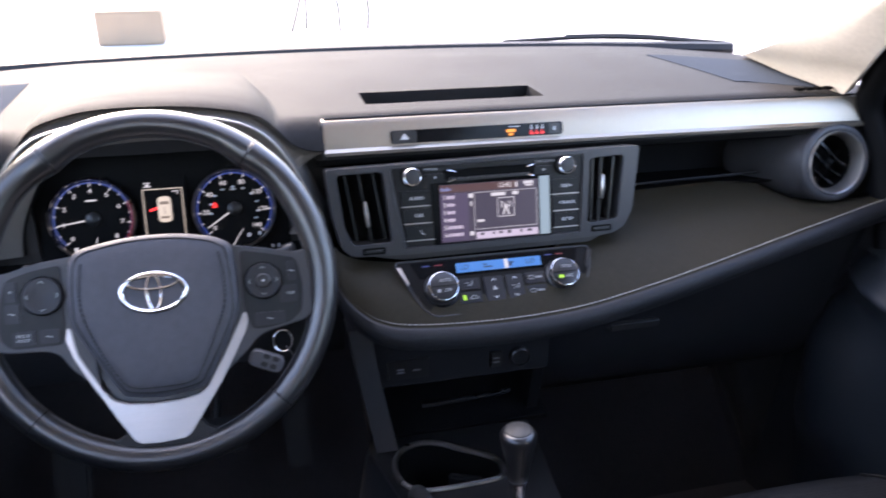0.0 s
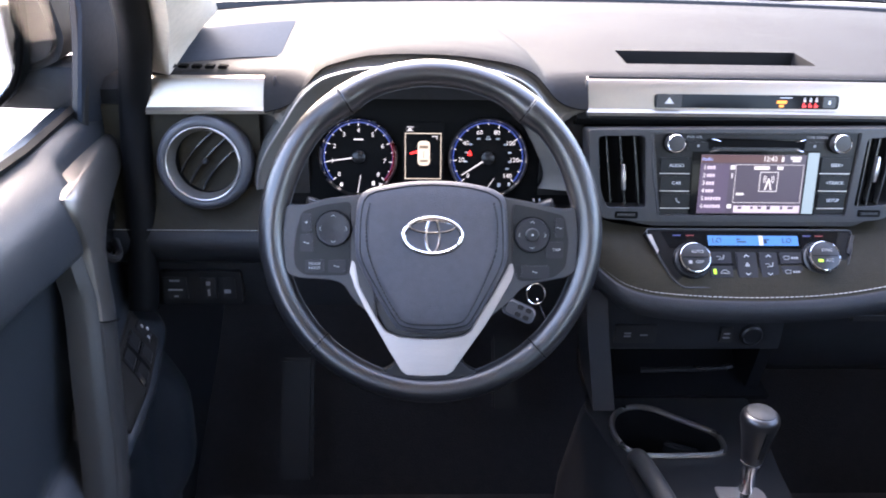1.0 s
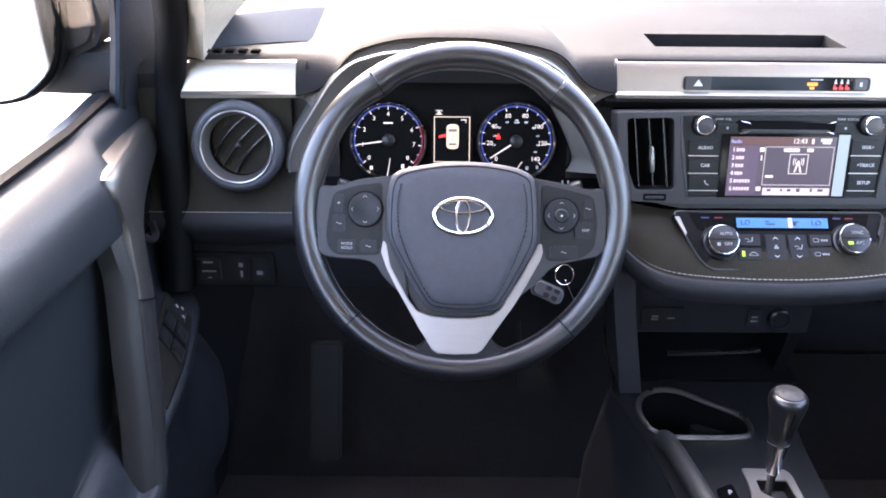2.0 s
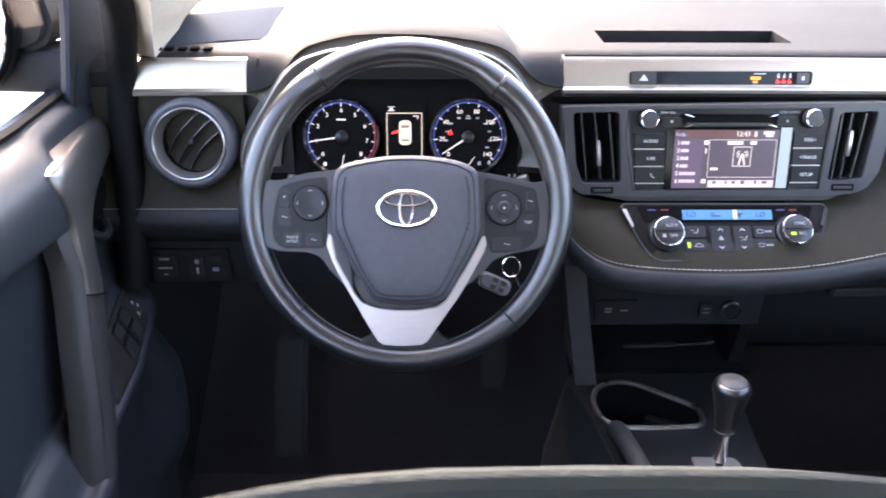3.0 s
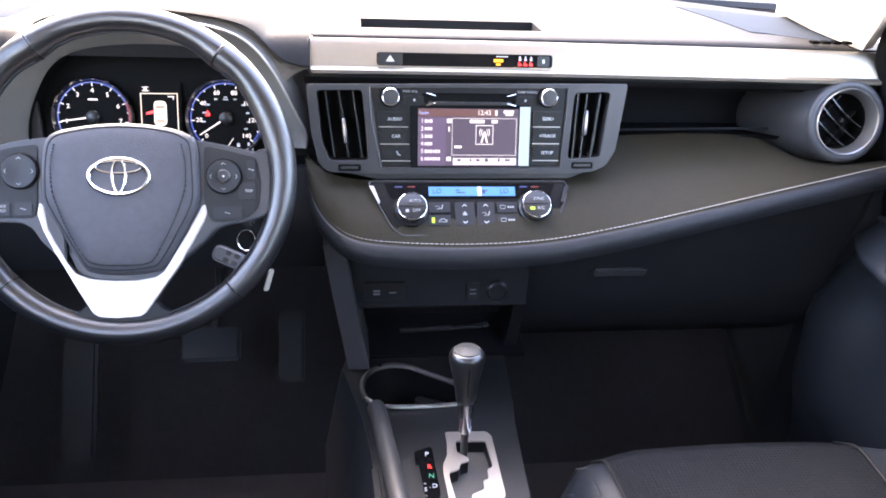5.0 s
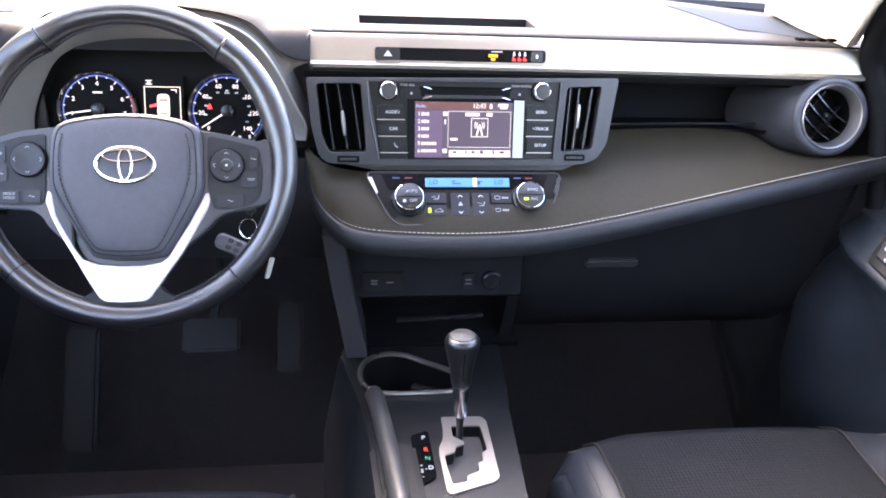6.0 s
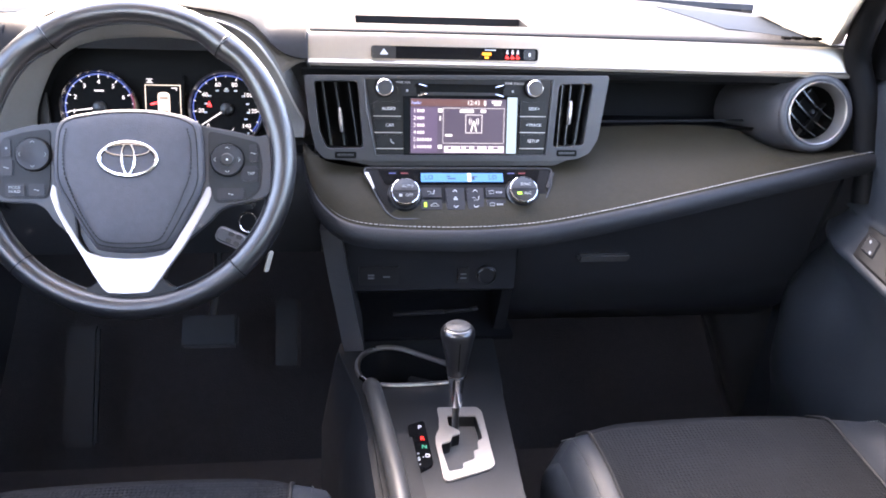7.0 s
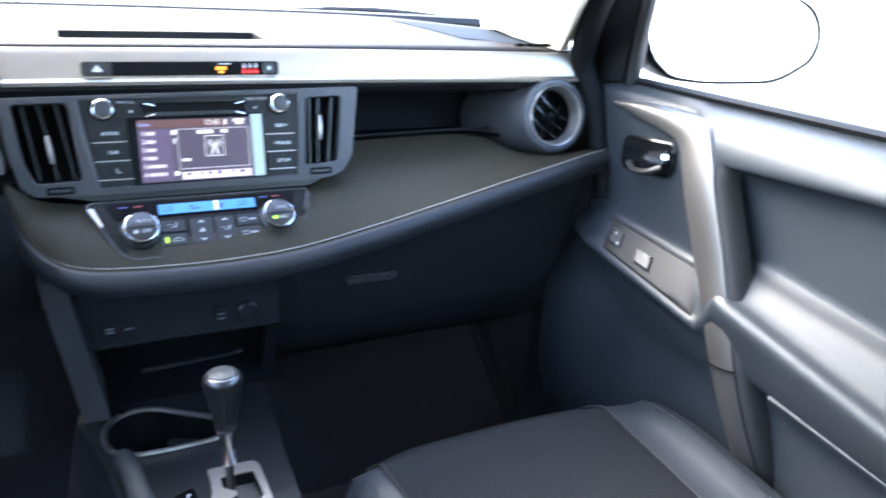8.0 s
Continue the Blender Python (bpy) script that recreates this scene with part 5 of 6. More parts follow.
def build_climate():
    ob = thing("climate_panel", "dual-zone climate control panel with two knobs and a blue display", "climate control", (0.0, 0.95, 0.57))
    m = face_frame(0.0, 0.945, 0.588, 45)
    outer = rounded([(-0.1380, 0.0352), (0.1335, 0.0350), (0.1295, 0.0084), (0.1122, -0.0300), (0.0990, -0.0410), (-0.0945, -0.0430), (-0.1085, -0.0310), (-0.1265, 0.0078)], 0.008)
    part("panel", plate(outer, 0.03, m, bevel=0.003, seg=3), M_CLIMATE, ob, "trapezoid dark panel")
    part("panel_edge", tube([m @ Vector((x, y, 0.0004)) for x, y in outer], 0.0013, closed=True, seg=6), M_KNOB, ob, "thin edge line")
    up = part("upper_panel", plate(rounded([(-0.118, 0.0325), (0.116, 0.0325), (0.108, 0.0100), (-0.108, 0.0090)], 0.003), 0.004, m @ Matrix.Translation((0, 0, 0.0010)), bevel=0.001), M_GLOSS, ob)
    m = m @ Matrix.Translation((0, -0.0023, 0))
    m1 = m @ Matrix.Translation((0, 0, 0.0022))
    part("display", plate([(-0.057, 0.0155), (0.060, 0.0155), (0.060, 0.0285), (-0.057, 0.0285)], 0.001, m1), M_LCD, up, "lit blue display reading LO on both sides")
    m2 = m1 @ Matrix.Translation((0, 0, 0.0004))
    part("display_text", lettering("LO", 0.010, m2 @ Matrix.Translation((-0.046, 0.0217, 0))), M_LCD_DARK, up)
    part("display_text", lettering("LO", 0.010, m2 @ Matrix.Translation((0.045, 0.0217, 0))), M_LCD_DARK, up)
    marks("display_mark", [(-0.014, 0.020, 0.012, 0.002), (-0.018, 0.0235, 0.005, 0.002), (0.017, 0.021, 0.004, 0.006), (0.021, 0.023, 0.003, 0.002)], m2, M_LCD_DARK, up)
    part("display_bar", plate([(0.009, 0.0155), (0.014, 0.0155), (0.014, 0.0285), (0.009, 0.0285)], 0.0004, m2), M_WHITE, up)
    marks("cool_mark", [(-0.097, 0.0285, 0.010, 0.0016), (0.072, 0.0285, 0.010, 0.0016)], m1, M_BLUE, up)
    marks("warm_mark", [(-0.080, 0.0285, 0.010, 0.0016), (0.088, 0.0285, 0.010, 0.0016)], m1, M_RED_DIM, up)
    for sx in (-1, 1):
        mk = m @ Matrix.Translation((-0.0805, -0.0046, 0) if sx < 0 else (0.0855, -0.0018, 0)) @ Matrix.Diagonal((0.845, 0.845, 0.92, 1))
        part("knob_well", lathe([(0.0290, -0.003), (0.0290, 0.0012), (0.0275, 0.0022), (0.0, 0.0022)], mk, 40), M_GLOSS, ob)
        base = part("knob", lathe([(0.026, -0.004), (0.026, 0.002), (0.0235, 0.004), (0.0225, 0.012), (0.0218, 0.0155), (0.0205, 0.016), (0.0, 0.0158)], mk, 40), M_BUTTON, ob, "round temperature knob with chrome rim")
        part("knob_ring", lathe([(0.0230, 0.008), (0.0236, 0.010), (0.0234, 0.0145), (0.0228, 0.0164), (0.0221, 0.0167), (0.0217, 0.0158), (0.0222, 0.008)], mk, 40, ring=True), M_CHROME, base, "chrome ring")
        part("split_line", rbox(0.038, 0.0009, 0.0006, 0, mk @ Matrix.Translation((0, 0, 0.0161))), M_VOID, base)
        mt = mk @ Matrix.Translation((0, 0, 0.0162))
        words = ("AUTO", "OFF") if sx < 0 else ("SYNC", "A/C")
        part("lettering", lettering(words[0], 0.0068, mt @ Matrix.Translation((0.004, 0.0085, 0))), M_DIMWHITE, base)
        part("lettering", lettering(words[1], 0.0072, mt @ Matrix.Translation((0.006, -0.0075, 0))), M_DIMWHITE, base)
        if sx < 0:
            marks("fan_mark", [(-0.008, -0.0075, 0.005, 0.005)], mt, M_DIMWHITE, base)
        else:
            marks("on_light", [(-0.0075, -0.0075, 0.0075, 0.0045)], mt, M_GREEN, base, "green lamp")
    # keys between the knobs
    m = m @ Matrix.Translation((0, -0.0042, 0))
    cols = [(-0.0440, 0.030), (-0.0100, 0.0265), (0.0184, 0.0240), (0.0478, 0.0285)]
    for i, (x, w) in enumerate(cols):
        for y in ((0.0030, -0.0155) if i in (0, 3) else (-0.0065,)):
            h = 0.0160 if i in (0, 3) else 0.0345
            part("key", plate(rrect(w, h, 0.0015, cx=x, cy=y), 0.004, m @ Matrix.Translation((0, 0, 0.002)), bevel=0.0009), M_KEYS, ob, "flat black key")
    mk = m @ Matrix.Translation((0, 0, 0.0024))
    chev = lambda x, y, s: plate([(x - 0.0032, y - s * 0.0014), (x, y + s * 0.0012), (x + 0.0032, y - s * 0.0014), (x + 0.0032, y - s * 0.0004), (x, y + s * 0.0024), (x - 0.0032, y - s * 0.0004)][::s], 0.0003, mk)
    for x in (-0.0100, 0.0184):
        for y, s in ((0.005, 1), (-0.018, -1)):
            part("arrow_mark", chev(x, y, s), M_PRINT, ob)
    for q in range(3):
        a = radians(90 + 120 * q)
        marks("fan_mark", [(-0.0100 + 0.0017 * math.cos(a), -0.0065 + 0.0017 * math.sin(a), 0.0026, 0.0026)], mk, M_DIMWHITE, ob)
    for x, y in ((-0.0440, 0.0030), (0.0184, -0.0065)):
        part("air_mark", tube([mk @ Vector((x - 0.005, y + 0.0012, 0)), mk @ Vector((x - 0.001, y + 0.0016, 0)), mk @ Vector((x + 0.001, y - 0.0018, 0)), mk @ Vector((x - 0.003, y - 0.0028, 0))], 0.0005, seg=5), M_DIMWHITE, ob)
        part("seat_mark", tube([mk @ Vector((x + 0.0048, y + 0.0034, 0)), mk @ Vector((x + 0.0036, y - 0.0018, 0)), mk @ Vector((x + 0.0014, y - 0.0026, 0))], 0.0007, seg=5), M_DIMWHITE, ob)
    part("recirculate_mark", tube([mk @ Vector((-0.0400 + a, -0.0160 + b, 0)) for a, b in ((-0.0055, -0.0014), (-0.0040, 0.0004), (-0.0015, 0.0022), (0.0020, 0.0022), (0.0040, 0.0004), (0.0058, -0.0006), (0.0058, -0.0018), (-0.0055, -0.0018))], 0.0005, closed=True, seg=5), M_DIMWHITE, ob)
    for y in (0.0030, -0.0155):
        part("demist_mark", tube([mk @ Vector((0.0415 + a, y + b, 0)) for a, b in ((-0.0030, -0.0022), (-0.0036, 0.0018), (0.0, 0.0026), (0.0036, 0.0018), (0.0030, -0.0022))], 0.0005, closed=True, seg=5), M_DIMWHITE, ob)
        marks("demist_bar", [(0.0490 + 0.0032 * q, y, 0.0022, 0.0026) for q in range(3)], mk, M_DIMWHITE, ob)
    marks("on_light", [(-0.0525, -0.0155, 0.0036, 0.0070)], mk, M_GREEN, ob, "green lamp")
    # corner trims beside the panel: left bright, right one's darker metal painted as shade
    for sx in (-1, 1):
        part("corner_trim", plate([(sx * 0.136, 0.034), (sx * 0.130, 0.034), (sx * 0.122, 0.012), (sx * 0.124, 0.008)][::sx], 0.004, m @ Matrix.Translation((0, 0, 0.002))), M_RING if sx < 0 else M_SATIN, ob)
    return ob


M_LCD_DARK = lamp_mat("lcd_digits", (0.01, 0.04, 0.2), 0.3)
build_climate()


# ---- lower centre and console ----
def build_console():
    ob = thing("centre_console", "black centre console with cup holder, gear gate and switch panel", "console", (-0.05, 0.6, -0.1))
    # upright switch panel
    rows = [[(x, y, z) for x in (-0.165, -0.05, 0.05, 0.105)] for y, z in ((1.0, 0.51), (1.018, 0.46), (1.016, 0.395), (1.03, 0.385), (1.10, 0.37))]
    face = part("switch_face", sheet(rows, 0.01, (0, 1, 0)), M_DARK, ob)
    m = face_frame(0, 1.0135, 0.421, 0)
    part("blank_switch", plate(rrect(0.062, 0.032, 0.003, cx=-0.112), 0.004, m, bevel=0.0008), M_BLACK, face)
    marks("switch_mark", [(-0.124, -0.003, 0.010, 0.003), (-0.124, 0.002, 0.010, 0.003), (-0.1, -0.001, 0.011, 0.0024)], m @ Matrix.Translation((0, 0, 0.0004)), M_DIMPRINT, face)
    part("usb_socket", plate(rrect(0.018, 0.026, 0.002, cx=0.021), 0.004, m @ Matrix.Translation((0, 0, 0.002)), bevel=0.0008), M_BUTTON, face)
    marks("usb_mark", [(0.021, 0.003, 0.009, 0.0022), (0.021, -0.004, 0.010, 0.0022)], m @ Matrix.Translation((0, 0, 0.0024)), M_DIMPRINT, face)
    part("power_socket", lathe([(0.016, -0.01), (0.016, 0.004), (0.0135, 0.006), (0.012, 0.003), (0, 0.003)], m @ Matrix.Translation((0.058, 0, 0)), 28), M_BUTTON, face)
    # tray, its near-black standing in for the shade inside
    part("tray", sheet([[(x, y, z) for x in (-0.17, 0.0, 0.112)] for y, z in ((1.12, 0.40), (1.115, 0.325), (1.09, 0.309), (1.02, 0.305))], 0.01, (0, 0.3, -1)), M_RECESS_SHADE, ob)
    part("tray_lip", tube(smooth_path([(-0.086, 1.040, 0.338), (-0.06, 1.036, 0.341), (0.03, 1.036, 0.345), (0.052, 1.040, 0.346)], 4), 0.006, seg=8, flat=0.6), M_SATIN, ob, "satin edge of the tray")
    # slanting side trim: grey on the left, on the right darkened as shade
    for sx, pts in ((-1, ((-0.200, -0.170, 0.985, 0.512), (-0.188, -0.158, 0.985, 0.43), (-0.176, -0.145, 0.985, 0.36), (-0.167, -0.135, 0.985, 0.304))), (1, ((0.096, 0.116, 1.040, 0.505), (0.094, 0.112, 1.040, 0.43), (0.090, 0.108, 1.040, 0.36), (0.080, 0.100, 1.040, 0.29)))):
        part("side_trim", loft([[(a, y, z), (b, y, z), (b, y + 0.10, z), (a, y + 0.10, z)] for a, b, y, z in pts]), M_SIDE if sx < 0 else M_RECESS_SHADE, ob, "satin grey upright trim" if sx < 0 else "")
    # top with the cup well and the gate
    cup = [(p.x, p.y) for p in smooth_path([(-0.147, 0.944), (-0.141, 0.969), (-0.126, 0.987), (-0.100, 0.995), (-0.073, 0.988), (-0.045, 0.968), (-0.010, 0.944), (0.002, 0.930), (0.003, 0.908), (-0.008, 0.894), (-0.040, 0.890), (-0.105, 0.890), (-0.130, 0.899), (-0.143, 0.916)], 3, True)]
    outer = rounded([(-0.172, 1.02), (0.079, 1.02), (0.072, 0.924), (0.065, 0.866), (0.060, 0.787), (0.052, 0.656), (0.050, 0.10), (-0.120, 0.10), (-0.129, 0.665), (-0.137, 0.796), (-0.147, 0.874), (-0.176, 0.995)], 0.006)
    gate = rounded([(-0.025, 0.812), (-0.0255, 0.790), (-0.012, 0.7785), (-0.012, 0.772), (-0.024, 0.768), (-0.027, 0.757), (-0.0405, 0.752), (-0.0400, 0.735), (-0.0365, 0.698), (-0.017, 0.702), (-0.017, 0.712), (0.000, 0.720), (0.001, 0.736), (0.008, 0.738), (0.009, 0.755), (0.017, 0.760), (0.015, 0.810)], 0.003, 2)
    zt = 0.300
    part("console_top", plate(outer, 0.012, top_frame(0, 0, zt), holes=[cup, gate], bevel=0.003), M_CONSOLE, ob, "satin dark console top")
    rows = []
    for k in range(len(outer) + 1):
        x, y = outer[k % len(outer)]
        d = 0.02 if x > -0.04 else -0.03
        rows.append([(x, y, zt - 0.004), (x + d * 0.2, y, zt - 0.02), (x + d, y, 0.15), (x + d * 1.2, y, -0.1)])
    part("console_sides", sheet(rows), M_DARK, ob)
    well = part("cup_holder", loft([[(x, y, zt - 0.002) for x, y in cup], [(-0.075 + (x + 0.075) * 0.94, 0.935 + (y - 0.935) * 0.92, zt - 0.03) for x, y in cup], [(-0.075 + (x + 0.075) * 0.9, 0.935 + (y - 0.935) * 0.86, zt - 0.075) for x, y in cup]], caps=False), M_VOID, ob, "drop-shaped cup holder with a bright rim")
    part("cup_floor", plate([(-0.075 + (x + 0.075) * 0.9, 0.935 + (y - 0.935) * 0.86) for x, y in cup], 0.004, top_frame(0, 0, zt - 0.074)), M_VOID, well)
    part("cup_rim", tube([(x, y, zt + 0.003) for x, y in cup], 0.0042, closed=True, seg=8), M_CUPRIM, well, "bright metal rim")
    part("cup_insert", rbox(0.010, 0.024, 0.028, 0.003, top_frame(-0.115, 0.925, zt - 0.040)), M_BLACK, well)
    part("cup_insert", rbox(0.05, 0.012, 0.02, 0.003, top_frame(-0.045, 0.935, zt - 0.030, 0, -24)), M_BLACK, well)
    # gate plate
    gp = rounded([(-0.037, 0.832), (0.020, 0.830), (0.0255, 0.820), (0.0245, 0.708), (0.018, 0.700), (-0.040, 0.680), (-0.0445, 0.686), (-0.047, 0.754), (-0.046, 0.768), (-0.039, 0.785), (-0.0365, 0.810)], 0.004, 2)
    part("gate_plate", plate(gp, 0.003, top_frame(0, 0, zt + 0.0035), holes=[gate], bevel=0.0008), M_GATE, ob, "brushed metal gear gate plate")
    part("gate_wall", sheet([[(x, y, zt + 0.001), (x, y, zt - 0.018)] for x, y in gate + gate[:1]]), M_SATIN, ob)
    part("gate_floor", plate([(-0.050, 0.66), (0.03, 0.66), (0.03, 0.825), (-0.050, 0.825)], 0.004, top_frame(0, 0, zt - 0.016)), M_GATE_FLOOR, ob, "grey sliding cover under the gate")
    pr = part("selector_display", plate(rounded([(-0.0815, 0.795), (-0.0600, 0.804), (-0.0575, 0.800), (-0.0545, 0.716), (-0.057, 0.710), (-0.076, 0.697), (-0.079, 0.702)], 0.004), 0.003, top_frame(0, 0, zt + 0.003), bevel=0.0008), M_GLOSS, ob, "dark gear position display")
    for s, x, y, mt, sz in (("P", -0.0655, 0.788, M_PRINT, 0.0105), ("R", -0.0640, 0.764, M_RED, 0.0100), ("N", -0.0630, 0.747, M_TEAL, 0.0100), ("D", -0.0605, 0.729, M_PRINT, 0.0095), ("-", -0.0665, 0.7275, M_PRINT, 0.0080), ("S", -0.0722, 0.7235, M_PRINT, 0.0090), ("+", -0.0724, 0.7335, M_PRINT, 0.0070), ("-", -0.0718, 0.7135, M_PRINT, 0.0070)):
        part("gear_letter", lettering(s, sz, top_frame(x, y, zt + 0.0034, 0, -3)), mt, pr)
    return ob


M_GATE = material("gate_satin_metal", (0.60, 0.54, 0.48), 0.38, metal=0.9, mottle=0.05, grain=0.00002, grain_size=0.0008)
M_GATE_FLOOR = material("gate_cover_grey", (0.0825, 0.0759, 0.0693), 0.5, mottle=0.1)
M_NECK = material("neck_chrome", (0.62, 0.62, 0.64), 0.16, metal=1.0, mottle=0.03)
M_CAP = material("lever_cap_satin", (0.044, 0.042, 0.039), 0.58, metal=0.0, mottle=0.05)
M_CONSOLE = material("console_satin", (0.0165, 0.0163, 0.0165), 0.36, metal=0.1, grain=0.00008, grain_size=0.0008)
M_TEAL = lamp_mat("teal_letter", (0.05, 0.6, 0.4), 0.5)
build_console()


def build_gear_lever():
    ob = thing("gear_lever", "automatic gear lever with black leather knob and chrome neck", "gear lever", (-0.013, 0.79, 0.29))
    lean = Matrix.Translation((-0.0160, 0.790, 0.291)) @ Matrix.Rotation(radians(-3), 4, "X") @ Matrix.Rotation(radians(-1), 4, "Y")
    part("stem", lathe([(0.0048, -0.004), (0.0048, 0.030), (0.0060, 0.042), (0.0078, 0.046)], lean, 20), M_SATIN, ob, "satin metal stem")
    part("collar", lathe([(0.0078, 0.044), (0.0086, 0.046), (0.0098, 0.070), (0.0112, 0.0875), (0.0126, 0.0885), (0.0130, 0.0900), (0.0126, 0.0925), (0.011, 0.093)], lean, 28), M_NECK, ob, "satin chrome neck with a bright ring")
    knob = part("knob", lathe([(0.0118, 0.0925), (0.0128, 0.0940), (0.0140, 0.105), (0.0172, 0.125), (0.0205, 0.141), (0.0222, 0.149), (0.0226, 0.1535), (0.0220, 0.1580), (0.0200, 0.1615), (0.0170, 0.1635), (0.0, 0.1640)], lean, 36, 1.0), M_LEATHER, ob, "black leather knob")
    part("cap", lathe([(0.0168, 0.1620), (0.0168, 0.1645), (0.0150, 0.1660), (0, 0.1668)], lean, 32), M_CAP, knob, "pale satin cap")
    part("knob_seam", tube([lean @ Vector((0.0, -0.0004 - r, h)) for r, h in ((0.0142, 0.105), (0.0174, 0.125), (0.0207, 0.141), (0.0224, 0.149))], 0.0007, seg=5), M_VOID, knob)
    return ob


build_gear_lever()


def build_handbrake():
    ob = thing("parking_brake", "grey leather-wrapped parking brake lever in the console", "parking brake", (-0.11, 0.7, 0.3))
    path = smooth_path([(-0.129, 0.884, 0.302), (-0.127, 0.866, 0.316), (-0.121, 0.80, 0.328), (-0.113, 0.72, 0.334), (-0.105, 0.63, 0.336), (-0.097, 0.52, 0.33)], 4)
    part("grip", tube(path, [0.008] + [0.0125] * (len(path) - 1), seg=14, flat=1.1, up=(0, 0, 1)), M_BRAKE, ob, "grey leather grip")
    part("gaiter", rbox(0.06, 0.30, 0.02, 0.008, top_frame(-0.098, 0.62, 0.305, 0, 4)), M_RUBBER, ob)
    return ob


build_handbrake()


# ---- seats ----
M_SEAM = material("headrest_thread", (0.085, 0.10, 0.097), 0.8, mottle=0.1)

def cushion(x0, x1, y0, y1, z, bolster=0.045, lift=0.022):
    """Cushion top grid: raised bolsters at both sides, rolled front."""
    rows = []
    for j in range(15):
        v = j / 14
        row = []
        for i in range(25):
            u = i / 24
            x = x0 + (x1 - x0) * u
            e = min(u, 1 - u) * (x1 - x0)
            b = lift * math.exp(-((e - 0.035) / 0.03) ** 2) if e > 0.035 else lift
            edge = max(0.0, 1 - e / 0.022)
            round_side = -0.03 * edge ** 2
            yy = y1 - (y1 - y0) * v
            f = (y1 - yy)
            corner = 0.035 * max(0, abs(2 * u - 1) - 0.55) ** 1.6 / 0.28
            yy -= corner * (1 - v) ** 3
            fr = max(0.0, 1 - f / 0.06)
            zz = z + 0.012 * (1 - (2 * u - 1) ** 2) * (1 - v) + b * min(1, v * 5 + 0.05) + round_side - 0.030 * fr ** 2.6 - 0.05 * v * v
            row.append((x, yy, zz))
        rows.append(row)
    return rows


def build_seat(name, label, x0, x1, front, headrest, edge=21):
    xm = (x0 + x1) / 2
    ob = thing(name, label, "car seat", (xm, 0.4, -0.1))
    z = 0.314
    rows = cushion(x0, x1, 0.16, front, z)
    w = x1 - x0
    for nm, sl, mt, lb in (("cushion_centre", slice(2, edge + 1), M_CLOTH, "woven dark cloth centre"), ("side_bolster", slice(0, 3), M_SEAT, "smooth grey leatherette bolster"), ("side_bolster", slice(edge, 25), M_SEAT, "smooth grey leatherette bolster")):
        sub = [[Vector(p) for p in r[sl]] for r in rows]
        if nm == "cushion_centre":
            sub = [[p + Vector((0, 0, 0.0025 * math.sin(math.pi * i / (len(r) - 1)) ** 0.3)) for i, p in enumerate(r)] for r in sub]
        part(nm, sheet(sub, 0.02, (0, 0, -1)), mt, ob, lb, 60)
    # front and side skirts
    fr = [Vector(p) for p in rows[0]]
    part("front_roll", sheet([[p, p + Vector((0, 0.010, -0.010)), p + Vector((0, 0.012, -0.03)), p + Vector((0, -0.005, -0.07)), p + Vector((0, -0.03, -0.12))] for p in fr], 0.01, (0, -1, 0)), M_CLOTH, ob, "", 60)
    for s, i in ((-1, 0), (1, 24)):
        sd = [Vector(r[i]) for r in rows]
        part("side_skirt", sheet([[p, p + Vector((s * 0.006, 0, -0.012)), p + Vector((s * 0.008, 0, -0.04)), p + Vector((0, 0, -0.12)), p + Vector((-s * 0.01, 0, -0.2))] for p in sd], 0.01, (-s, 0, 0)), M_SEAT, ob, "", 60)
        seam = smooth_path([Vector(r[2 if i == 0 else edge]) + Vector((0, 0, 0.002)) for r in rows], 4)
        part("seam", tube(seam, 0.0022, seg=6), M_RUBBER, ob)
        run_stitches(ob, [Vector(r[1 if i == 0 else 22]) + Vector((s * 0.004, 0, 0)) for r in rows], 0.006, Vector((0, 0, 0.0012)))
    part("base", rbox(w * 0.86, 0.42, 0.2, 0.02, top_frame(xm, 0.42, 0.10)), M_BLACK, ob)
    # backrest
    rows = []
    for j in range(13):
        v = j / 12
        zz = 0.24 + 0.47 * v
        yy = 0.17 - 0.10 * v
        hw = w / 2 * (1 - 0.28 * v ** 3)
        row = []
        for i in range(17):
            u = -1 + i / 8
            row.append((xm + hw * u, yy + 0.05 * abs(u) ** 3 - 0.02 * max(0, v - 0.85) * 4, zz - 0.03 * abs(u) ** 4 * v))
        rows.append(row)
    part("backrest", sheet(rows, 0.11, (0, -1, 0)), M_CLOTH, ob, "woven dark cloth backrest", 60)
    hx, hy, hz, rx, ry, rz = headrest
    def ring(y, k, n=56):
        """The headrest's rounded outline at depth y, scaled by k."""
        pts = []
        for i in range(n):
            a = 2 * math.pi * i / n
            c, q = math.cos(a), math.sin(a)
            u, w = math.copysign(abs(c) ** (2 / 2.9), c), math.copysign(abs(q) ** (2 / 2.9), q)
            pts.append(Vector((hx + rx * k * u * (1 - 0.08 * max(0, -w)), y, hz + rz * k * w)))
        return pts

    yf, yb = hy + ry, hy - ry
    block = loft([ring(yf + 0.004, 0.25), ring(yf + 0.003, 0.6), ring(yf, 0.86), ring(yf - 0.004, 0.95), ring(yf - 0.011, 0.995), ring(yf - 0.02, 1.0), ring(hy, 1.0), ring(yb + 0.03, 0.99), ring(yb + 0.008, 0.93), ring(yb, 0.7)])
    head = part("headrest", block, M_HEADREST, ob, "grey-green leatherette headrest with pale stitching", 60)
    arch = [p for p in ring(yf - 0.012, 0.998, 90)]
    arch = arch[85:] + arch[:51]
    part("piping", tube(arch, 0.0018, seg=8), M_HEADREST, head)
    acc = []
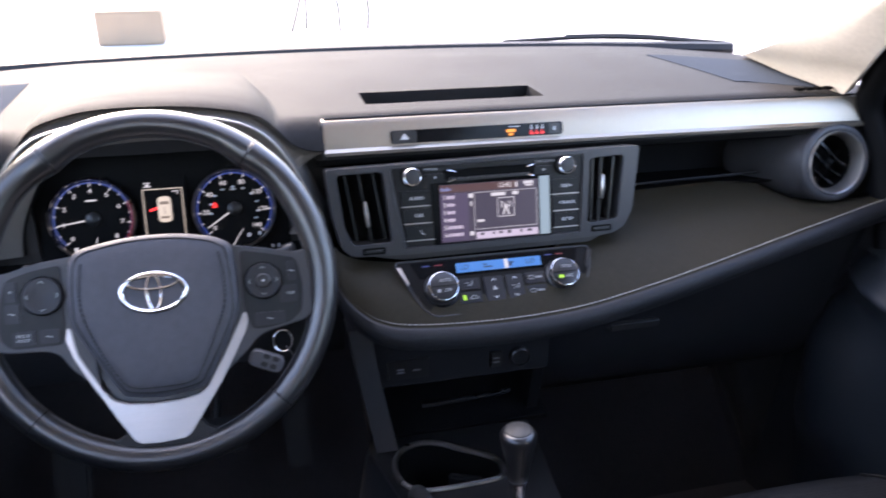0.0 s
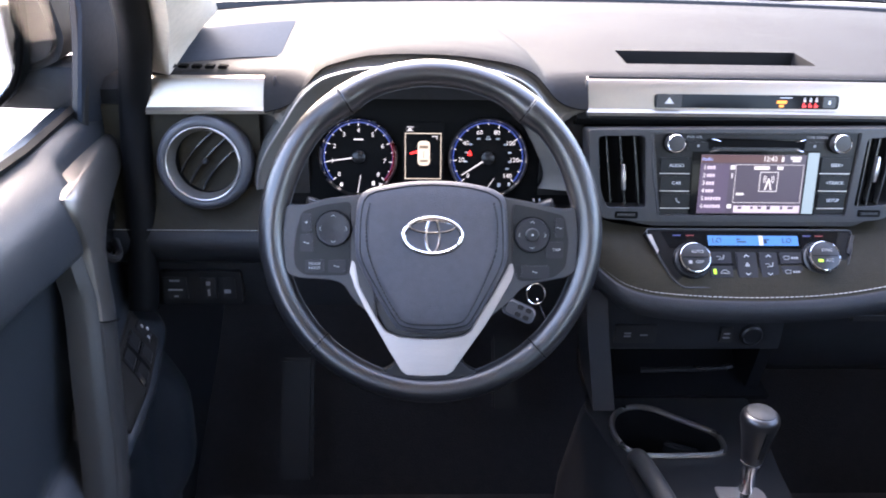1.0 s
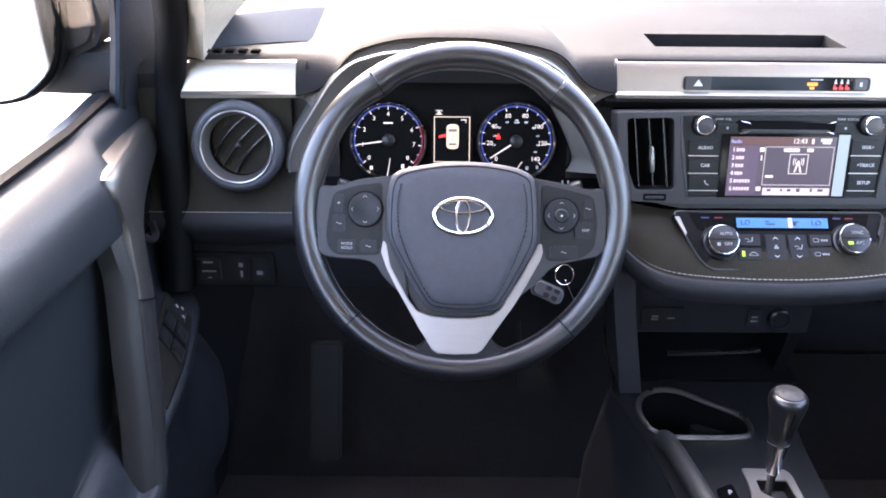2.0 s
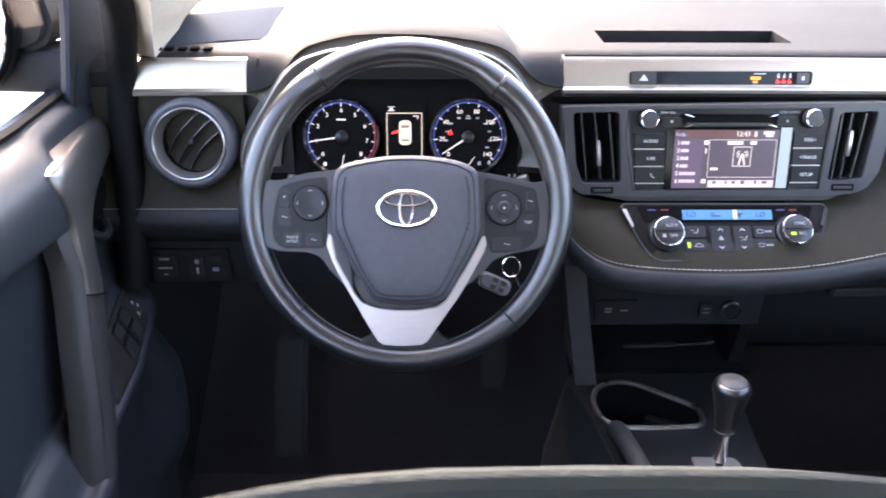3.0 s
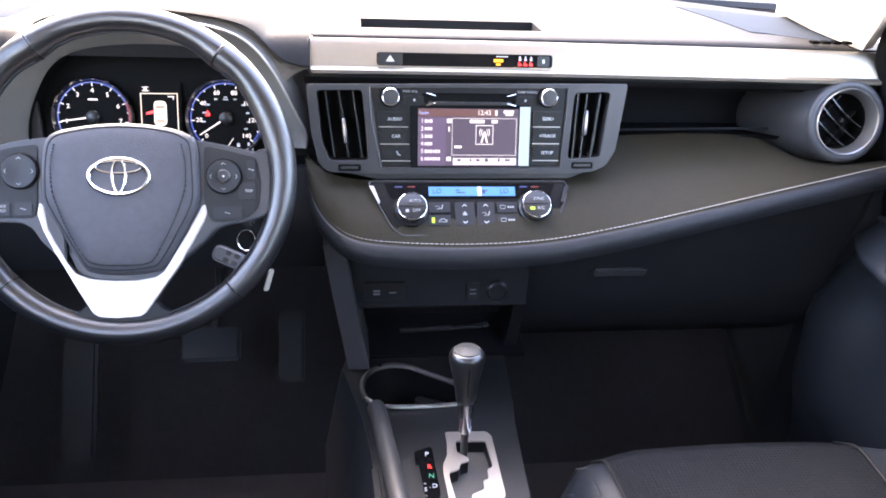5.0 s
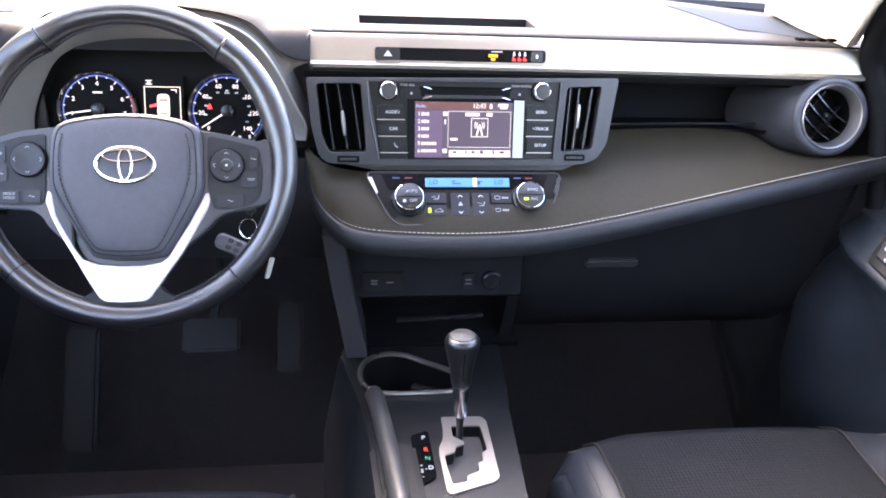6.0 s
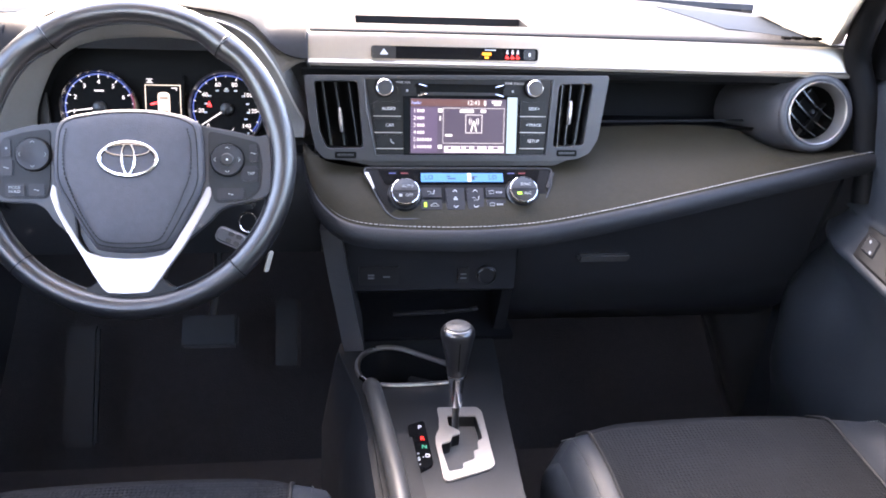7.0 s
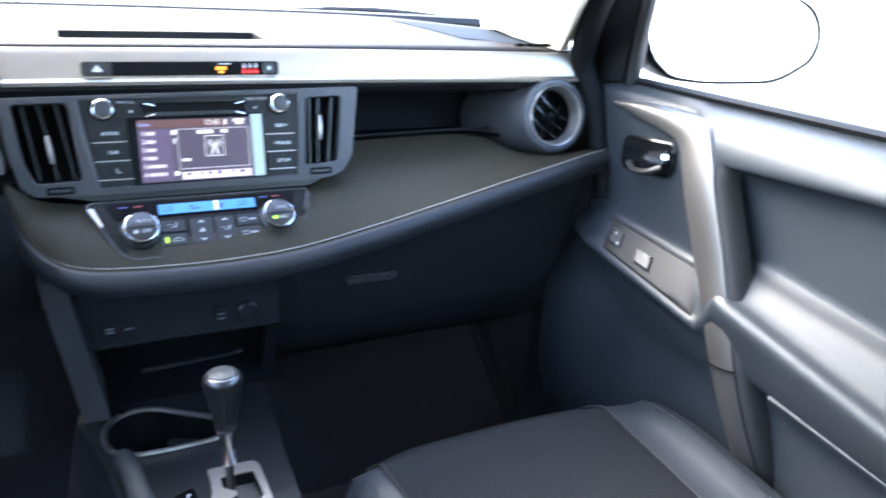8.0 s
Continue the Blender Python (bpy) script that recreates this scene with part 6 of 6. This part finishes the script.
    for a, b in zip(arch, arch[1:]):
        n = max(1, round((b - a).length / 0.0038))
        for k in range(n):
            acc.append(tube([a.lerp(b, (k + 0.1) / n) + Vector((0, 0.0, 0.0013)), a.lerp(b, (k + 0.5) / n) + Vector((0, 0, 0.0018)), a.lerp(b, (k + 0.9) / n) + Vector((0, 0, 0.0013))], 0.0005, seg=5))
    tagged(part("stitching", join(*acc), M_SEAM, head, "pale grey-green thread stitching"), kind="stuff")
    for sx in (-1, 1):
        part("headrest_post", tube([(hx + sx * 0.055, hy + 0.005, hz - rz - 0.12), (hx + sx * 0.055, hy + 0.003, hz - rz * 0.7)], 0.006, seg=12), M_CHROME, head, "chrome post")
    return ob


build_seat("driver_seat", "driver's seat in dark cloth with grey leatherette bolsters", -0.665, -0.168, 0.712, (-0.362, 0.046, 0.8702, 0.095, 0.085, 0.095))
build_seat("passenger_seat", "passenger's seat in dark cloth with grey leatherette bolsters", 0.112, 0.605, 0.790, (0.36, -0.02, 0.872, 0.128, 0.056, 0.095), 19)


# ---- doors ----
def build_door(side, name, label):
    """Front door, drawn on the passenger's side and mirrored for the driver's, whose trim stands further in."""
    def fx(bm):
        if side < 0:
            for v in bm.verts:
                if v.co.x < 0.735:
                    k = min(1.0, max(0.0, (1.06 - v.co.y) / 0.28))
                    f = min(1.0, max(0.0, (0.74 - v.co.z) / 0.24))
                    drop = 0.05 * min(1.0, max(0.0, (0.745 - v.co.z) / 0.11))
                    v.co.x -= 0.025 * k
                    high = min(1.0, max(0.0, (v.co.z - 0.58) / 0.08))
                    v.co.y += (0.07 + 0.025 * f) * (k + (1 - k) * high)
                    v.co.z -= drop * min(1.0, max(0.0, v.co.z / 0.3))
            mirror_x(bm)
        return bm

    ob = thing(name, label, "car door", (0.68 if side > 0 else 2 * CAR_X - 0.68, 0.5, -0.1))

    def sill_z(y):
        return 0.738 + 0.022 * (0.95 - max(y, 0.3))

    def bar_y(z):
        """Where the pull bar crosses the trim at height z."""
        return 0.605 + 0.55 * (z - 0.36)

    def rear(y):
        """Trim behind the pull bar: padded top, recessed insert, sloping armrest, pocket."""
        y = max(y, 0.2)
        s, zs = sill_z(y), 0.679 + 0.07 * (0.736 - y)
        zr, ze, zp = 0.553 - 0.10 * (0.634 - y), 0.516 - 0.16 * (0.62 - y), 0.425 - 0.08 * (0.586 - y)
        if side < 0:
            zr, ze, zp = zr - 0.075, ze - 0.085, zp - 0.05
        return [(0.70 if side > 0 else 0.681, s + 0.004), (0.682 if side > 0 else 0.679, s + 0.003), (0.667, s - 0.001), (0.648, s - 0.008), (0.631, s - 0.020), (0.622, s - 0.036), (0.619, zs + 0.004), (0.624, zs - 0.003), (0.642, zs - 0.007), (0.652, zs - 0.02), (0.653, zs - 0.05), (0.651, zr + 0.02), (0.644, zr + 0.004), (0.628, zr - 0.008), (0.606, ze + 0.006), (0.590, ze + 0.001), (0.583, ze - 0.006), (0.582, ze - 0.018), (0.592, ze - 0.05), (0.604, zp), (0.622, zp - 0.012), (0.618, 0.30), (0.605, 0.20), (0.612, 0.08), (0.64, -0.06)]

    def front(y):
        """Trim ahead of the pull bar: flat insert above the sloping switch panel, speaker bulge below."""
        s = sill_z(y)
        zu, zl = 0.532 - 0.06 * (0.93 - y), 0.490 - 0.125 * (0.915 - y)
        c = 0.25 * max(0.0, y - 1.0) + 1.2 * max(0.0, y - 0.945) ** 1.5
        g = 0.048 * math.exp(-(abs(y - 0.985) / 0.085) ** 3)
        return [(0.70 if side > 0 else 0.681, s + 0.004), (0.675, s + 0.004), (0.665, s), (0.655, s - 0.008), (0.651, s - 0.022), (0.650, s - 0.038), (0.650, s - 0.05), (0.650, 0.66), (0.651, 0.64), (0.651, 0.62), (0.651, 0.59), (0.649, zu + 0.03), (0.645, zu + 0.010), (0.638, zu + 0.002), (0.626 + c, zu - 0.004), (0.604 + c, zl + 0.012), (0.594 + c, zl + 0.004), (0.592 + c, zl - 0.004), (0.600 + c, zl - 0.016), (0.612 + c * 0.6, zl - 0.05), (0.628 - g * 0.9, 0.375), (0.630 - g, 0.30), (0.628 - g * 0.8, 0.22), (0.632 - g * 0.2, 0.13), (0.64, -0.06)]

    rows = []
    for k in range(72):
        y = 1.055 - 0.0165 * k if k < 50 else 0.23 - 0.06 * (k - 50)
        row = []
        for (xf, zf), (xr, zr) in zip(front(y), rear(y)):
            w = min(1.0, max(0.0, 0.5 + (bar_y((zf + zr) / 2) - y) / 0.03))
            w = w * w * (3 - 2 * w)
            row.append((xf + (xr - xf) * w, y, zf + (zr - zf) * w))
        fine = smooth_path(row, 3)
        rows.append([Vector((p.x, y, p.z)) for p in fine])
    part("door_panel", fx(sheet(rows, 0.02, (1, 0, 0))), M_DOOR, ob, "dark blue-grey moulded door trim", 70)
    part("outer_skin", fx(rbox(0.03, 1.5, 0.82, 0.01, top_frame(0.76, 0.36, 0.245))), M_PAINT, ob, "grey painted outer skin")
    part("window_seal", fx(sheet([[(0.672, y, sill_z(y) + 0.003), (0.669, y, sill_z(y) + 0.009), (0.676, y, sill_z(y) + 0.013), (0.681 if side < 0 else 0.70, y, sill_z(y) + (0.006 if side < 0 else 0.011))] for y in (1.06, 0.95, 0.8, 0.5, 0.2, -0.1)])), M_SEAL, ob, "black window seal")
    part("window_pane", fx(sheet([[(0.685, 0.98, 0.72), (0.685, 0.4, 0.73), (0.685, -0.08, 0.74)], [(0.64, 0.86, 0.95), (0.64, 0.4, 0.96), (0.64, -0.08, 0.97)], [(0.585, 0.66, 1.2), (0.585, 0.4, 1.21), (0.585, -0.08, 1.22)]], 0.004, (1, 0, 0))), M_GLASS, ob, "clear side window")
    if side < 0:
        corner = mirror_x(sheet([[(0.640, 1.140, 0.700), (0.618, 1.140, 0.850), (0.590, 1.075, 0.960)], [(0.647, 1.100, 0.706), (0.625, 1.096, 0.852), (0.600, 1.040, 0.960)], [(0.648, 1.055, 0.722), (0.627, 1.060, 0.857), (0.602, 1.000, 0.965)], [(0.651, 1.012, 0.734), (0.631, 1.028, 0.864), (0.608, 0.965, 0.970)]], 0.005, (1, 0, 0)))
        sash = mirror_x(tube(smooth_path([(0.657, 1.020, 0.726), (0.643, 1.046, 0.860), (0.622, 0.990, 0.97), (0.60, 0.77, 1.19), (0.59, 0.57, 1.225), (0.59, 0.02, 1.23)], 5), 0.010, seg=8))
        part("corner_panel", corner, M_COVER, ob, "black triangular mirror panel", 60)
        part("window_frame", sash, M_RUBBER, ob, "black window frame")
    else:
        part("corner_panel", fx(sheet([[(0.625, 1.085, 0.733), (0.605, 1.065, 0.83), (0.590, 1.02, 0.92)], [(0.655, 1.065, 0.735), (0.652, 1.055, 0.83), (0.645, 1.02, 0.92)], [(0.652, 1.03, 0.738), (0.648, 1.015, 0.83), (0.643, 0.98, 0.93)], [(0.660, 0.995, 0.742), (0.656, 0.985, 0.83), (0.648, 0.95, 0.94)]], 0.03, (1, 0, 0))), M_SEAL, ob, "black triangular mirror panel")
        part("window_frame", fx(tube(smooth_path([(0.672, 0.985, 0.735), (0.668, 0.972, 0.83), (0.652, 0.92, 0.96), (0.60, 0.70, 1.19), (0.59, 0.5, 1.225), (0.59, -0.05, 1.23)], 5), 0.011, seg=8)), M_RUBBER, ob, "black window frame")

    # silver pull: a wedge along the sill that turns down into the bar
    lead = [(0.650, 0.995, 0.708), (0.642, 0.93, 0.700), (0.634, 0.865, 0.695), (0.624, 0.815, 0.686)]
    trail = [(0.650, 0.985, 0.716), (0.640, 0.91, 0.724), (0.632, 0.83, 0.727), (0.624, 0.765, 0.724)]
    if side < 0:
        lead = [(0.648, 1.055, 0.696), (0.640, 0.985, 0.684), (0.632, 0.905, 0.678), (0.622, 0.835, 0.672)]
        trail = [(0.650, 1.045, 0.712), (0.642, 0.945, 0.719), (0.632, 0.840, 0.723), (0.623, 0.755, 0.722)]
    lead = smooth_path(lead + [(0.616, 0.790, 0.655), (0.609, 0.765, 0.615), (0.602, 0.727, 0.555), (0.595, 0.687, 0.49), (0.591, 0.652, 0.43), (0.593, 0.622, 0.375), (0.600, 0.598, 0.33), (0.612, 0.585, 0.29)], 5)
    trail = smooth_path(trail + [(0.616, 0.735, 0.690), (0.609, 0.712, 0.645), (0.602, 0.672, 0.575), (0.595, 0.637, 0.505), (0.591, 0.606, 0.437), (0.593, 0.578, 0.380), (0.600, 0.556, 0.335), (0.612, 0.543, 0.295)], 5)
    if side < 0:
        trail = [a.lerp(b, 0.68 if k > 20 else 1 - 0.32 * max(0, k - 15) / 5) for k, (a, b) in enumerate(zip(lead, trail))]
    rings = []
    for a, b in zip(lead, trail):
        o = Vector((-1, 0, 0))
        rings.append([a - o * 0.026, a - o * 0.003, a.lerp(b, 0.06) + o * 0.003, a.lerp(b, 0.2) + o * 0.006, a.lerp(b, 0.5) + o * 0.0075, a.lerp(b, 0.8) + o * 0.006, a.lerp(b, 0.94) + o * 0.003, b - o * 0.003, b - o * 0.026])
    # driver's silver stops sooner; the extra dark length paints the bar's shadow
    cut = 41 if side > 0 else 27
    part("grab_handle", fx(loft(rings[:cut])), M_PULL, ob, "silver-grey pull handle")
    part("grab_foot", fx(loft(rings[cut - 1:])), M_BAR, ob, "dark lower end of the handle, driver's side darkened as shade")
    back = []
    for k, (a, b) in enumerate(zip(lead, trail)):
        if k < 18:
            continue
        d = (b - a).normalized()
        top = max(0.0, 1 - (k - 18) / 6)
        lift = Vector((0.012 * top, 0, 0.010 * top))
        back.append([b + Vector((-0.001, 0, 0)) + lift, b + d * 0.004 + Vector((0.002, 0, 0)) + lift, b + d * 0.009 + Vector((0.010, -0.002, 0)) + lift, b + d * 0.010 + Vector((0.03, -0.003, 0)) + lift, b + Vector((0.03, 0, 0)) + lift])
    part("bar_back", fx(loft(back)), M_BAR, ob, "dark back of the pull bar")
    part("handle_seam", fx(tube([p + Vector((-0.002, 0.001, 0.001)) for p in (rings[cut - 1][1:8])], 0.0012, seg=6)), M_VOID, ob)

    # latch in its recess
    ctr = lambda a, b: (0.897 + a, 0.646 + b + a * -0.10)
    recess = part("latch_recess", fx(loft([[(0.648, *ctr(a, b)) for a, b in rrect(0.120, 0.054, 0.016)], [(0.646, *ctr(a, b)) for a, b in rrect(0.114, 0.048, 0.014)], [(0.662, *ctr(a, b)) for a, b in rrect(0.104, 0.040, 0.012)]])), M_GLOSS, ob, "black latch recess")
    part("latch_lever", fx(rbox(0.016, 0.048, 0.020, 0.006, Matrix.Translation((0.641, 0.868, 0.652)) @ Matrix.Rotation(radians(-14), 4, "X"))), M_CHROME, recess, "chrome door latch")
    part("latch_pull", fx(tube(smooth_path([(0.642, 0.93, 0.628), (0.632, 0.905, 0.623), (0.632, 0.875, 0.628), (0.640, 0.855, 0.640)], 5), 0.005, seg=8)), M_SATIN, recess)

    # sloping switch panel
    def panel(u, v, lift=0.004):
        """u along the panel from front to back, v from the door inwards."""
        y = 0.938 - 0.205 * u - 0.028 * v
        zu, zl = 0.532 - 0.06 * (0.93 - y), 0.490 - 0.125 * (0.915 - y)
        c = 1.2 * max(0.0, y - 0.945) ** 1.5
        return Vector((0.634 + (0.597 - 0.634) * v + c - 0.6 * lift, y, zu + 0.002 + (zl + 0.006 - zu - 0.002) * v + 0.8 * lift))

    def patch(u0, u1, v0, v1, lift, n=5):
        """A raised piece on the panel with eased edges."""
        rows = []
        for i in range(n + 2):
            u = u0 + (u1 - u0) * min(1, max(0, (i - 0.5) / n)) if 0 < i < n + 1 else (u0 if i == 0 else u1)
            row = []
            for j in range(n + 2):
                v = v0 + (v1 - v0) * min(1, max(0, (j - 0.5) / n)) if 0 < j < n + 1 else (v0 if j == 0 else v1)
                row.append(panel(u, v, lift if 0 < i < n + 1 and 0 < j < n + 1 else lift - 0.003))
            rows.append(row)
        return sheet(rows, 0.004, (0.6, 0, -0.8))

    sw = part("switch_panel", fx(patch(0.0, 1.0, 0.02, 0.98, 0.003, 10)), M_PANEL, ob, "satin grey-brown switch panel")
    if side > 0:
        part("window_switch", fx(patch(0.36, 0.54, 0.40, 0.80, 0.007)), M_BUTTON, sw, "black window switch")
    else:
        part("switch_well", fx(patch(0.22, 0.72, 0.12, 0.92, 0.0042)), M_VOID, sw)
        for u in (0.26, 0.50):
            for v in (0.16, 0.54):
                part("window_switch", fx(patch(u + 0.02, u + 0.19, v, v + 0.33, 0.008)), M_BUTTON, sw, "black window switch")
    part("lock_switch", fx(patch(0.05, 0.20, 0.25, 0.75, 0.0055)), M_BUTTON, sw)
    for u, v in ((0.10, 0.36), (0.145, 0.60)) + (((0.06, 0.52),) if side < 0 else ()):
        part("lock_mark", fx(patch(u, u + 0.025, v, v + 0.11, 0.0075, 2)), M_PRINT, sw)
    part("pocket_edge", fx(tube(smooth_path([(0.604, y, 0.4275 - 0.08 * (0.586 - y)) for y in (0.56, 0.45, 0.35, 0.2)], 4), 0.005, seg=8)), M_DOOR, ob)
    return ob


M_BAR = material("pull_bar_charcoal_shade", (0.0330, 0.0322, 0.0313), 0.45, ior=1.36, mottle=0.06, grain=0.00008, grain_size=0.0010)
M_PULL = material("door_pull_silver", (0.165, 0.156, 0.146), 0.34, metal=0.8, mottle=0.04, grain=0.00003, grain_size=0.0008)
M_PANEL = material("switch_panel_satin", (0.0214, 0.0195, 0.0173), 0.46, ior=1.30, mottle=0.08, grain=0.00005, grain_size=0.0008)
build_door(-1, "driver_door", "driver's door with dark trim and silver pull handle")
build_door(1, "passenger_door", "passenger's door with dark trim and silver pull handle")


def build_mirror(side):
    """Door mirror: rounded shell behind a thin rim, glass turned a little towards the seats, flat foot."""
    fx = (lambda bm: bm) if side > 0 else mirror_x
    x, y, z = (0.868, 0.99, 0.822) if side > 0 else (0.868, 1.0, 0.818)
    ob = thing("side_mirror", "dark grey door mirror on a flat foot", "mirror", (x if side > 0 else 2 * CAR_X - x, y, z), group="door mirrors")
    turn = Matrix.Translation((x, y, z)) @ Matrix.Rotation(radians(90), 4, "X") @ Matrix.Rotation(radians(-14), 4, "Y")
    w = 0.117
    out = rounded([(-0.160, 0.075), (-0.152, 0.000), (-0.138, -0.042), (-0.100, -0.076), (-0.03, -0.082), (0.100, -0.078), (0.160, -0.040), (0.166, 0.000), (0.146, 0.040), (0.08, 0.070), (-0.06, 0.090)], 0.030, 5)
    rings = []
    for k, h in ((1.0, 0.002), (1.05, 0.004), (1.075, -0.002), (1.085, -0.02), (1.085, -0.05), (1.07, -0.08), (1.02, -0.105), (0.93, -0.124), (0.80, -0.138), (0.62, -0.148), (0.42, -0.154), (0.2, -0.157), (0.04, -0.158)):
        rings.append([turn @ Vector((p[0] * k, p[1] * k, h)) for p in out])
    part("housing", fx(loft(rings)), M_SHELL, ob, "dark grey housing", 80)
    part("rim", fx(plate([(a * 1.055, b * 1.055) for a, b in out], 0.008, turn @ Matrix.Translation((0, 0, 0.009)), holes=[[(a * 0.985, b * 0.985) for a, b in out]], bevel=0.003)), M_MATT, ob, "thin black rim")
    part("mirror_glass", fx(plate([(a * 1.0, b * 1.0) for a, b in out], 0.002, turn @ Matrix.Translation((0, 0, 0.006)))), M_MIRROR, ob, "reflecting mirror glass")
    if side > 0:
        part("fairing", rbox(0.066, 0.11, 0.125, 0.028, top_frame(0.706, 1.065, 0.866), 3, 0.85), M_SHELL, ob, "dark grey shell behind the glass", 80)
    else:
        flank = rounded([(0.695, 0.925), (0.684, 0.890), (0.678, 0.858), (0.672, 0.826), (0.684, 0.799), (0.706, 0.789), (0.752, 0.775), (0.800, 0.760), (0.830, 0.850), (0.800, 0.925)], 0.012, 3)
        part("fairing", mirror_x(plate(flank, 0.09, face_frame(0, 1.05, 0, 0), bevel=0.012, seg=3)), M_SHELL, ob, "dark grey shell behind the glass", 80)
    feet = []
    for a, y0, zz, h in ((0.652, 1.050, 0.736, 0.055), (0.672, 1.050, 0.736, 0.055), (0.70, 1.050, 0.736, 0.054), (0.735, 1.052, 0.736, 0.048), (0.775, 1.056, 0.736, 0.036), (0.82, 1.06, 0.738, 0.032)) if side < 0 else ((0.676, 1.012, 0.755, 0.050), (0.72, 1.022, 0.757, 0.049), (x - w + 0.01, 1.045, 0.760, 0.046), (x - w + 0.06, 1.06, 0.764, 0.040)):
        feet.append([(a, y0 + 0.006, zz), (a, y0, zz + 0.008), (a, y0, zz + h - 0.008), (a, y0 + 0.006, zz + h), (a, y0 + 0.075, zz + h), (a, y0 + 0.075, zz)])
    part("foot", fx(loft(feet)), M_SHELL, ob, "flat grey foot")
    return ob


M_SHELL = material("mirror_shell", (0.014, 0.0155, 0.017), 0.55, mottle=0.06, ior=1.15)
build_mirror(1)
build_mirror(-1)


# ---- footwells ----
def build_pedals():
    brake = thing("brake_pedal", "wide rubber-faced brake pedal", "pedal", (-0.37, 1.2, 0.1))
    part("pad", rbox(0.10, 0.06, 0.014, 0.005, Matrix.Translation((-0.41, 1.2, 0.22)) @ Matrix.Rotation(radians(50), 4, "X")), M_RUBBER, brake)
    part("arm", tube([(-0.41, 1.21, 0.22), (-0.40, 1.27, 0.3), (-0.40, 1.30, 0.42)], 0.008, seg=8), M_BLACK, brake)
    gas = thing("accelerator_pedal", "narrow black accelerator pedal", "pedal", (-0.25, 1.2, 0.05))
    part("pad", rbox(0.045, 0.13, 0.012, 0.004, Matrix.Translation((-0.272, 1.22, 0.20)) @ Matrix.Rotation(radians(55), 4, "X")), M_RUBBER, gas)
    rest = thing("foot_rest", "ribbed black foot rest on the carpet", "foot rest", (-0.62, 1.1, 0.0))
    part("pad", rbox(0.06, 0.22, 0.02, 0.006, Matrix.Translation((-0.65, 1.2, 0.11)) @ Matrix.Rotation(radians(58), 4, "X")), M_RUBBER, rest)


build_pedals()
mat_l = thing("floor_mat", "black carpet floor mat", "mat", (-0.42, 0.95, -0.1), group="floor mats")
part("mat", rbox(0.46, 0.5, 0.012, 0.004, top_frame(-0.42, 0.93, -0.094)), M_CARPET, mat_l)
mat_r = thing("floor_mat", "black carpet floor mat", "mat", (0.36, 0.95, -0.1), group="floor mats")
part("mat", rbox(0.46, 0.5, 0.012, 0.004, top_frame(0.36, 0.95, -0.094)), M_CARPET, mat_r)

# left switch block on the knee panel
switches = thing("dash_switches", "small black switch block on the lower dashboard", "switches", (-0.73, 1.02, 0.49))
ms = face_frame(-0.731, 1.021, 0.492, 4)
part("panel", plate(rrect(0.112, 0.05, 0.004), 0.012, ms, bevel=0.001), M_BLACK, switches)
for dx in (-0.036, 0.010, 0.036):
    part("switch", plate(rrect(0.022 if dx > -0.03 else 0.034, 0.034, 0.002, cx=dx), 0.004, ms @ Matrix.Translation((0, 0, 0.002)), bevel=0.0008), M_BUTTON, switches)
marks("switch_mark", [(-0.036, 0.012, 0.014, 0.003), (-0.036, -0.002, 0.020, 0.0025), (-0.036, -0.012, 0.006, 0.002), (0.010, 0.008, 0.006, 0.006), (0.010, -0.006, 0.003, 0.010), (0.036, -0.004, 0.009, 0.006)], ms @ Matrix.Translation((0, 0, 0.0024)), M_DIMPRINT, switches)


# ---- outside ----
def build_outside():
    box = thing("cardboard_box", "plain brown box on the ground ahead", "box", (-1.95, 12.2, -0.62))
    part("carton", rbox(0.88, 0.6, 0.46, 0.02, top_frame(-1.93, 12.2, -0.39)), M_CARTON, box)
    rack = thing("wire_stand", "thin dark wire stand on the ground ahead", "stand", (0.75, 12.8, -0.62))
    for x0, x1, y in ((0.36, 0.62, 12.8), (1.12, 0.92, 12.8), (0.62, 0.5, 13.2), (1.6, 1.5, 13.0)):
        part("leg", tube(smooth_path([(x0, y, -0.62), ((x0 * 2 + x1) / 3 + 0.04, y, -0.2), (x1, y, 0.35)], 5), 0.022, seg=8), M_RUBBER, rack)
    post = thing("concrete_post", "pale round concrete post", "post", (7.4, 11.2, -0.62))
    part("shaft", lathe([(0.26, 0), (0.26, 3.2), (0.24, 3.25), (0, 3.25)], top_frame(7.45, 11.15, -0.62), 24), M_BEIGE, post)
    wiper = thing("wiper", "black windscreen wiper at rest", "wiper", (0.5, 1.72, 0.78))
    part("blade", tube(smooth_path([(0.25, 1.735, 0.775), (0.45, 1.71, 0.783), (0.62, 1.66, 0.780), (0.72, 1.60, 0.768)], 5), 0.005, seg=6), M_RUBBER, wiper)
    part("arm", tube(smooth_path([(0.40, 1.74, 0.783), (0.55, 1.70, 0.785), (0.74, 1.63, 0.773)], 5), 0.004, seg=6), M_RUBBER, wiper)


M_CARTON = material("brown_card", (0.28, 0.2, 0.13), 0.8, mottle=0.15, patch=0.3)
build_outside()
